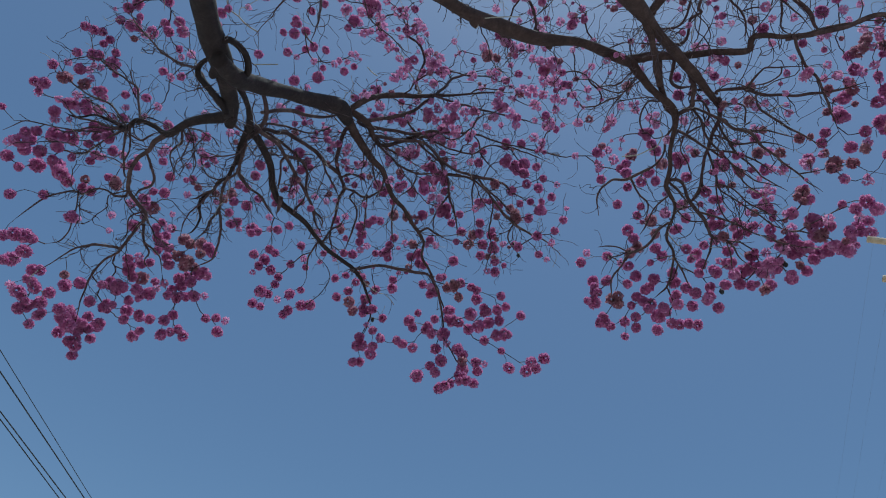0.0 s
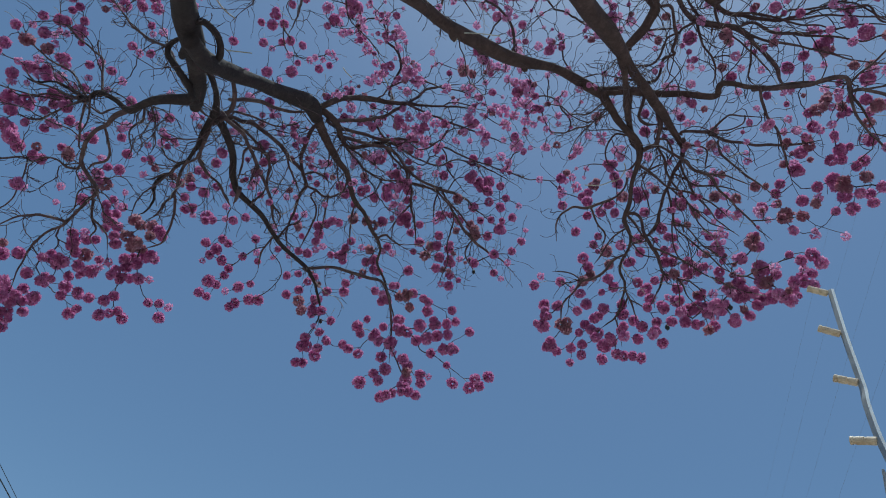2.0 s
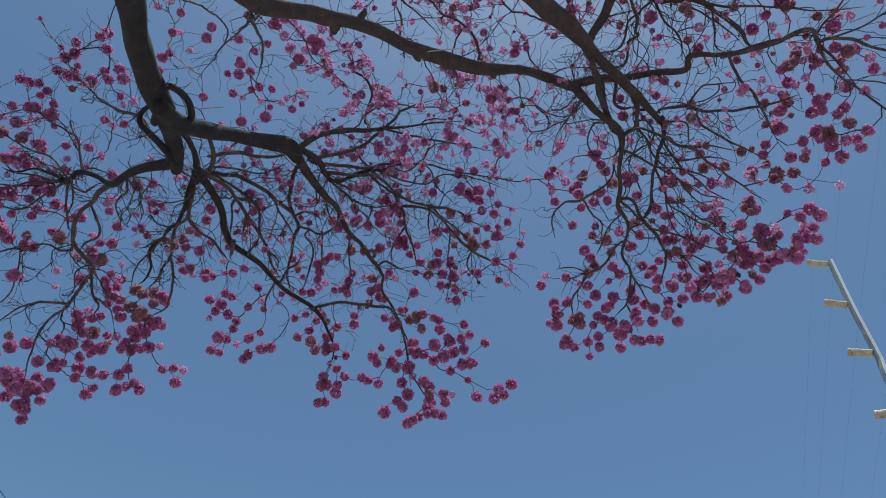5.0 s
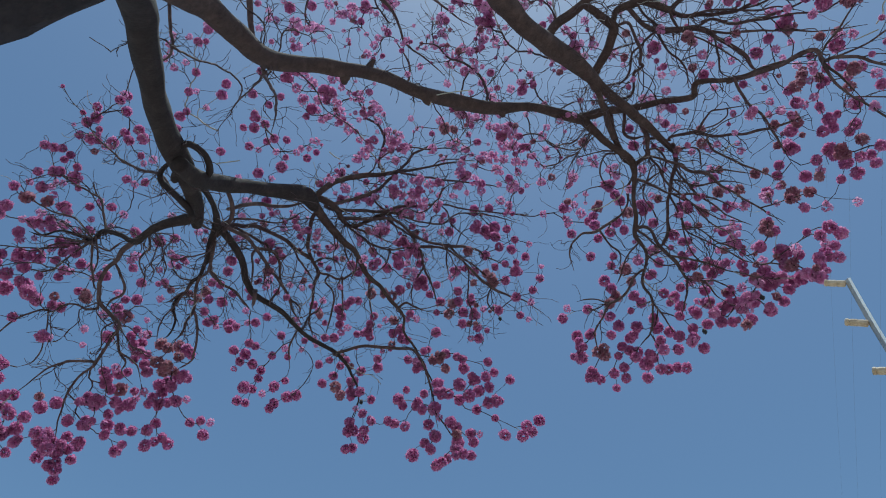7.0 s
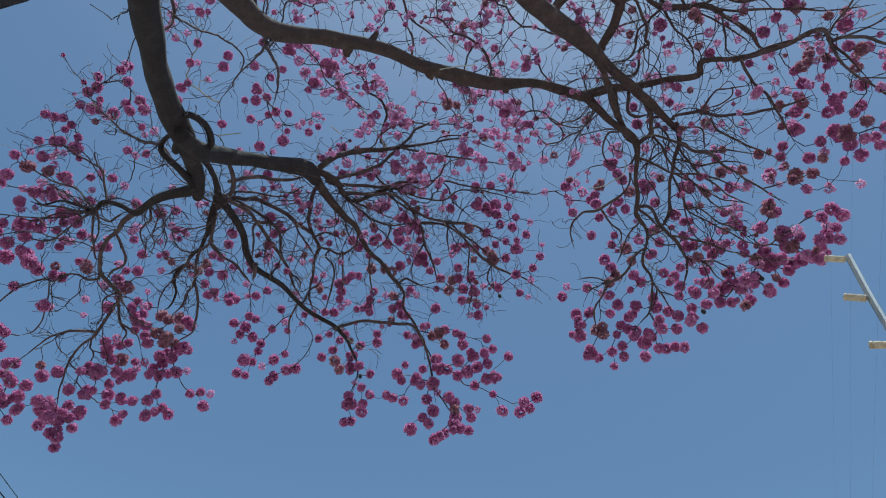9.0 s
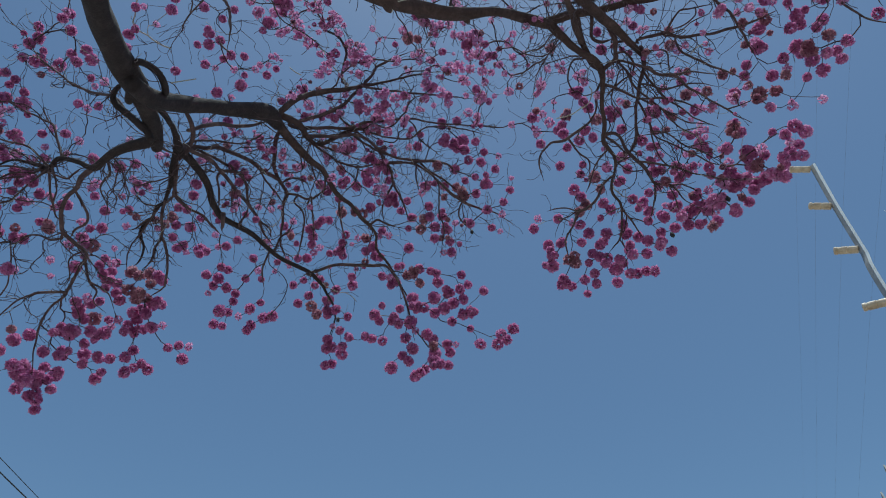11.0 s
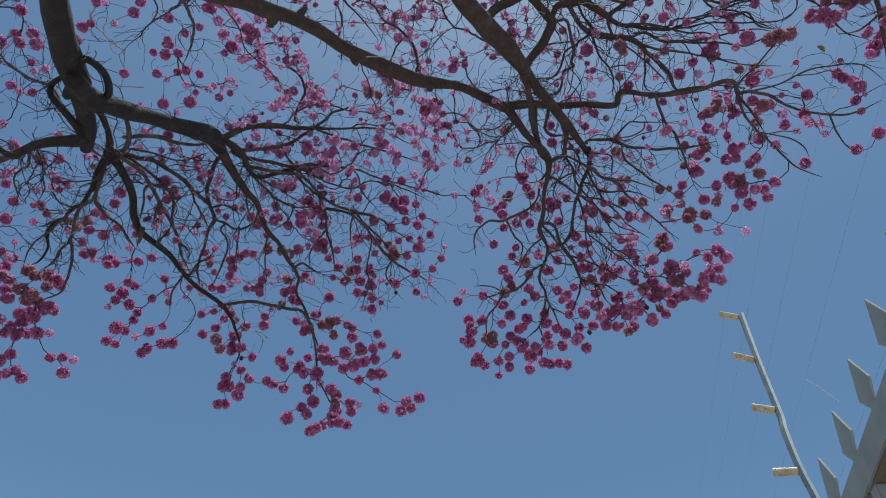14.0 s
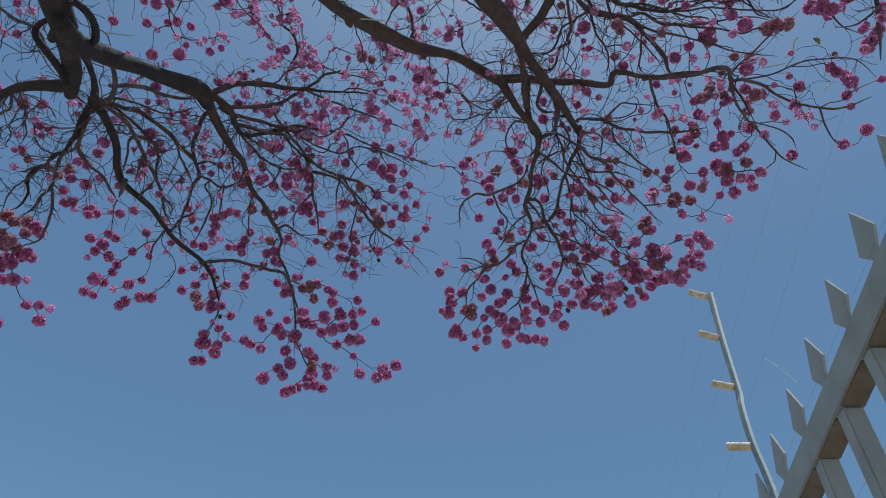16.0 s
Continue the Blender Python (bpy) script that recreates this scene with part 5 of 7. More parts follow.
heads([(-0.51, 4.21, 8.13, 0.043), (-0.07, 4.18, 8.18, 0.035), (0.31, 4.05, 8.40, 0.035), (0.56, 4.14, 8.53, 0.033), (0.72, 4.22, 8.45, 0.051), (0.73, 3.03, 7.74, 0.028), (1.23, 2.82, 7.70, 0.027), (0.90, 2.91, 7.78, 0.025), (1.51, 2.42, 7.93, 0.044), (1.62, 2.53, 7.93, 0.025), (1.88, 2.35, 7.95, 0.066), (1.97, 2.59, 7.54, 0.045), (1.93, 2.78, 7.77, 0.040), (2.03, 2.71, 7.41, 0.043), (2.02, 2.76, 7.57, 0.034), (1.77, 3.09, 7.71, 0.046), (1.83, 3.24, 7.64, 0.054), (2.10, 2.93, 7.46, 0.037), (2.13, 3.05, 7.79, 0.044), (1.99, 2.90, 7.57, 0.037), (2.46, 1.76, 8.00, 0.044), (2.41, 1.84, 7.87, 0.049), (2.33, 1.69, 7.96, 0.035), (2.31, 1.81, 8.11, 0.040)])
heads([(2.16, 1.89, 8.16, 0.036), (2.32, 1.97, 8.08, 0.031), (2.77, 1.58, 8.12, 0.035), (3.03, 1.69, 7.94, 0.046), (3.04, 1.74, 7.79, 0.053), (3.15, 1.75, 7.68, 0.066), (2.86, 1.94, 7.96, 0.045), (3.02, 2.05, 7.91, 0.056), (2.98, 2.05, 7.93, 0.056), (2.99, 1.97, 7.89, 0.056), (3.56, 1.41, 7.63, 0.065), (3.55, 1.34, 7.47, 0.063), (3.12, 1.87, 7.72, 0.044), (2.48, 2.17, 7.77, 0.033), (2.86, 2.34, 7.97, 0.057), (2.86, 2.16, 7.61, 0.035), (3.10, 2.18, 7.88, 0.031), (2.35, 2.36, 7.66, 0.033), (2.32, 2.47, 7.68, 0.048), (2.04, 2.48, 7.69, 0.029), (2.85, 2.14, 7.81, 0.043), (2.77, 2.31, 7.49, 0.042), (2.76, 2.33, 7.44, 0.035), (2.65, 2.48, 7.54, 0.038)])
heads([(3.10, 2.14, 7.45, 0.032), (3.36, 1.91, 7.41, 0.038), (3.33, 2.06, 7.53, 0.064), (3.16, 2.23, 7.47, 0.042), (3.38, 2.20, 7.42, 0.051), (3.58, 2.21, 7.47, 0.046), (3.57, 2.34, 7.57, 0.048), (3.69, 2.23, 7.38, 0.044), (3.74, 2.30, 7.32, 0.051), (3.70, 1.95, 7.24, 0.051), (3.68, 1.96, 7.43, 0.032), (3.73, 2.09, 7.15, 0.048), (3.78, 2.13, 7.09, 0.044), (3.75, 2.05, 6.92, 0.043), (3.78, 2.08, 6.81, 0.029), (3.52, 1.75, 7.38, 0.026), (2.70, 2.62, 7.28, 0.047), (2.69, 2.67, 7.29, 0.042), (2.95, 2.63, 7.54, 0.036), (2.91, 2.69, 7.39, 0.034), (3.27, 2.69, 7.68, 0.057), (3.27, 2.64, 7.55, 0.044), (3.26, 2.50, 7.41, 0.038), (3.38, 2.62, 7.48, 0.044)])
heads([(3.50, 2.42, 7.16, 0.059), (3.52, 2.34, 6.94, 0.044), (3.46, 2.69, 7.37, 0.062), (3.42, 2.57, 7.23, 0.035), (2.63, 2.86, 7.32, 0.029), (3.03, 2.30, 7.78, 0.031), (2.99, 2.21, 7.40, 0.034), (2.79, 2.43, 7.59, 0.029), (3.45, 2.45, 7.67, 0.041), (3.34, 2.44, 7.53, 0.036), (2.39, 2.52, 7.52, 0.033), (-3.59, 4.44, 6.65, 0.055), (-3.41, 4.35, 6.52, 0.042), (-3.66, 4.48, 6.58, 0.029), (-3.36, 4.48, 6.67, 0.031), (-3.45, 4.68, 6.76, 0.050), (-3.41, 4.49, 6.51, 0.040), (-3.32, 4.43, 6.50, 0.040), (-3.23, 4.68, 6.91, 0.046), (-3.16, 4.47, 6.80, 0.044), (-3.15, 4.49, 6.89, 0.042), (-2.88, 4.71, 7.16, 0.045), (-2.95, 4.82, 7.18, 0.040), (-2.87, 4.57, 7.07, 0.036)])
heads([(-2.80, 4.74, 7.17, 0.037), (-2.88, 4.56, 6.78, 0.035), (-2.90, 4.79, 6.85, 0.043), (-3.07, 4.98, 7.02, 0.032), (-2.89, 4.86, 6.67, 0.038), (-3.09, 4.73, 6.75, 0.050), (-3.17, 4.61, 6.44, 0.045), (-3.22, 4.84, 6.60, 0.042), (-3.14, 4.89, 6.66, 0.055), (-3.59, 4.64, 6.47, 0.043), (-3.35, 4.85, 6.38, 0.044), (-3.45, 4.86, 6.17, 0.040), (-3.32, 4.94, 6.57, 0.062), (-3.20, 4.84, 6.39, 0.048), (-3.20, 4.94, 6.30, 0.044), (-3.35, 5.11, 6.32, 0.064), (-3.54, 5.10, 6.18, 0.031), (-3.11, 5.20, 6.68, 0.031), (-3.22, 5.30, 6.63, 0.044), (-3.23, 5.28, 6.51, 0.051), (-3.10, 5.34, 6.60, 0.047), (-3.04, 5.15, 6.43, 0.043), (-3.21, 5.37, 6.47, 0.051), (-3.19, 5.47, 6.60, 0.053)])
heads([(-3.17, 5.45, 6.45, 0.067), (-3.13, 5.55, 6.50, 0.058), (-3.15, 5.42, 6.32, 0.046), (-3.08, 5.53, 6.35, 0.057), (-3.02, 5.54, 6.26, 0.059), (-2.75, 5.61, 6.66, 0.070), (-2.75, 5.73, 6.71, 0.055), (-2.85, 5.91, 6.52, 0.074), (-2.92, 5.89, 6.38, 0.047), (-2.94, 5.88, 6.44, 0.047), (-2.87, 5.86, 6.39, 0.047), (-2.99, 5.85, 6.35, 0.069), (-2.97, 5.94, 6.33, 0.064), (-2.83, 5.81, 6.30, 0.066), (-2.76, 5.81, 6.47, 0.070), (-2.73, 5.87, 6.48, 0.054), (-3.33, 5.34, 6.06, 0.049), (-3.29, 5.42, 6.18, 0.045), (-3.33, 5.60, 6.25, 0.051), (-3.28, 5.65, 6.33, 0.049), (-3.36, 5.49, 6.09, 0.062), (-3.36, 5.52, 6.05, 0.057), (-3.33, 5.60, 6.05, 0.055), (-3.35, 5.48, 5.81, 0.065)])
heads([(-3.30, 5.49, 5.80, 0.060), (-3.41, 5.62, 5.85, 0.056), (-3.21, 5.60, 5.89, 0.061), (-3.14, 5.73, 5.97, 0.070), (-3.23, 5.77, 5.96, 0.050), (-3.16, 5.75, 6.16, 0.046), (-3.01, 5.66, 6.09, 0.043), (-3.04, 5.93, 6.24, 0.053), (-2.94, 5.72, 5.99, 0.051), (-2.94, 5.97, 6.21, 0.046), (-2.98, 6.02, 6.19, 0.046), (-2.99, 5.98, 6.20, 0.046), (-2.92, 6.06, 6.28, 0.054), (-2.76, 5.90, 6.19, 0.061), (-3.28, 5.71, 5.82, 0.049), (-3.09, 5.72, 6.05, 0.038), (-3.30, 5.89, 6.00, 0.038), (-1.77, 4.48, 7.52, 0.041), (-1.61, 4.61, 7.56, 0.036), (-1.85, 4.47, 7.21, 0.058), (-1.88, 4.89, 7.00, 0.042), (-1.80, 4.61, 7.11, 0.047), (-1.76, 4.71, 7.31, 0.041), (-2.08, 4.97, 7.02, 0.040)])
heads([(-2.30, 4.78, 7.08, 0.053), (-2.19, 4.55, 6.98, 0.051), (-2.49, 4.95, 7.07, 0.048), (-2.52, 5.20, 7.32, 0.050), (-2.57, 5.20, 7.06, 0.054), (-2.51, 5.11, 6.78, 0.045), (-2.46, 5.30, 7.14, 0.058), (-2.32, 5.17, 7.15, 0.047), (-2.02, 4.93, 6.86, 0.037), (-1.81, 5.07, 7.12, 0.036), (-1.66, 5.00, 6.97, 0.037), (-1.67, 5.01, 7.18, 0.033), (-1.60, 5.24, 7.40, 0.040), (-1.47, 5.12, 7.31, 0.028), (-2.20, 5.41, 7.14, 0.042), (-2.61, 5.49, 6.99, 0.050), (-2.46, 5.29, 6.84, 0.054), (-2.43, 5.35, 6.80, 0.035), (-2.37, 5.55, 7.03, 0.073), (-2.29, 5.52, 6.98, 0.047), (-2.31, 5.42, 6.84, 0.046), (-2.16, 5.48, 7.02, 0.039), (-2.08, 5.51, 7.06, 0.053), (-1.95, 5.44, 7.09, 0.048)])
heads([(-2.32, 5.80, 6.88, 0.056), (-2.15, 5.73, 6.94, 0.051), (-2.13, 5.90, 7.06, 0.049), (-2.22, 5.91, 6.93, 0.066), (-2.24, 5.89, 6.80, 0.051), (-2.12, 5.98, 6.85, 0.057), (-2.03, 6.07, 6.84, 0.049), (-2.03, 6.07, 6.72, 0.048), (-2.10, 5.93, 6.46, 0.071), (-2.09, 6.16, 6.63, 0.057), (-1.83, 6.10, 6.64, 0.065), (-1.76, 6.22, 6.84, 0.047), (-1.89, 5.86, 6.89, 0.046), (-1.76, 5.83, 6.99, 0.043), (-1.72, 5.90, 6.92, 0.037), (-1.85, 5.83, 7.19, 0.053), (-1.53, 5.71, 7.02, 0.037), (-1.32, 5.79, 7.16, 0.050), (-1.23, 5.85, 7.23, 0.053), (-1.14, 5.75, 7.23, 0.044), (-1.08, 5.77, 7.33, 0.045), (-1.47, 5.45, 7.35, 0.049), (-1.42, 5.55, 7.35, 0.047), (-1.42, 5.61, 7.61, 0.042)])
heads([(-1.18, 5.52, 7.39, 0.059), (-1.11, 5.53, 7.47, 0.053), (-1.05, 5.47, 7.49, 0.053), (-1.17, 5.70, 7.45, 0.060), (-1.15, 5.61, 7.22, 0.049), (-0.95, 5.74, 7.21, 0.044), (-1.37, 6.02, 6.95, 0.053), (-1.25, 5.98, 6.99, 0.047), (-1.19, 6.11, 6.87, 0.050), (-1.10, 5.93, 6.87, 0.049), (-1.03, 5.85, 6.89, 0.049), (-0.88, 6.13, 6.99, 0.057), (-1.41, 5.03, 7.60, 0.035), (-1.57, 5.84, 7.00, 0.032), (-2.28, 5.90, 6.69, 0.033), (-0.35, 4.48, 8.18, 0.065), (-0.26, 4.42, 8.03, 0.058), (-0.44, 4.44, 8.11, 0.052), (-0.29, 4.59, 8.08, 0.053), (-0.11, 4.59, 8.24, 0.042), (0.41, 4.42, 8.45, 0.052), (0.77, 4.28, 8.35, 0.066), (0.90, 4.47, 8.59, 0.043), (0.67, 4.68, 8.66, 0.060)])
heads([(0.76, 4.59, 8.44, 0.049), (0.53, 4.71, 8.51, 0.053), (0.34, 4.70, 8.46, 0.053), (0.35, 4.79, 8.51, 0.047), (1.36, 3.83, 7.94, 0.058), (1.74, 3.74, 8.00, 0.044), (1.07, 4.11, 8.24, 0.050), (1.17, 4.61, 8.32, 0.043), (1.38, 4.44, 8.22, 0.060), (1.46, 4.62, 8.21, 0.052), (1.53, 4.78, 8.19, 0.059), (1.57, 4.43, 8.13, 0.057), (1.66, 4.48, 8.05, 0.050), (1.70, 4.40, 8.04, 0.056), (1.67, 4.34, 7.78, 0.060), (1.69, 3.68, 7.61, 0.046), (1.67, 3.71, 7.57, 0.046), (1.64, 3.71, 7.63, 0.046), (1.81, 3.92, 7.78, 0.055), (1.86, 3.95, 7.71, 0.061), (1.86, 4.41, 7.77, 0.063), (1.93, 4.37, 7.88, 0.049), (1.95, 4.24, 7.59, 0.050), (1.81, 4.69, 8.01, 0.051)])
heads([(1.73, 4.85, 7.86, 0.057), (1.86, 4.62, 7.43, 0.048), (1.90, 4.59, 7.56, 0.043), (1.90, 5.03, 7.65, 0.069), (1.95, 5.00, 7.49, 0.059), (2.08, 4.41, 7.28, 0.055), (2.11, 4.82, 7.18, 0.056), (2.19, 4.86, 7.12, 0.059), (2.06, 4.88, 7.00, 0.039), (1.64, 5.03, 7.14, 0.054), (1.43, 5.10, 7.21, 0.043), (1.40, 5.23, 7.18, 0.058), (1.52, 5.19, 6.87, 0.061), (1.61, 5.00, 6.72, 0.057), (1.90, 5.11, 7.13, 0.054), (1.95, 5.04, 6.92, 0.061), (2.09, 4.90, 6.78, 0.060), (2.18, 4.65, 6.65, 0.058), (1.80, 5.05, 7.10, 0.043), (2.24, 4.60, 7.27, 0.047), (0.35, 4.84, 8.25, 0.053), (0.39, 4.73, 8.20, 0.053), (0.39, 4.80, 8.18, 0.053), (0.50, 4.92, 8.36, 0.049)])
heads([(0.52, 4.96, 8.32, 0.049), (0.47, 4.96, 8.36, 0.049), (0.63, 5.02, 8.55, 0.071), (0.63, 4.98, 8.29, 0.063), (0.56, 5.09, 8.48, 0.064), (0.77, 4.94, 8.42, 0.054), (0.68, 5.03, 8.16, 0.056), (0.85, 5.17, 8.31, 0.064), (0.86, 4.92, 8.18, 0.046), (0.53, 5.21, 8.20, 0.063), (1.03, 4.92, 8.11, 0.037), (1.01, 5.11, 8.10, 0.056), (0.88, 5.04, 7.89, 0.042), (0.88, 5.14, 7.85, 0.067), (0.95, 5.29, 8.02, 0.047), (0.78, 5.31, 7.86, 0.056), (0.64, 5.17, 7.94, 0.046), (0.77, 5.21, 8.06, 0.044), (1.17, 5.00, 7.80, 0.033), (1.16, 5.11, 7.71, 0.048), (1.10, 5.29, 7.70, 0.049), (0.90, 5.33, 7.60, 0.057), (1.08, 5.36, 7.56, 0.039), (0.97, 5.54, 7.51, 0.043)])
heads([(1.07, 5.54, 7.45, 0.033), (0.71, 5.50, 7.53, 0.055), (0.68, 5.65, 7.73, 0.041), (0.40, 5.34, 8.03, 0.059), (-0.48, 4.85, 7.93, 0.049), (-0.46, 4.88, 7.91, 0.049), (-0.53, 4.87, 7.90, 0.049), (-0.36, 4.92, 7.87, 0.065), (-0.43, 5.13, 8.02, 0.055), (-0.30, 5.06, 7.94, 0.054), (-0.56, 5.17, 8.00, 0.061), (-0.85, 5.20, 8.07, 0.043), (-0.94, 5.11, 7.86, 0.045), (-0.85, 5.31, 7.98, 0.058), (-0.78, 5.16, 7.87, 0.048), (-0.92, 5.08, 7.66, 0.044), (-0.68, 5.33, 7.97, 0.059), (-0.54, 5.34, 8.07, 0.072), (-0.42, 5.22, 7.81, 0.045), (-0.28, 5.18, 7.92, 0.049), (-0.82, 5.06, 7.42, 0.048), (-1.05, 5.03, 7.62, 0.058), (-1.00, 5.19, 7.70, 0.059), (-0.22, 5.37, 7.78, 0.057)])
heads([(-0.28, 5.36, 7.72, 0.057), (-0.28, 5.34, 7.78, 0.057), (-0.22, 5.32, 7.79, 0.061), (-0.13, 5.52, 7.75, 0.052), (-0.05, 5.21, 7.58, 0.047), (-0.49, 5.41, 7.67, 0.063), (0.16, 5.29, 7.95, 0.062), (0.12, 5.16, 7.68, 0.045), (0.21, 5.39, 7.70, 0.055), (0.01, 5.53, 7.64, 0.058), (0.22, 5.34, 7.46, 0.059), (0.29, 5.60, 7.56, 0.061), (0.45, 5.58, 7.50, 0.049), (0.40, 5.59, 7.49, 0.049), (0.41, 5.53, 7.51, 0.049), (0.38, 5.59, 7.74, 0.056), (0.28, 5.51, 7.27, 0.056), (0.47, 5.65, 7.36, 0.054), (0.49, 5.69, 7.23, 0.057), (0.39, 5.60, 7.13, 0.038), (0.59, 5.71, 7.39, 0.036), (-0.26, 5.49, 7.28, 0.041), (-0.03, 5.53, 7.45, 0.039), (-0.34, 5.55, 7.42, 0.051)])
heads([(-0.02, 5.68, 7.27, 0.060), (-0.64, 5.75, 7.49, 0.043), (-0.77, 5.61, 7.40, 0.051), (-0.81, 5.67, 7.32, 0.047), (-0.83, 5.74, 7.26, 0.059), (-0.80, 5.79, 7.23, 0.050), (-0.90, 5.87, 7.36, 0.045), (-0.53, 5.75, 7.27, 0.054), (-0.45, 5.75, 7.35, 0.057), (-0.41, 5.76, 7.20, 0.059), (-0.35, 5.69, 7.12, 0.050), (-0.71, 5.81, 7.44, 0.030), (-0.68, 5.90, 6.99, 0.047), (-0.68, 6.07, 7.01, 0.065), (-0.33, 6.02, 7.12, 0.051), (-0.23, 5.77, 6.88, 0.043), (0.11, 5.77, 7.02, 0.059), (0.24, 5.72, 6.94, 0.049), (-0.14, 5.63, 6.91, 0.043), (-0.55, 5.86, 7.12, 0.030), (-0.05, 4.96, 8.28, 0.043), (0.06, 4.90, 8.23, 0.055), (-1.00, 5.63, 7.67, 0.052), (-0.76, 4.70, 7.84, 0.058)])
heads([(-0.69, 4.65, 7.83, 0.058), (-0.45, 4.47, 7.97, 0.043), (-0.09, 4.27, 8.06, 0.034), (0.06, 4.32, 8.15, 0.035), (0.24, 4.52, 8.54, 0.037), (0.09, 4.76, 8.27, 0.040), (1.90, 3.36, 7.40, 0.045), (2.07, 3.80, 7.41, 0.055), (2.14, 3.95, 7.34, 0.053), (2.03, 3.60, 7.30, 0.038), (2.36, 3.18, 7.48, 0.035), (2.58, 3.34, 7.45, 0.038), (2.52, 3.13, 7.48, 0.038), (2.41, 3.78, 7.42, 0.058), (2.39, 3.66, 7.20, 0.046), (2.43, 3.50, 7.18, 0.040), (2.51, 3.57, 7.52, 0.039), (2.49, 3.96, 7.34, 0.048), (2.28, 3.90, 7.08, 0.054), (2.44, 4.06, 7.20, 0.045), (2.52, 4.11, 7.11, 0.045), (2.19, 4.24, 7.25, 0.054), (2.28, 4.37, 7.22, 0.054), (2.43, 4.13, 7.03, 0.047)])
heads([(2.48, 4.24, 7.02, 0.058), (2.54, 4.21, 7.01, 0.053), (2.25, 4.53, 7.22, 0.047), (2.57, 3.98, 6.78, 0.050), (2.65, 4.13, 6.79, 0.054), (2.68, 4.01, 6.72, 0.045), (2.73, 4.13, 6.96, 0.039), (2.84, 4.11, 6.97, 0.036), (2.77, 3.86, 7.13, 0.047), (2.80, 3.77, 7.06, 0.043), (2.87, 3.75, 7.08, 0.038), (2.90, 3.94, 7.15, 0.047), (2.84, 3.84, 6.91, 0.055), (2.87, 3.95, 7.11, 0.044), (2.95, 4.06, 6.88, 0.051), (2.94, 4.06, 6.76, 0.046), (2.66, 3.46, 7.49, 0.047), (2.81, 3.67, 7.30, 0.052), (2.62, 3.60, 7.15, 0.035), (3.05, 3.37, 7.14, 0.055), (2.98, 3.34, 6.97, 0.044), (3.00, 3.39, 7.10, 0.037), (3.03, 3.32, 6.88, 0.029), (3.13, 3.24, 7.24, 0.045)])
heads([(3.18, 3.20, 7.37, 0.048), (3.15, 2.95, 7.25, 0.068), (3.21, 3.00, 7.43, 0.050), (3.21, 2.96, 7.27, 0.044), (3.36, 3.19, 7.18, 0.057), (3.32, 2.95, 7.06, 0.052), (3.32, 2.98, 6.94, 0.040), (3.27, 3.32, 6.84, 0.050), (3.30, 2.69, 7.12, 0.054), (3.52, 2.77, 7.37, 0.053), (3.45, 2.88, 7.15, 0.067), (3.54, 2.96, 7.19, 0.048), (3.54, 2.68, 7.14, 0.047), (3.63, 2.66, 7.25, 0.052), (3.55, 2.92, 7.00, 0.064), (3.55, 2.77, 6.85, 0.050), (3.72, 2.82, 6.99, 0.051), (3.63, 2.76, 6.74, 0.045), (3.66, 2.64, 6.83, 0.056), (3.60, 2.94, 6.86, 0.060), (3.54, 3.06, 6.94, 0.040), (3.34, 3.18, 6.64, 0.039), (3.59, 3.11, 6.66, 0.039), (3.43, 3.25, 6.82, 0.031)])
heads([(3.46, 3.40, 6.67, 0.062), (3.33, 3.41, 6.54, 0.051), (3.53, 3.40, 6.58, 0.059), (3.40, 3.48, 6.53, 0.042), (3.57, 3.58, 6.64, 0.048), (3.45, 3.59, 6.54, 0.052), (3.29, 3.52, 6.35, 0.055), (3.38, 3.42, 6.25, 0.052), (3.30, 3.49, 6.69, 0.038), (3.51, 3.75, 6.48, 0.031), (3.16, 3.68, 6.95, 0.055), (2.96, 3.71, 6.72, 0.059), (3.04, 3.89, 6.95, 0.038), (3.15, 3.72, 6.69, 0.066), (3.23, 3.73, 6.70, 0.054), (3.15, 3.54, 6.50, 0.042), (3.16, 3.77, 6.65, 0.049), (3.09, 3.99, 6.71, 0.070), (3.07, 3.92, 6.52, 0.063), (3.05, 3.99, 6.50, 0.061), (3.13, 3.87, 6.48, 0.053), (3.30, 4.00, 6.59, 0.062), (3.28, 3.83, 6.44, 0.065), (3.26, 3.71, 6.36, 0.059)])
heads([(3.33, 3.67, 6.27, 0.058), (3.28, 3.67, 6.31, 0.046), (3.07, 4.16, 6.78, 0.049), (2.86, 4.09, 6.40, 0.066), (2.97, 4.11, 6.47, 0.054), (2.85, 4.29, 6.71, 0.051), (2.67, 4.39, 6.84, 0.053), (2.65, 4.34, 6.62, 0.051), (2.60, 4.46, 6.75, 0.039), (2.79, 4.44, 6.62, 0.070), (2.86, 4.40, 6.65, 0.070), (2.88, 4.29, 6.57, 0.051), (2.60, 4.61, 6.77, 0.053), (2.44, 4.54, 6.74, 0.053), (2.47, 4.65, 7.01, 0.060), (2.29, 4.49, 6.87, 0.053), (2.48, 4.48, 6.97, 0.048), (2.36, 4.46, 6.51, 0.046), (3.04, 4.08, 6.30, 0.048), (3.24, 4.13, 6.45, 0.054), (2.93, 4.24, 6.42, 0.042), (2.94, 4.20, 6.70, 0.043), (2.61, 3.90, 6.99, 0.028), (2.81, 4.12, 7.17, 0.032)])
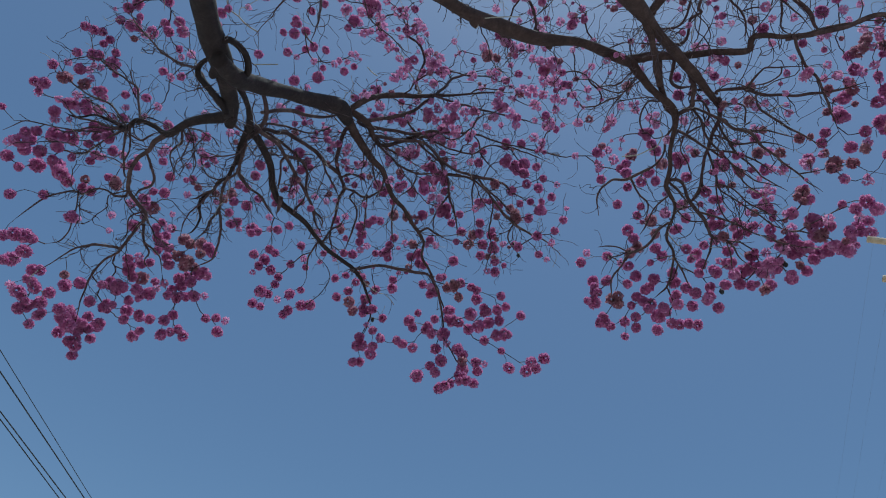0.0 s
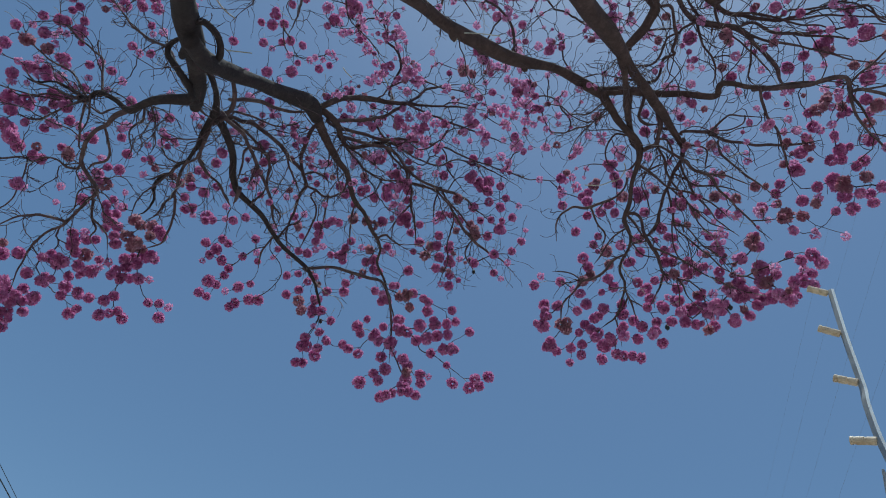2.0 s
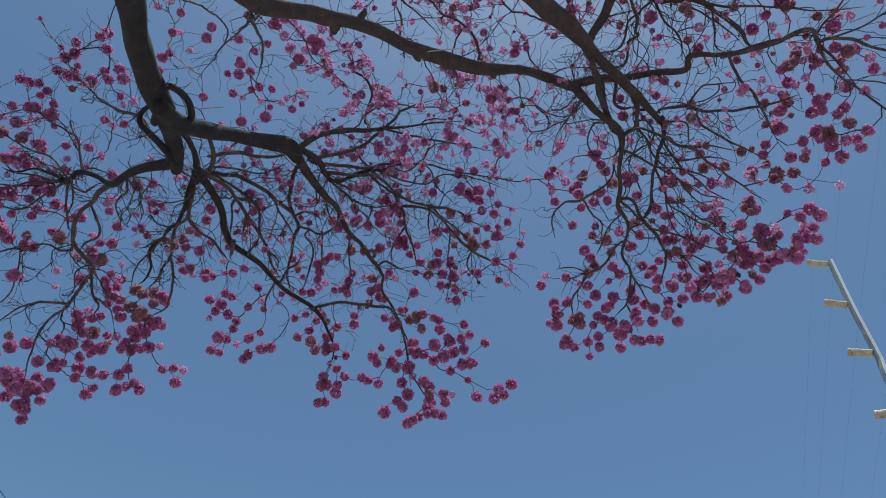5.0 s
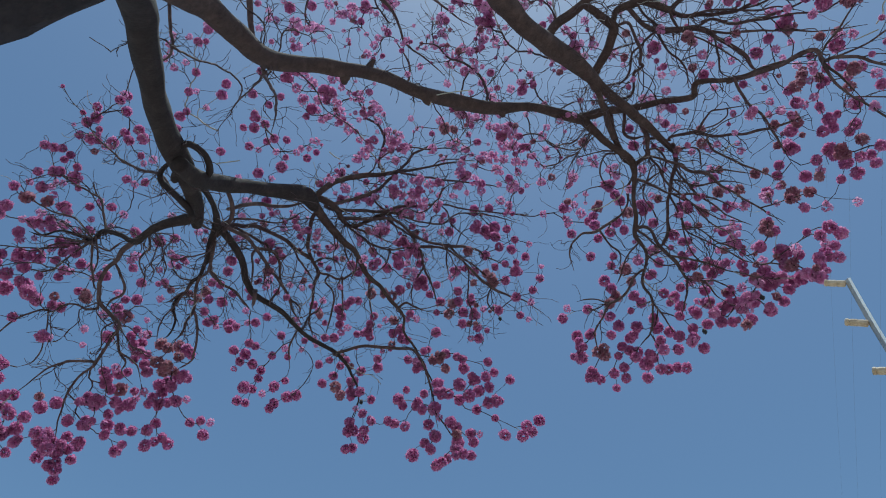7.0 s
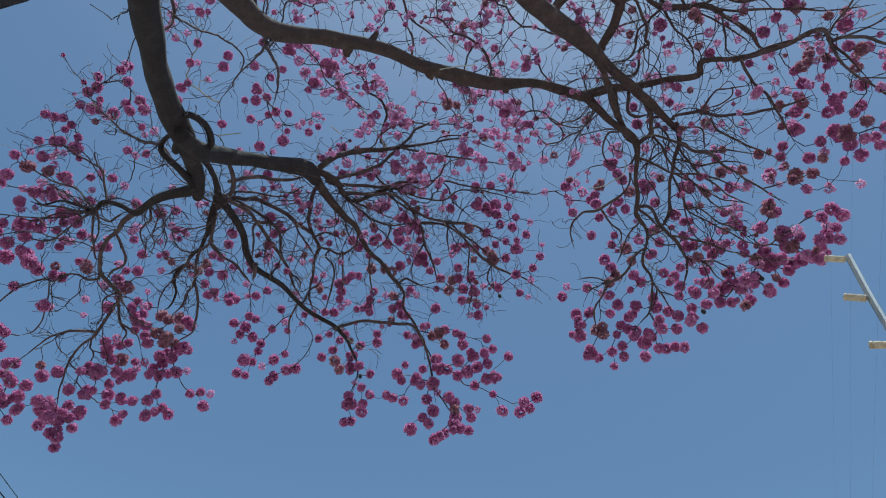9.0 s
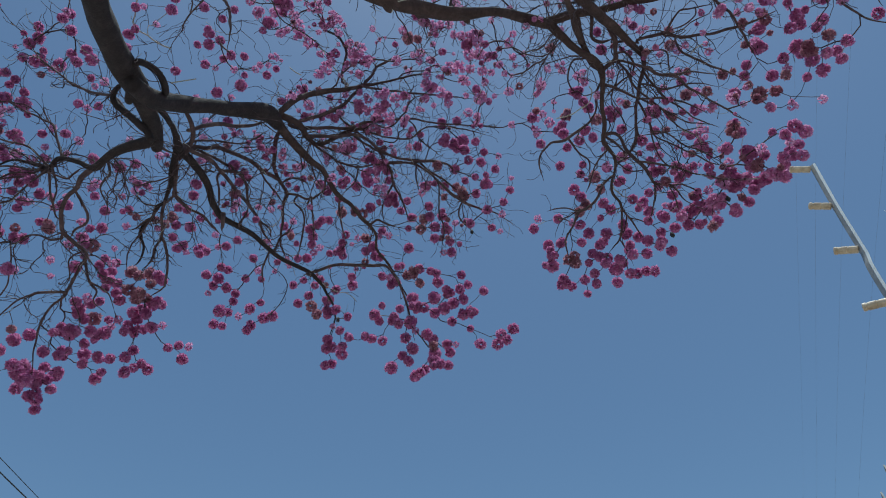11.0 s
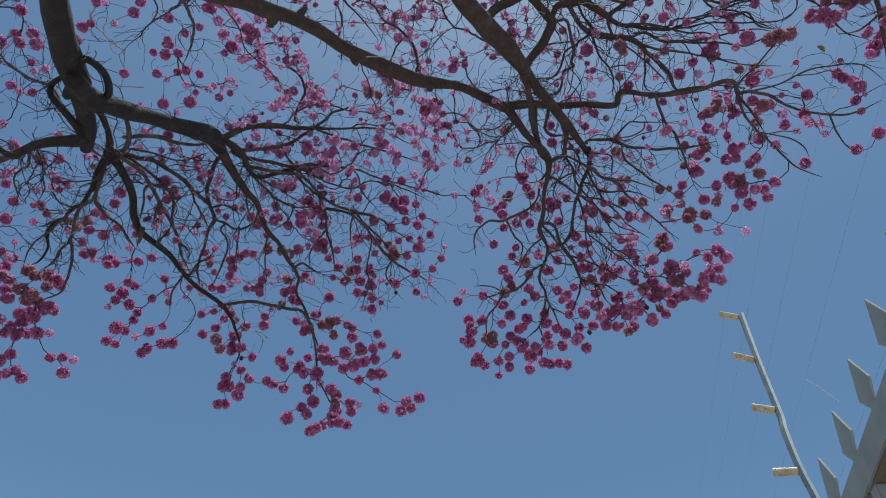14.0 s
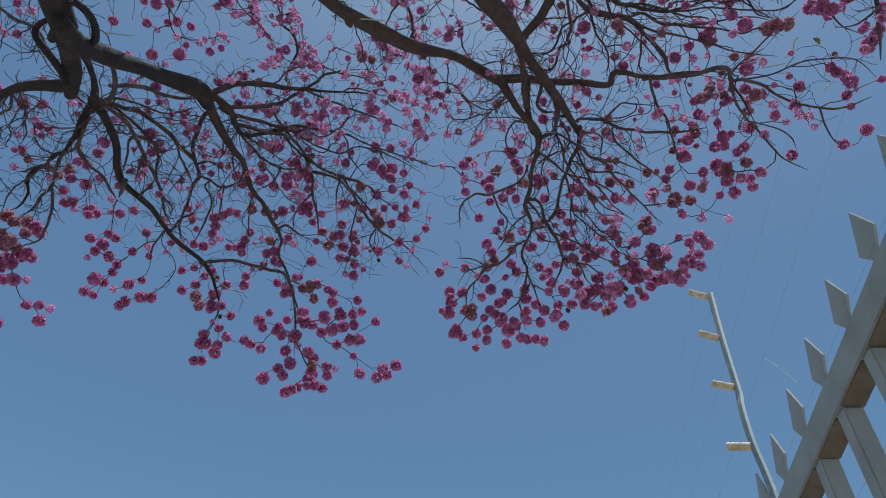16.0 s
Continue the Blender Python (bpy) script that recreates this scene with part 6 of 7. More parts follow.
heads([(3.83, 2.41, 6.87, 0.051), (2.46, 4.20, 6.75, 0.038), (2.38, 4.60, 6.86, 0.040), (2.73, 4.47, 6.66, 0.039), (-2.22, 6.18, 6.47, 0.054), (-2.18, 6.35, 6.58, 0.052), (-1.95, 6.13, 6.55, 0.043), (-1.63, 6.04, 6.46, 0.064), (-1.53, 6.00, 6.46, 0.060), (-1.79, 6.15, 6.44, 0.057), (-1.82, 6.14, 6.36, 0.053), (-1.29, 6.08, 6.72, 0.055), (-0.94, 6.20, 6.89, 0.047), (-0.98, 6.25, 6.88, 0.047), (-0.99, 6.16, 6.85, 0.047), (-0.96, 6.24, 6.69, 0.051), (-0.98, 6.24, 6.76, 0.051), (-0.91, 6.23, 6.74, 0.051), (-0.84, 6.07, 6.63, 0.055), (-0.69, 6.00, 6.47, 0.047), (-0.87, 6.18, 6.47, 0.036), (-0.78, 6.15, 6.39, 0.050), (-0.90, 6.14, 6.25, 0.057), (-0.91, 6.19, 6.16, 0.060)])
heads([(-0.85, 6.19, 6.18, 0.060), (-0.65, 5.97, 6.16, 0.055), (-0.72, 6.04, 6.08, 0.055), (-0.76, 6.38, 6.23, 0.065), (-0.91, 6.24, 5.97, 0.052), (-0.84, 6.28, 6.02, 0.053), (-0.47, 5.94, 6.15, 0.052), (-0.41, 6.15, 6.28, 0.057), (-0.29, 6.19, 6.28, 0.054), (-0.38, 5.90, 6.42, 0.064), (-0.33, 5.99, 6.41, 0.050), (-0.30, 5.83, 6.50, 0.043), (-0.11, 6.12, 6.70, 0.052), (-0.17, 6.03, 6.50, 0.062), (-0.11, 5.87, 6.28, 0.053), (-0.19, 6.07, 6.48, 0.051), (0.02, 6.02, 6.42, 0.072), (0.08, 6.03, 6.31, 0.043), (-0.16, 5.92, 6.94, 0.052), (-0.22, 5.96, 6.93, 0.052), (-0.21, 5.91, 6.97, 0.052), (0.09, 6.03, 6.62, 0.050), (0.04, 5.96, 6.61, 0.050), (0.10, 5.98, 6.64, 0.050)])
heads([(0.17, 6.02, 6.64, 0.063), (0.04, 6.02, 6.79, 0.064), (0.30, 6.10, 6.63, 0.063), (0.33, 5.86, 6.90, 0.064), (0.28, 5.73, 6.54, 0.071), (0.43, 5.82, 6.68, 0.050), (0.42, 5.74, 6.68, 0.050), (0.47, 5.78, 6.67, 0.050), (0.40, 5.88, 6.52, 0.072), (0.51, 5.93, 6.64, 0.066), (0.63, 5.95, 6.72, 0.063), (0.59, 5.91, 6.84, 0.064), (0.69, 5.95, 6.95, 0.053), (0.60, 5.77, 6.94, 0.052), (0.50, 6.11, 6.52, 0.055), (0.62, 5.97, 6.51, 0.066), (0.70, 5.88, 6.44, 0.047), (0.69, 5.89, 6.51, 0.047), (0.74, 5.89, 6.49, 0.047), (0.31, 5.73, 6.92, 0.052), (0.83, 5.66, 6.60, 0.054), (0.71, 6.10, 6.41, 0.044), (0.82, 6.15, 6.23, 0.061), (1.05, 6.34, 6.38, 0.067)])
heads([(1.14, 6.24, 6.37, 0.067), (1.06, 6.13, 6.36, 0.062), (1.21, 6.14, 6.45, 0.063), (-0.18, 6.25, 5.96, 0.070), (-0.03, 6.10, 6.26, 0.061), (0.05, 6.07, 6.09, 0.070), (-0.06, 6.09, 6.01, 0.056), (0.01, 6.05, 5.91, 0.058), (0.21, 5.99, 6.23, 0.064), (0.28, 6.09, 6.24, 0.061), (0.30, 6.14, 6.08, 0.071), (0.31, 6.04, 5.92, 0.049), (0.28, 6.01, 5.83, 0.049), (0.26, 6.02, 5.91, 0.049), (0.35, 6.02, 5.86, 0.058), (0.20, 6.27, 5.96, 0.049), (0.44, 6.11, 6.19, 0.061), (0.48, 6.27, 6.20, 0.062), (0.45, 6.23, 5.99, 0.056), (0.09, 6.27, 5.87, 0.063), (0.14, 6.19, 5.86, 0.055), (0.53, 6.02, 6.12, 0.035), (1.51, 5.12, 6.64, 0.047), (1.50, 5.08, 6.68, 0.047)])
heads([(1.53, 5.07, 6.60, 0.047), (1.53, 5.20, 6.57, 0.070), (1.41, 5.04, 6.42, 0.040), (1.61, 5.27, 6.36, 0.053), (1.64, 5.26, 6.44, 0.053), (1.67, 5.27, 6.38, 0.053), (1.76, 5.40, 6.46, 0.053), (1.89, 5.31, 6.48, 0.056), (1.91, 5.04, 6.32, 0.050), (1.94, 5.13, 6.26, 0.054), (1.94, 5.47, 6.42, 0.046), (1.92, 5.16, 6.59, 0.045), (1.79, 4.88, 6.61, 0.048), (2.02, 4.96, 6.39, 0.050), (2.01, 5.06, 6.58, 0.052), (2.08, 5.01, 6.77, 0.053), (2.17, 5.09, 6.44, 0.072), (2.20, 5.22, 6.37, 0.058), (2.15, 4.89, 6.38, 0.057), (2.31, 5.09, 6.38, 0.054), (2.34, 5.04, 6.68, 0.052), (2.24, 4.76, 6.46, 0.052), (2.40, 5.11, 6.40, 0.059), (2.45, 5.02, 6.35, 0.053)])
heads([(2.51, 4.95, 6.29, 0.052), (2.61, 4.68, 6.31, 0.054), (2.46, 4.58, 6.29, 0.056), (2.37, 4.62, 6.39, 0.057), (2.55, 4.65, 6.54, 0.052), (2.38, 4.81, 6.64, 0.053), (2.70, 4.62, 6.59, 0.052), (2.90, 4.51, 6.53, 0.052), (3.05, 4.43, 6.50, 0.057), (3.11, 4.19, 6.37, 0.055), (2.77, 4.48, 6.49, 0.057), (2.27, 4.83, 6.71, 0.060), (-4.01, 3.51, 7.34, 0.047), (-3.94, 3.61, 7.01, 0.046), (-3.89, 3.70, 7.16, 0.055), (-4.12, 3.69, 6.86, 0.050), (-4.11, 3.78, 7.07, 0.036), (-3.94, 3.77, 6.98, 0.054), (-3.94, 3.94, 7.10, 0.043), (-4.03, 3.94, 7.24, 0.037), (-4.24, 3.81, 6.70, 0.046), (-4.11, 3.78, 6.66, 0.057), (-4.35, 4.03, 6.83, 0.038), (-3.93, 4.11, 7.14, 0.049)])
heads([(-4.07, 4.11, 7.01, 0.044), (-4.13, 4.05, 6.81, 0.038), (-4.05, 4.10, 6.84, 0.060), (-3.99, 4.08, 6.82, 0.043), (-4.02, 4.01, 6.56, 0.053), (-4.04, 4.10, 6.56, 0.039), (-3.93, 4.13, 6.89, 0.060), (-3.83, 4.09, 6.77, 0.052), (-3.91, 4.26, 7.03, 0.045), (-3.83, 4.01, 6.65, 0.042), (-3.95, 4.13, 6.63, 0.030), (-4.51, 4.03, 6.51, 0.034), (-4.18, 4.11, 6.30, 0.050), (-4.08, 4.09, 6.32, 0.049), (-4.15, 4.12, 6.17, 0.067), (-4.24, 4.14, 6.20, 0.049), (-4.44, 4.31, 6.35, 0.042), (-4.22, 4.25, 6.37, 0.058), (-4.25, 4.32, 6.29, 0.058), (-4.06, 4.27, 6.25, 0.062), (-4.11, 4.29, 6.50, 0.047), (-4.04, 4.22, 6.49, 0.065), (-3.91, 4.22, 6.31, 0.057), (-3.94, 4.22, 6.46, 0.046)])
heads([(-3.94, 4.29, 6.57, 0.071), (-3.96, 4.38, 6.61, 0.048), (-3.82, 4.25, 6.64, 0.043), (-3.76, 4.24, 6.72, 0.067), (-3.63, 4.19, 6.51, 0.046), (-3.66, 4.21, 6.42, 0.041), (-3.72, 4.45, 6.55, 0.048), (-3.72, 4.45, 6.45, 0.043), (-3.63, 4.39, 6.47, 0.040), (-4.34, 4.32, 6.16, 0.057), (-4.19, 4.36, 6.08, 0.045), (-4.12, 4.43, 6.23, 0.069), (-3.95, 4.35, 6.24, 0.050), (-3.97, 4.47, 6.31, 0.070), (-3.75, 4.27, 6.25, 0.041), (-4.10, 4.42, 5.77, 0.049), (-3.94, 4.55, 5.97, 0.048), (-3.85, 4.41, 6.16, 0.073), (-3.85, 4.55, 6.22, 0.062), (-3.65, 4.53, 6.14, 0.049), (-3.64, 4.63, 6.22, 0.050), (-4.12, 4.73, 5.54, 0.054), (-3.98, 4.66, 5.52, 0.063), (-3.94, 4.73, 5.58, 0.071)])
heads([(-3.91, 4.79, 5.61, 0.048), (-3.97, 4.89, 5.53, 0.065), (-4.14, 4.96, 5.44, 0.048), (-4.15, 5.04, 5.53, 0.066), (-4.09, 5.02, 5.53, 0.044), (-4.09, 5.29, 5.65, 0.056), (-4.01, 5.28, 5.65, 0.056), (-4.02, 5.23, 5.48, 0.044), (-4.21, 5.48, 5.50, 0.063), (-4.15, 5.48, 5.46, 0.051), (-4.12, 5.23, 5.37, 0.041), (-4.00, 5.37, 5.50, 0.063), (-4.07, 5.38, 5.57, 0.051), (-3.89, 5.45, 5.53, 0.056), (-3.99, 5.57, 5.48, 0.064), (-4.09, 5.49, 5.31, 0.062), (-4.05, 5.46, 5.38, 0.047), (-4.05, 5.55, 5.42, 0.047), (-4.05, 5.53, 5.37, 0.047), (-4.01, 5.66, 5.27, 0.048), (-3.87, 5.49, 5.27, 0.054), (-3.85, 5.49, 5.31, 0.045), (-3.76, 5.39, 5.61, 0.066), (-3.72, 5.50, 5.76, 0.065)])
heads([(-3.65, 4.67, 5.87, 0.061), (-3.74, 4.85, 6.02, 0.045), (-3.69, 5.45, 5.36, 0.062), (-3.70, 5.59, 5.37, 0.071), (-3.71, 5.63, 5.48, 0.064), (-3.68, 5.82, 5.50, 0.049), (-3.72, 5.83, 5.47, 0.049), (-3.75, 5.82, 5.54, 0.049), (-3.61, 5.59, 5.29, 0.070), (-3.87, 5.93, 5.42, 0.063), (-3.62, 5.77, 5.39, 0.064), (-3.57, 5.71, 5.43, 0.052), (-3.60, 5.78, 5.57, 0.053), (-3.54, 5.81, 5.45, 0.052), (-3.59, 5.99, 5.63, 0.068), (-3.53, 5.91, 5.61, 0.054), (-3.47, 5.83, 5.35, 0.049), (-3.63, 5.79, 5.25, 0.056), (-3.57, 5.82, 5.23, 0.066), (-3.58, 5.80, 5.30, 0.046), (-3.63, 5.99, 5.22, 0.054), (-3.53, 5.53, 5.58, 0.057), (-3.51, 5.85, 5.76, 0.047), (-3.56, 5.84, 5.77, 0.047)])
heads([(-3.54, 5.83, 5.82, 0.047), (-3.43, 5.63, 5.61, 0.052), (-3.39, 5.69, 5.71, 0.040), (-0.69, 2.87, 9.03, 0.024), (-0.60, 2.82, 8.83, 0.028), (-0.17, 2.54, 8.84, 0.042), (-0.18, 2.45, 8.22, 0.030), (-0.12, 2.43, 8.10, 0.029), (0.23, 2.23, 8.43, 0.054), (0.28, 2.26, 8.32, 0.043), (0.26, 2.29, 8.20, 0.053), (0.49, 1.88, 7.69, 0.042), (0.58, 1.96, 8.01, 0.044), (0.65, 1.95, 8.17, 0.031), (0.78, 2.03, 8.35, 0.038), (0.56, 2.00, 7.83, 0.035), (0.80, 1.95, 8.33, 0.036), (0.88, 1.95, 8.39, 0.038), (1.30, 1.88, 8.30, 0.048), (1.51, 1.71, 8.50, 0.047), (1.48, 1.81, 8.40, 0.038), (1.94, 1.33, 7.99, 0.042), (1.92, 1.50, 8.04, 0.049), (1.95, 1.51, 7.99, 0.035)])
heads([(1.76, 1.57, 8.32, 0.037), (2.31, 1.35, 8.08, 0.036), (3.64, 1.33, 7.46, 0.057), (3.71, 1.30, 7.49, 0.044), (3.80, 1.44, 7.72, 0.050), (3.91, 1.74, 7.36, 0.050), (3.97, 1.75, 7.32, 0.050), (4.07, 1.76, 7.31, 0.050), (4.00, 1.72, 7.12, 0.058), (4.00, 1.72, 7.25, 0.039), (4.07, 1.85, 7.14, 0.047), (4.01, 1.85, 6.92, 0.034), (4.07, 1.76, 7.09, 0.023), (4.31, 2.00, 6.94, 0.057), (4.07, 2.11, 6.74, 0.048), (4.21, 1.61, 7.10, 0.033), (3.97, 1.34, 7.42, 0.035), (4.07, 1.42, 7.34, 0.048), (4.11, 1.49, 7.37, 0.048), (4.06, 1.45, 7.38, 0.048), (4.15, 1.40, 7.47, 0.059), (4.00, 1.30, 7.28, 0.047), (3.94, 1.16, 7.34, 0.056), (3.91, 1.19, 7.21, 0.046)])
heads([(3.94, 1.46, 7.17, 0.041), (-3.37, 5.95, 5.86, 0.066), (-3.29, 5.85, 5.67, 0.054), (-3.13, 5.79, 5.71, 0.059), (-3.12, 5.94, 5.63, 0.048), (-3.20, 6.03, 5.61, 0.060), (-3.16, 6.08, 5.90, 0.056), (-2.98, 6.02, 5.88, 0.056), (-2.98, 6.14, 6.06, 0.057), (-2.99, 6.15, 5.78, 0.061), (-2.96, 6.24, 5.90, 0.051), (-2.90, 6.26, 5.97, 0.052), (-2.85, 6.34, 5.95, 0.063), (-2.64, 6.18, 6.13, 0.049), (-2.55, 6.23, 6.20, 0.052), (-2.48, 6.33, 6.26, 0.044), (-2.46, 6.22, 6.01, 0.063), (-2.69, 5.98, 6.28, 0.043), (-3.47, 5.57, 5.85, 0.046), (-3.49, 5.56, 5.91, 0.046), (-3.43, 5.56, 5.88, 0.046), (-3.48, 5.47, 5.77, 0.047), (2.22, 4.71, 6.28, 0.056), (2.44, 4.86, 6.45, 0.058)])
heads([(2.50, 4.60, 6.36, 0.056), (2.23, 5.02, 6.46, 0.053), (2.08, 5.02, 6.53, 0.054), (1.96, 5.11, 6.68, 0.055), (2.06, 5.09, 6.79, 0.055), (2.63, 4.31, 6.42, 0.055), (2.67, 4.44, 6.71, 0.058), (2.54, 4.46, 6.57, 0.057), (2.87, 4.25, 6.45, 0.055), (3.04, 4.26, 6.56, 0.056), (3.10, 3.98, 6.51, 0.055), (3.21, 3.95, 6.42, 0.054), (3.35, 3.78, 6.42, 0.053), (3.39, 3.66, 6.42, 0.047), (3.42, 3.56, 6.44, 0.052), (-2.79, 2.56, 8.00, 0.033), (-2.84, 2.66, 8.00, 0.037), (-2.96, 2.85, 8.23, 0.035), (-3.09, 2.98, 8.38, 0.034), (-3.05, 3.11, 8.46, 0.041), (-3.01, 3.14, 8.68, 0.036), (-2.89, 3.23, 8.64, 0.046), (-2.79, 2.86, 8.60, 0.047), (-2.80, 2.95, 8.85, 0.034)])
heads([(-2.68, 2.74, 8.66, 0.055), (-2.75, 2.74, 8.80, 0.031), (-2.94, 2.87, 8.75, 0.035), (-1.50, 2.20, 6.50, 0.029), (-1.97, 2.63, 8.78, 0.041), (-1.73, 2.22, 7.68, 0.029), (-1.42, 1.80, 6.34, 0.024), (-1.92, 2.64, 9.22, 0.064), (-1.70, 2.65, 9.36, 0.059), (-1.49, 2.61, 9.33, 0.060), (-1.33, 2.72, 9.35, 0.054), (-1.25, 2.68, 9.45, 0.066), (-1.20, 2.66, 9.14, 0.053), (-1.48, 2.85, 9.45, 0.044), (-1.82, 2.73, 9.02, 0.063), (-1.86, 2.79, 8.99, 0.046), (-1.81, 2.85, 9.20, 0.043), (-1.70, 2.84, 9.16, 0.050), (-1.63, 2.74, 9.04, 0.032), (-1.56, 2.85, 9.23, 0.033), (-1.84, 2.89, 8.90, 0.038), (-1.79, 2.91, 8.75, 0.042), (-1.70, 2.84, 8.61, 0.037), (-1.24, 2.92, 9.08, 0.030)])
heads([(-1.51, 2.13, 6.93, 0.023), (-1.97, 2.56, 9.19, 0.032), (-1.43, 1.65, 6.42, 0.023), (-1.67, 2.99, 9.20, 0.020), (-1.56, 1.94, 7.11, 0.023), (-1.13, 2.79, 9.35, 0.042), (-1.09, 2.63, 9.47, 0.048), (-1.05, 2.67, 9.44, 0.048), (-1.11, 2.69, 9.47, 0.048), (-0.97, 2.74, 9.50, 0.031), (-0.82, 2.57, 9.34, 0.065), (-0.75, 2.50, 9.20, 0.063), (-0.79, 2.63, 9.40, 0.043), (-0.93, 2.96, 9.32, 0.042), (-0.82, 2.91, 9.37, 0.046), (-0.87, 2.86, 9.37, 0.037), (-1.04, 2.85, 9.12, 0.030), (-0.06, 2.23, 8.55, 0.034), (-0.00, 2.27, 8.67, 0.035), (-0.08, 2.30, 8.52, 0.035), (-0.18, 2.43, 8.63, 0.049), (-0.13, 2.42, 8.52, 0.039), (0.18, 2.11, 8.20, 0.049), (0.24, 2.09, 8.05, 0.045)])
heads([(0.30, 2.22, 8.22, 0.040), (-0.16, 2.49, 8.38, 0.029), (-0.07, 2.64, 7.93, 0.033), (-0.31, 2.56, 8.10, 0.024), (0.22, 2.56, 8.16, 0.032), (0.59, 1.98, 7.77, 0.034), (-0.54, 3.17, 8.83, 0.036), (-3.89, 4.08, 6.87, 0.048), (-4.30, 3.93, 6.83, 0.047), (-4.27, 3.95, 6.75, 0.037), (-3.77, 3.76, 7.06, 0.032), (-3.93, 3.84, 7.19, 0.033), (-3.84, 3.40, 7.85, 0.030), (-3.41, 3.22, 7.97, 0.040), (-3.91, 3.07, 7.76, 0.021), (-3.68, 3.86, 7.13, 0.033), (-3.67, 3.57, 7.72, 0.030), (-3.34, 3.98, 7.86, 0.036), (3.52, 1.09, 7.75, 0.065), (3.48, 1.04, 7.57, 0.063), (3.52, 1.11, 7.60, 0.069), (3.73, 1.10, 7.75, 0.047), (3.74, 1.14, 7.73, 0.047), (3.71, 1.16, 7.76, 0.047)])
heads([(3.63, 1.04, 7.52, 0.068), (3.78, 1.00, 7.74, 0.070), (3.61, 0.96, 7.56, 0.058), (3.67, 1.15, 7.55, 0.074), (3.58, 1.17, 7.45, 0.058), (3.70, 1.13, 7.46, 0.068), (3.68, 1.19, 7.46, 0.063), (3.58, 1.26, 7.61, 0.050), (3.59, 0.79, 7.46, 0.070), (3.79, 0.87, 7.61, 0.067), (3.73, 0.92, 7.41, 0.061), (3.57, 0.79, 7.52, 0.056), (3.84, 1.01, 7.55, 0.049), (2.72, 1.51, 8.07, 0.059), (3.82, 1.32, 7.20, 0.043), (0.75, 2.03, 8.31, 0.047)])
heads([(-0.07, 3.42, 8.07, 0.064), (0.03, 3.52, 8.25, 0.050), (1.41, 3.44, 8.01, 0.054), (2.99, 1.47, 8.00, 0.046), (3.07, 1.45, 7.93, 0.045), (2.99, 2.04, 7.79, 0.047), (3.39, 1.73, 7.74, 0.068), (3.32, 1.61, 7.51, 0.066), (3.52, 1.63, 7.73, 0.070), (2.50, 2.07, 7.69, 0.037), (2.07, 2.12, 7.67, 0.051), (2.17, 2.22, 7.81, 0.040), (3.39, 2.01, 7.72, 0.047), (3.22, 2.42, 7.69, 0.053), (3.23, 2.54, 7.74, 0.062), (3.18, 2.44, 7.58, 0.048), (3.46, 2.19, 7.35, 0.064), (3.17, 2.72, 7.45, 0.048), (2.95, 2.75, 7.30, 0.048), (3.59, 2.42, 7.51, 0.048), (2.49, 3.16, 7.63, 0.056), (3.11, 2.68, 7.24, 0.052), (3.25, 1.37, 7.79, 0.055), (-3.40, 4.54, 6.28, 0.056)], True)
heads([(-3.50, 4.63, 6.44, 0.043), (-3.18, 4.94, 6.46, 0.069), (-3.05, 5.59, 6.70, 0.070), (-2.92, 5.53, 6.60, 0.059), (-2.98, 5.56, 6.42, 0.068), (-2.85, 5.54, 6.36, 0.070), (-2.93, 5.68, 6.40, 0.066), (-2.88, 5.66, 6.75, 0.068), (-2.77, 5.54, 6.50, 0.053), (-2.87, 5.77, 6.49, 0.059), (-3.31, 5.73, 6.16, 0.072), (-1.90, 4.84, 7.19, 0.054), (-2.67, 5.26, 7.24, 0.061), (-2.64, 5.10, 6.96, 0.053), (1.19, 4.07, 8.29, 0.044), (1.77, 4.37, 8.16, 0.046), (1.74, 4.39, 8.20, 0.046), (1.79, 4.36, 8.25, 0.046), (1.98, 4.11, 7.73, 0.067), (2.06, 4.74, 7.53, 0.070), (2.04, 4.63, 7.19, 0.055), (1.98, 5.00, 7.39, 0.049), (2.01, 5.03, 7.36, 0.049), (1.96, 5.04, 7.35, 0.049)], True)
heads([(1.87, 4.95, 7.17, 0.057), (0.64, 5.34, 7.85, 0.062), (0.55, 5.37, 8.04, 0.057), (0.60, 5.30, 7.88, 0.062), (-0.57, 5.40, 7.54, 0.065), (-0.67, 5.41, 7.59, 0.060), (-0.83, 5.45, 7.62, 0.066), (0.12, 5.60, 7.52, 0.061), (0.15, 5.40, 7.48, 0.060), (-0.54, 5.69, 7.43, 0.060), (-0.03, 5.84, 6.98, 0.059), (0.07, 5.66, 6.89, 0.046), (0.05, 5.70, 6.86, 0.046), (0.03, 5.66, 6.89, 0.046), (0.30, 5.03, 8.04, 0.067), (2.48, 4.10, 6.69, 0.050), (2.63, 3.46, 7.23, 0.055), (2.78, 3.36, 7.14, 0.050), (2.85, 3.16, 7.11, 0.048), (3.22, 3.35, 7.26, 0.043), (3.20, 3.28, 6.99, 0.073), (3.09, 3.22, 6.80, 0.047), (3.30, 3.01, 6.88, 0.047), (3.21, 3.11, 6.77, 0.053)], True)
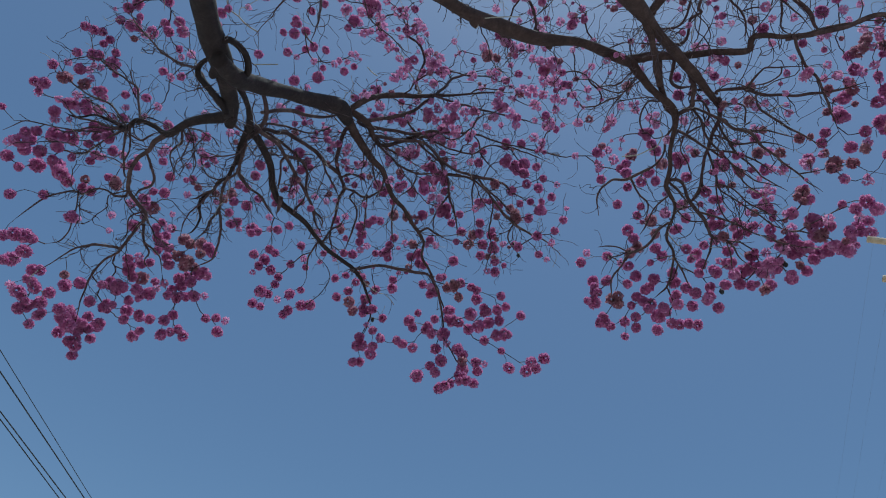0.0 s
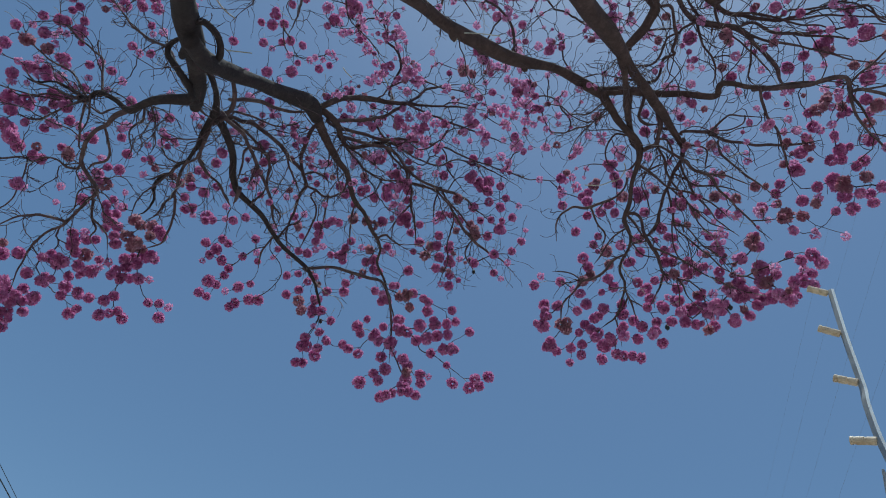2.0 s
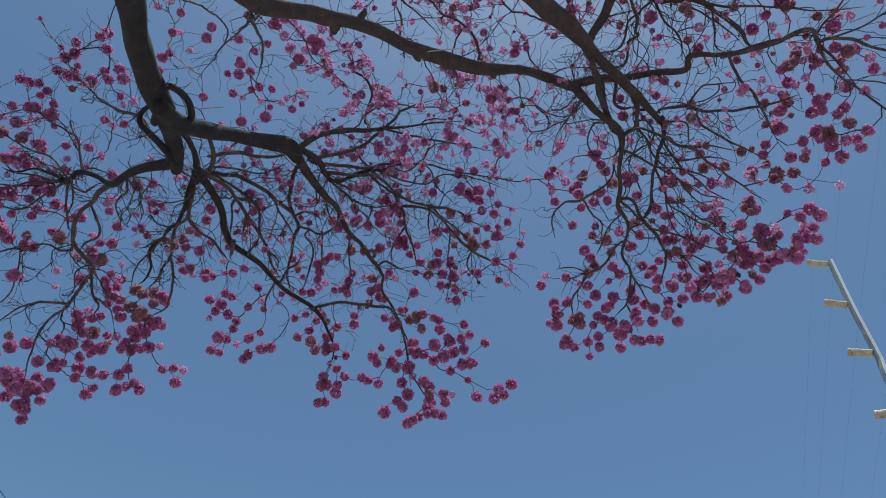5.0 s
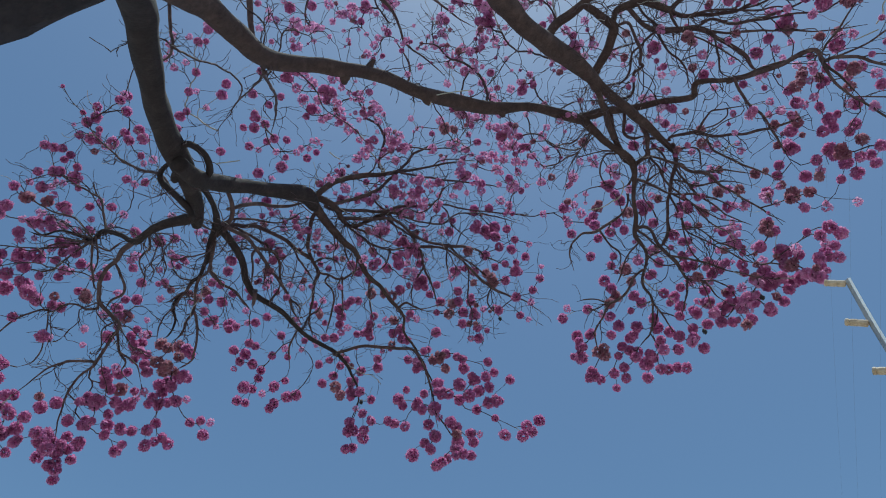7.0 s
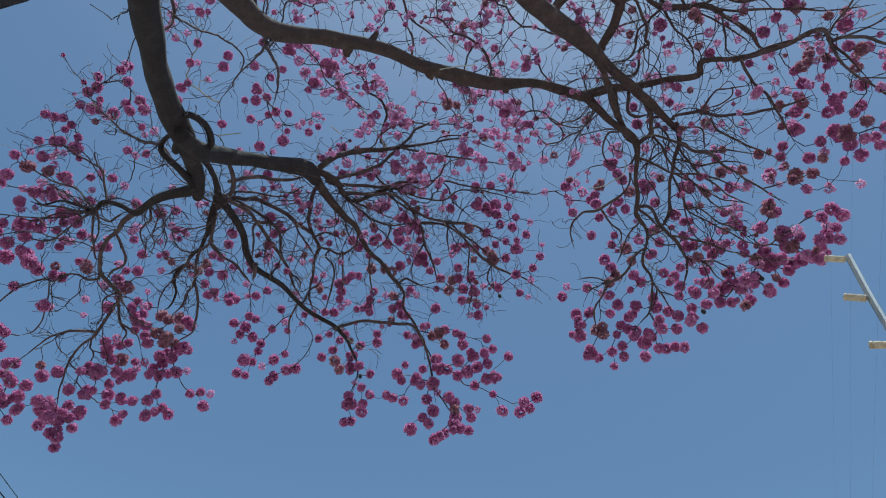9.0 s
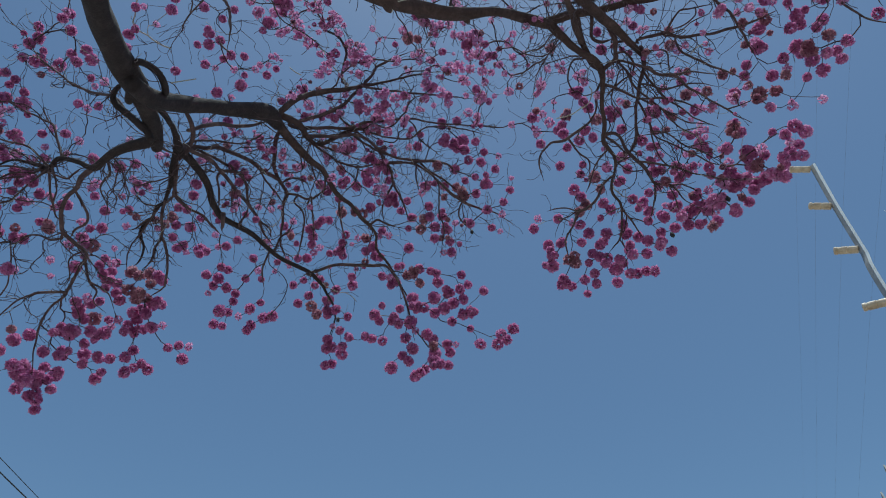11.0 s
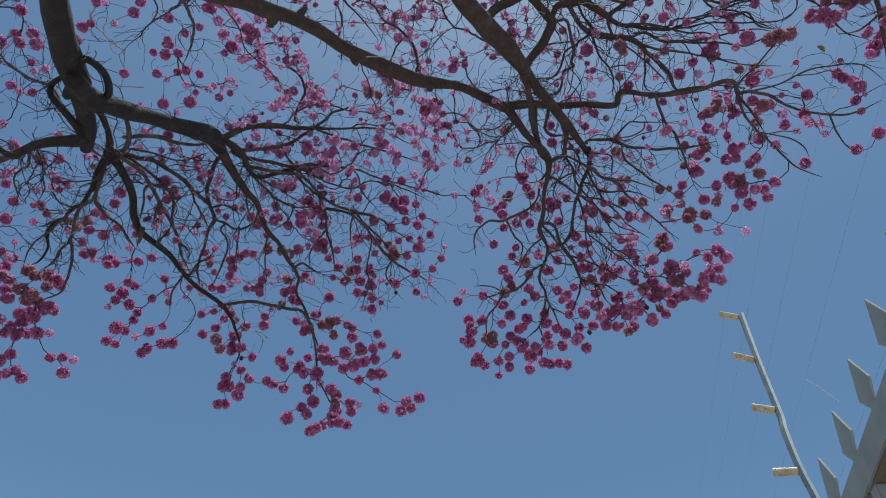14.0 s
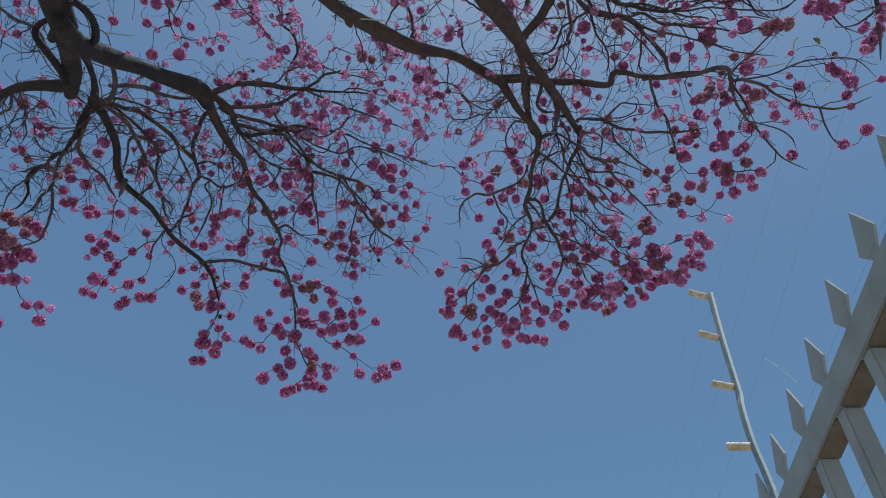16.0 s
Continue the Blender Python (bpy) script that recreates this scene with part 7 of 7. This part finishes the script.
heads([(3.37, 2.72, 6.88, 0.049), (3.40, 2.75, 6.83, 0.049), (3.39, 2.79, 6.89, 0.049), (3.56, 2.66, 6.96, 0.057), (3.07, 3.61, 6.95, 0.060), (3.01, 3.62, 6.88, 0.044), (3.18, 3.72, 6.49, 0.062), (-1.13, 6.09, 6.69, 0.066), (-1.12, 6.43, 6.85, 0.065), (0.12, 5.84, 6.86, 0.052), (0.28, 6.05, 6.12, 0.056), (1.77, 5.15, 6.57, 0.060), (1.71, 5.16, 6.63, 0.060), (1.76, 5.11, 6.63, 0.060), (-4.10, 3.87, 6.93, 0.071), (-3.96, 3.96, 7.01, 0.057), (-3.69, 4.53, 6.26, 0.045), (-3.74, 5.25, 5.63, 0.045), (2.13, 1.35, 8.29, 0.040), (2.42, 1.19, 8.16, 0.053), (2.26, 1.39, 8.12, 0.044), (2.25, 1.47, 8.28, 0.045), (2.68, 1.15, 7.99, 0.042), (2.80, 1.19, 8.07, 0.059)], True)
heads([(2.93, 1.11, 8.20, 0.043), (2.97, 1.06, 8.08, 0.048), (2.91, 1.02, 7.81, 0.037), (3.82, 1.08, 7.51, 0.068), (3.72, 1.10, 7.35, 0.057), (2.87, 1.31, 7.67, 0.060), (2.84, 1.46, 7.88, 0.052), (2.84, 1.24, 8.13, 0.063), (2.32, 1.62, 8.00, 0.063)], True)
HEADS = np.array(HEADS)

# twigs grow in three rounds: side branches that run along with their limb, a stalk to each head, and bare tips
nodes, flows, left = np.vstack(NODES), np.vstack(FLOWS), np.concatenate(LEFT)
count0 = len(nodes)
room = np.zeros((160000, 3))
way_room = np.zeros_like(room)
room[:count0], way_room[:count0] = nodes, flows
above = -np.ones(len(room), int)
used = count0
ends = []


def unit(v):
    return v / (np.linalg.norm(v) + 1e-9)


def wander(start, way, length, step, curl, shake):
    """A twig that keeps its way, bends evenly and shakes a little. Returns its last node."""
    global used
    last, place = start, room[start].copy()
    axis = unit(rng.normal(0, 1, 3))
    for s in range(max(2, int(length / step))):
        way = unit(way + np.cross(axis, way) * curl + rng.normal(0, shake, 3))
        if s % 5 == 4:
            axis = unit(-axis + rng.normal(0, 0.7, 3))
        place = place + way * step
        room[used], way_room[used], above[used] = place, way, last
        last = used
        used += 1
    return last


room_left = np.flatnonzero(left > 0.35)
TIPS = []
for i in rng.choice(room_left, 450):
    way = unit(flows[i] + rng.normal(0, 0.42, 3))
    ends.append((wander(i, way, rng.uniform(0.35, 0.8) * min(left[i], 1.4), 0.06, rng.uniform(0.08, 0.32), 0.27), 2.0))
    TIPS.append(room[used - 1].copy())
sides = used
# some side twigs of the upper crown end in small loose heads
for q in TIPS:
    near = np.linalg.norm(HEADS - q, axis=1).min()
    if q[2] > 6.9 and near < 0.45:
        for _ in range(int(rng.integers(0, 4 if q[0] < 0.9 else 2))):
            HEADS = np.vstack([HEADS, q + rng.normal(0, 0.06, 3)])
            SIZES.append(rng.uniform(0.022, 0.044))
            OLD.append(rng.random() < 0.2)
# the inner crown's heads are loose and have small broken neighbours
more = []
for i, q in enumerate(HEADS):
    if q[1] < 4.7 and -1.7 < q[0] < 1.6 and rng.random() < 0.65:
        for _ in range(int(rng.integers(1, 4))):
            more.append(q + rng.normal(0, 0.075, 3))
            SIZES.append(SIZES[i] * rng.uniform(0.45, 0.8))
            OLD.append(rng.random() < 0.15)
    elif 1.9 < q[0] < 3.3 and 2.4 < q[1] < 4.3 and rng.random() < 0.5:
        for _ in range(int(rng.integers(1, 3))):
            more.append(q + rng.normal(0, 0.10, 3))
            SIZES.append(SIZES[i] * rng.uniform(0.55, 0.95))
            OLD.append(rng.random() < 0.3)
HEADS = np.vstack([HEADS, more])
targets = HEADS
order = np.argsort([np.min(((room[:used] - q) ** 2).sum(1)) for q in targets])
for k in order:
    q = targets[k]
    d = q - room[:used]
    dist = np.linalg.norm(d, axis=1) + 1e-6
    turn = (d * way_room[:used]).sum(1) / dist
    cost = dist * (1.3 - 0.5 * turn) + 0.02
    j = int(np.argmin(cost))
    start, length = room[j].copy(), dist[j]
    steps = int(np.clip(length / 0.07, 2, 14))
    pull = way_room[j] * length * 0.6
    bend = rng.normal(0, 0.14, 3) * length
    last = j
    prev = start
    for s in range(1, steps + 1):
        u = s / steps
        place = start + d[j] * u + (pull * (1 - u) + bend) * u * (1 - u) * 1.6
        if s < steps:
            place = place + rng.normal(0, 0.006, 3)
        room[used] = place
        way_room[used] = unit(place - prev)
        above[used] = last
        last, prev = used, place
        used += 1
    ends.append((last, 1.0))
# bare tips, thickest on the upper far side
grown = used
web = np.where((room[:grown, 0] > 1.4) & (room[:grown, 2] > 6.9), 0.25, 1.0) * np.where((room[:grown, 0] > 3.3) & (room[:grown, 2] < 7.0), 0.1, 1.0)
web *= np.where((room[:grown, 0] < -0.1) & (room[:grown, 0] > -2.2) & (room[:grown, 1] > 2.8) & (room[:grown, 1] < 5.4), 0.55, 1.0)
low = room[:grown, 2] < 7.0
web[low & (np.arange(grown) >= sides)] = 0.0
web[:count0][low[:count0] & (left < 0.35)] = 0.0
east = (room[:grown, 0] > 1.9) & (room[:grown, 0] < 3.2) & (room[:grown, 1] > 2.4) & (room[:grown, 1] < 4.4)
web[east] = np.maximum(web[east], 0.35)
for i in rng.choice(grown, 4800, p=web / web.sum()):
    way = unit(way_room[i] + rng.normal(0, 0.55, 3))
    reach = rng.uniform(0.10, 0.26) if low[i] else rng.uniform(0.12, 0.45)
    ends.append((wander(i, way, reach, 0.045, rng.uniform(0.08, 0.38), 0.27), 0.3))
load = np.zeros(used)
for i, weight in ends:
    load[i] += weight
for i in range(used - 1, count0 - 1, -1):
    if above[i] >= count0:
        load[above[i]] += load[i]
rad = 0.0031 * np.maximum(load, 0.6) ** 0.34
child = [[] for _ in range(used)]
for i in range(count0, used):
    child[above[i]].append(i)
base = np.array(tree.location)
tv, tf = [], []


def run_from(parent, first):
    """One unbroken twig from its parent node on, along its heaviest line; side lines are left to be run later."""
    line, later = [parent, first], []
    while child[line[-1]]:
        nxt = sorted(child[line[-1]], key=lambda c: -load[c])
        later += [(line[-1], c) for c in nxt[1:]]
        line.append(nxt[0])
    return line, later


todo = [(p, c) for p in range(count0) for c in child[p]]
while todo:
    line, later = run_from(*todo.pop())
    todo += later
    rows = np.column_stack([room[line], np.r_[rad[line[1]], rad[line[1:]]]])
    v, f = tube(rows, 4)
    b = len(tv)
    tv += v
    tf += [tuple(b + i for i in face) for face in f]
twigs = mesh_part("twigs", (np.array(tv) - base).tolist(), tf, FINE_TWIG, tree, "thin crooked bare twigs")
tagged(twigs, kind="stuff")


def tendril(pts):
    v, f = tube(smooth_path(pts, 5), 5)
    mesh_part("dry_stem", (np.array(v) - base).tolist(), f, DRY, tree, "pale dry bare stem")


tendril([(-2.14, 3.31, 6.89, 0.0053), (-2.04, 3.31, 6.93, 0.0053), (-1.94, 3.31, 6.97, 0.0053)])
tendril([(-0.36, 2.45, 6.90, 0.0047), (-0.26, 2.51, 6.88, 0.0047), (-0.19, 2.56, 6.86, 0.0047), (-0.17, 2.50, 6.89, 0.0047), (-0.02, 2.46, 6.91, 0.0047), (0.15, 2.43, 6.92, 0.0047)])
tendril([(1.68, 3.71, 7.32, 0.0056), (1.74, 3.65, 7.34, 0.0056), (1.76, 3.56, 7.39, 0.0056), (1.73, 3.52, 7.42, 0.0056)])
tendril([(1.44, 3.83, 7.31, 0.0056), (1.58, 3.78, 7.31, 0.0056), (1.69, 3.69, 7.33, 0.0056)])
tendril([(3.52, 1.82, 7.42, 0.0056), (3.55, 1.74, 7.44, 0.0056), (3.53, 1.68, 7.46, 0.0056), (3.54, 1.63, 7.47, 0.0056)])
tendril([(3.77, 1.84, 7.01, 0.0054), (3.78, 1.78, 7.02, 0.0054), (3.79, 1.74, 7.03, 0.0054)])
tendril([(3.36, 1.95, 7.36, 0.0055), (3.45, 1.87, 7.33, 0.0055), (3.50, 1.83, 7.32, 0.0055)])
tendril([(0.70, 4.32, 8.33, 0.0064), (0.75, 4.26, 8.36, 0.0064), (0.77, 4.19, 8.40, 0.0064)])
tendril([(-1.43, 4.09, 8.56, 0.0065), (-1.37, 4.14, 8.55, 0.0065), (-1.30, 4.17, 8.54, 0.0065)])
tendril([(2.68, 2.98, 7.34, 0.0056), (2.63, 3.02, 7.34, 0.0056), (2.59, 3.08, 7.33, 0.0056)])
# one leaf that was left over
v, f = [], []
for i in range(9):
    u = i / 8
    w = 0.024 * math.sin(math.pi * min(1, u * 1.02)) ** 0.8
    v += [(u * 0.085, -w, 0.012 * math.sin(u * 3) + w * 0.35), (u * 0.085, 0, 0.012 * math.sin(u * 3)), (u * 0.085, w, 0.012 * math.sin(u * 3) + w * 0.35)]
    if i:
        k = 3 * i
        f += [(k - 3, k - 2, k + 1, k), (k - 2, k - 1, k + 2, k + 1)]
leaf = mesh_part("leaf", v, f, LEAF, tree, "small yellow-green leaf")
leaf.location, leaf.rotation_euler = Vector((3.58, 1.56, 7.34)) - tree.location, (0.6, 0.5, 0.3)


for place in ((0.75, 5.69, 7.59), (3.01, 4.08, 6.43), (-0.83, 6.28, 6.65), (2.60, 4.54, 6.40), (0.68, 5.61, 7.68)):
    bm = bmesh.new()
    bmesh.ops.create_icosphere(bm, subdivisions=2, radius=0.022)
    for vert in bm.verts:
        vert.co *= 1 + 0.5 * noise.noise(vert.co * 60)
        vert.co.z *= 1.5
    bud = part("dry_bud", bm, CABLE, tree, "small black dry bud")
    bud.location = Vector(place) - tree.location


# flower heads: balls of small trumpets with frilled rims
def head_mesh(flowers, seed, loose, mat):
    g = np.random.default_rng(seed)
    verts, faces = [], []
    for i in range(flowers):
        z = 1 - 2 * (i + 0.5) / flowers
        a = i * 2.39996 + g.normal(0, 0.25)
        axis = np.array((math.sqrt(1 - z * z) * math.cos(a), math.sqrt(1 - z * z) * math.sin(a), z)) + g.normal(0, 0.10, 3)
        axis /= np.linalg.norm(axis)
        u = np.cross(axis, g.normal(0, 1, 3))
        u /= np.linalg.norm(u)
        w = np.cross(axis, u)
        reach, wide = g.uniform(0.80, 0.98) * (1 + loose * g.normal(0, 0.22)), g.uniform(0.25, 0.35)
        b = len(verts)
        verts.append((axis * 0.34).tolist())
        for k in range(5):
            t = 2 * math.pi * k / 5
            verts.append((axis * reach * 0.72 + wide * 0.62 * (math.cos(t) * u + math.sin(t) * w)).tolist())
        for k in range(10):
            t = 2 * math.pi * (k + 0.5) / 10
            lobe = wide * (1.0 if k % 2 == 0 else 1.05) * g.uniform(0.75, 1.12)
            lift = reach * (0.98 if k % 2 else 0.86) + g.normal(0, 0.06)
            verts.append((axis * lift + lobe * (math.cos(t) * u + math.sin(t) * w)).tolist())
        for k in range(5):
            n1, n2 = b + 1 + k, b + 1 + (k + 1) % 5
            o = b + 6
            faces.append((b, n1, n2))
            faces.append((n1, o + (2 * k) % 10, o + (2 * k + 1) % 10, n2))
            faces.append((n2, o + (2 * k + 1) % 10, o + (2 * k + 2) % 10))
    me = bpy.data.meshes.new("flower_head")
    me.from_pydata(verts, [], faces)
    me.materials.append(mat)
    return me, np.array(verts), faces


KINDS = [head_mesh(44, 11 + i, 0.12, PETAL) for i in range(5)] + [head_mesh(20, 31 + i, 0.5, BACKLIT) for i in range(3)] + [head_mesh(34, 51 + i, 0.4, WILTED) for i in range(3)]
# the lower outer heads hang nearest and are parts of their own; the rest is joined
rank = np.argsort(np.linalg.norm(HEADS - np.array((0.0, 0.05, 1.62)), axis=1))
single = set(rank[:300].tolist())
rest = {0: ([], []), 1: ([], []), 2: ([], [])}
for i, q in enumerate(HEADS):
    inner = q[1] < 4.7 and -1.9 < q[0] < 1.6
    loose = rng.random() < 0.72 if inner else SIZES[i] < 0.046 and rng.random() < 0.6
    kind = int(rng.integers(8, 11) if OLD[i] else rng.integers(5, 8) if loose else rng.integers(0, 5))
    size = SIZES[i] * 1.13
    turn = Euler(rng.uniform(0, 6.28, 3).tolist())
    stretch = Vector((size, size, size * rng.uniform(0.85, 1.15)))
    m = Matrix.LocRotScale(Vector(q - base), turn, stretch)
    if i in single:
        ob = new("flower_head", KINDS[kind][0])
        ob.parent = tree
        ob.matrix_local = m
    else:
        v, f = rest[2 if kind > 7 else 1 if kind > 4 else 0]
        b = len(v)
        mm = np.array(m)
        v += (KINDS[kind][1] @ mm[:3, :3].T + mm[:3, 3]).tolist()
        f += [tuple(b + j for j in face) for face in KINDS[kind][2]]
for key, mat, label in ((0, PETAL, "pink pompom flower heads"), (1, BACKLIT, "small loose pale pink flower heads"), (2, WILTED, "wilted brownish pink flower heads")):
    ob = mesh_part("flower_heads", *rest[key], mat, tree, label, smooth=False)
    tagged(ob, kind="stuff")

# ---- spiked steel fence ----
fence = new("spiked_fence")
fence.location = (0.90, 0.80, 0.0)
tagged(fence, "grey painted steel fence with flat lance spikes on its rail", "fence")
TIP_NEAR, TIP_FAR = Vector((0.759, 0.455, 2.486)), Vector((0.996, 1.043, 2.425))
ALONG = (TIP_FAR - TIP_NEAR).normalized()
SPACING = (TIP_FAR - TIP_NEAR).length / 5
AWAY = Vector((ALONG.y, -ALONG.x, 0)).normalized()
UP = Vector((0, 0, 1))


def bar(name, a, b, across, w, h, mat, parent, bevel=0.002, label=""):
    """A square tube from a to b, w wide along across and h along the third way."""
    ax = (b - a).normalized()
    across = (across - ax * across.dot(ax)).normalized()
    third = ax.cross(across)
    bm = bmesh.new()
    bmesh.ops.create_cube(bm, size=1.0)
    m = Matrix((across, third, ax)).transposed().to_4x4()
    m.translation = (a + b) / 2 - parent.location
    bmesh.ops.scale(bm, vec=(w, h, (b - a).length), verts=bm.verts)
    bmesh.ops.bevel(bm, geom=bm.edges[:], offset=bevel, segments=2, affect="EDGES")
    bmesh.ops.transform(bm, matrix=m, verts=bm.verts)
    return part(name, bm, mat, parent, label)


DROP = 0.1165
RAIL_NEAR = TIP_NEAR - ALONG * SPACING * 9 - UP * DROP + AWAY * 0.016
RAIL_FAR = TIP_FAR + ALONG * SPACING * 9 - UP * DROP + AWAY * 0.016
bar("rail", RAIL_NEAR - UP * 0.004, RAIL_FAR - UP * 0.004, AWAY, 0.040, 0.053, GREY_PAINT, fence)
spike_mesh = None
for i in range(-8, 14):
    tip = TIP_NEAR + ALONG * SPACING * i
    foot = tip - UP * DROP + AWAY * 0.016
    bar("picket", Vector((foot.x, foot.y, 0.05)) + AWAY * 0.0, foot - UP * 0.031, AWAY, 0.030, 0.028, GREY_PAINT, fence)
    if spike_mesh is None:
        bm = bmesh.new()
        outline = [(0, 0.0), (0.030, -0.063), (0.009, -0.092), (0.009, -0.108), (-0.009, -0.108), (-0.009, -0.092), (-0.030, -0.063)]
        front = [bm.verts.new(ALONG * x + UP * z - AWAY * 0.001) for x, z in outline]
        bm.faces.new(front)
        grown = bmesh.ops.extrude_face_region(bm, geom=bm.faces[:])
        bmesh.ops.translate(bm, vec=AWAY * 0.004, verts=[v for v in grown["geom"] if isinstance(v, bmesh.types.BMVert)])
        bmesh.ops.recalc_face_normals(bm, faces=bm.faces)
        spike = part("spike", bm, GREY_PAINT, fence)
        spike_mesh = spike.data
    else:
        spike = new("spike", spike_mesh)
        spike.parent = fence
    spike.location = tip - fence.location - AWAY * 0.002
    # thin added strip that holds the underside's painted brown
    bar("underside_strip", foot - UP * 0.032 + ALONG * 0.015, foot - UP * 0.032 + ALONG * (SPACING - 0.015), AWAY, 0.035, 0.003, RUST_AND_BOUNCE, fence, 0.0006, "brown underside of the rail, rust and warm ground light in its colour")

# ---- electric fence post with its insulators and wires ----
post = new("electric_fence_post")
post.location = (0.985, 1.000, 0.0)
tagged(post, "bent galvanised steel angle bar with cream plastic insulators", "fence post")
rod_rows = smooth_path([(0, 0, 0, 1), (0, 0, 1.2, 1), (-0.006, -0.001, 2.25, 1), (-0.001, 0.006, 2.378, 1), (-0.001, 0.013, 2.449, 1), (-0.001, 0.016, 2.484, 1), (0.003, 0.020, 2.531, 1), (0.009, 0.024, 2.574, 1), (0.017, 0.027, 2.607, 1), (0.021, 0.030, 2.641, 1), (0.038, 0.044, 2.793, 1), (0.062, 0.059, 2.965, 1)], 6)
WIDE, THIN = Vector((0.82, -0.57, 0)), Vector((0.57, 0.82, 0))
bm = bmesh.new()
rings = []
for x, y, z, _ in rod_rows:
    rings.append([bm.verts.new((x + WIDE.x * su + THIN.x * sv, y + WIDE.y * su + THIN.y * sv, z)) for su, sv in ((-0.0078, -0.0005), (0.0010, -0.0046), (0.0070, -0.0036), (0.0070, -0.0010), (0.0014, -0.0020), (-0.0070, 0.0022))])
for a, b in zip(rings, rings[1:]):
    for k in range(6):
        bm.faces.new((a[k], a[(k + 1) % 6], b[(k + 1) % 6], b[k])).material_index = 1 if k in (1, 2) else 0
bm.faces.new(rings[0][::-1])
bm.faces.new(rings[-1])
bmesh.ops.recalc_face_normals(bm, faces=bm.faces)
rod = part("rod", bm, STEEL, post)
# right flange faces carry the sunlight in their colour
rod.data.materials.append(LIT_STEEL)
TIES = []
for z, east, north, out_x, out_y, out_z in ((2.945, 0.054, 0.057, -0.74, 0.44, 0.50), (2.786, 0.033, 0.043, -0.72, 0.46, 0.51), (2.628, 0.019, 0.029, -0.69, 0.57, 0.44), (2.467, -0.001, 0.014, -0.64, 0.72, 0.26), (2.30, -0.004, 0.003, -0.64, 0.72, 0.26), (2.13, -0.003, 0.0, -0.64, 0.72, 0.26)):
    OUT = Vector((out_x, out_y, out_z)).normalized()
    bm = bmesh.new()
    m = Vector((0, 0, 1)).rotation_difference(OUT).to_matrix().to_4x4()
    profile = [(0.0, 0.0075), (0.001, 0.0085), (0.017, 0.0085), (0.018, 0.0078), (0.021, 0.0078), (0.022, 0.0086), (0.036, 0.0086), (0.037, 0.0078), (0.040, 0.0078), (0.041, 0.0088), (0.046, 0.0088), (0.047, 0.0078)]
    rings = [[bm.verts.new((r * math.cos(k * math.pi / 8), r * math.sin(k * math.pi / 8), s)) for k in range(16)] for s, r in profile]
    for a, b in zip(rings, rings[1:]):
        for k in range(16):
            bm.faces.new((a[k], a[(k + 1) % 16], b[(k + 1) % 16], b[k]))
    bm.faces.new(rings[0][::-1])
    bm.faces.new(rings[-1])
    bmesh.ops.transform(bm, matrix=Matrix.Translation(Vector((east, north, z)) + OUT * 0.006) @ m, verts=bm.verts)
    part("insulator", bm, CREAM, post, "cream plastic insulator")
    TIES.append(post.location + Vector((east, north, z)) + OUT * 0.039)


def cable(name, rows, radius, mat, label, category, group=""):
    pts = [(*q, radius) for q in rows]
    v, f = tube(smooth_path(pts, 8), 6)
    return tagged(mesh_part(name, v, f, mat), label, category, group)


for tie in TIES:
    far, near = tie + ALONG * 2.6, tie - ALONG * 2.6
    mid = [tie.lerp(far, 0.5) - UP * 0.02, tie.lerp(near, 0.5) - UP * 0.02]
    cable("fence_wire", [far, mid[0], tie, mid[1], near], 0.00013, WIRE, "hair-thin grey electric fence wire through the insulators", "wire", "electric fence wires")

cable("thread", [(0.990, 0.912, 2.622), (1.008, 0.908, 2.606), (1.026, 0.906, 2.588), (1.044, 0.906, 2.569)], 0.0007, THREAD, "thin white thread caught between the fence wires", "thread")

# ---- overhead cables ----
for x, slope, r in ((-7.64, 0.050, 0.008), (-7.89, 0.068, 0.014), (-8.51, 0.098, 0.014), (-8.67, 0.084, 0.013)):
    rows = [(x + slope * (y - 14), y, 8.0 + 0.00035 * (y - 14) ** 2) for y in (-16, -4, 8, 14, 20, 32, 44)]
    cable("overhead_cable", rows, r, CABLE, "black overhead power cable with a slight sag", "cable", "overhead cables")
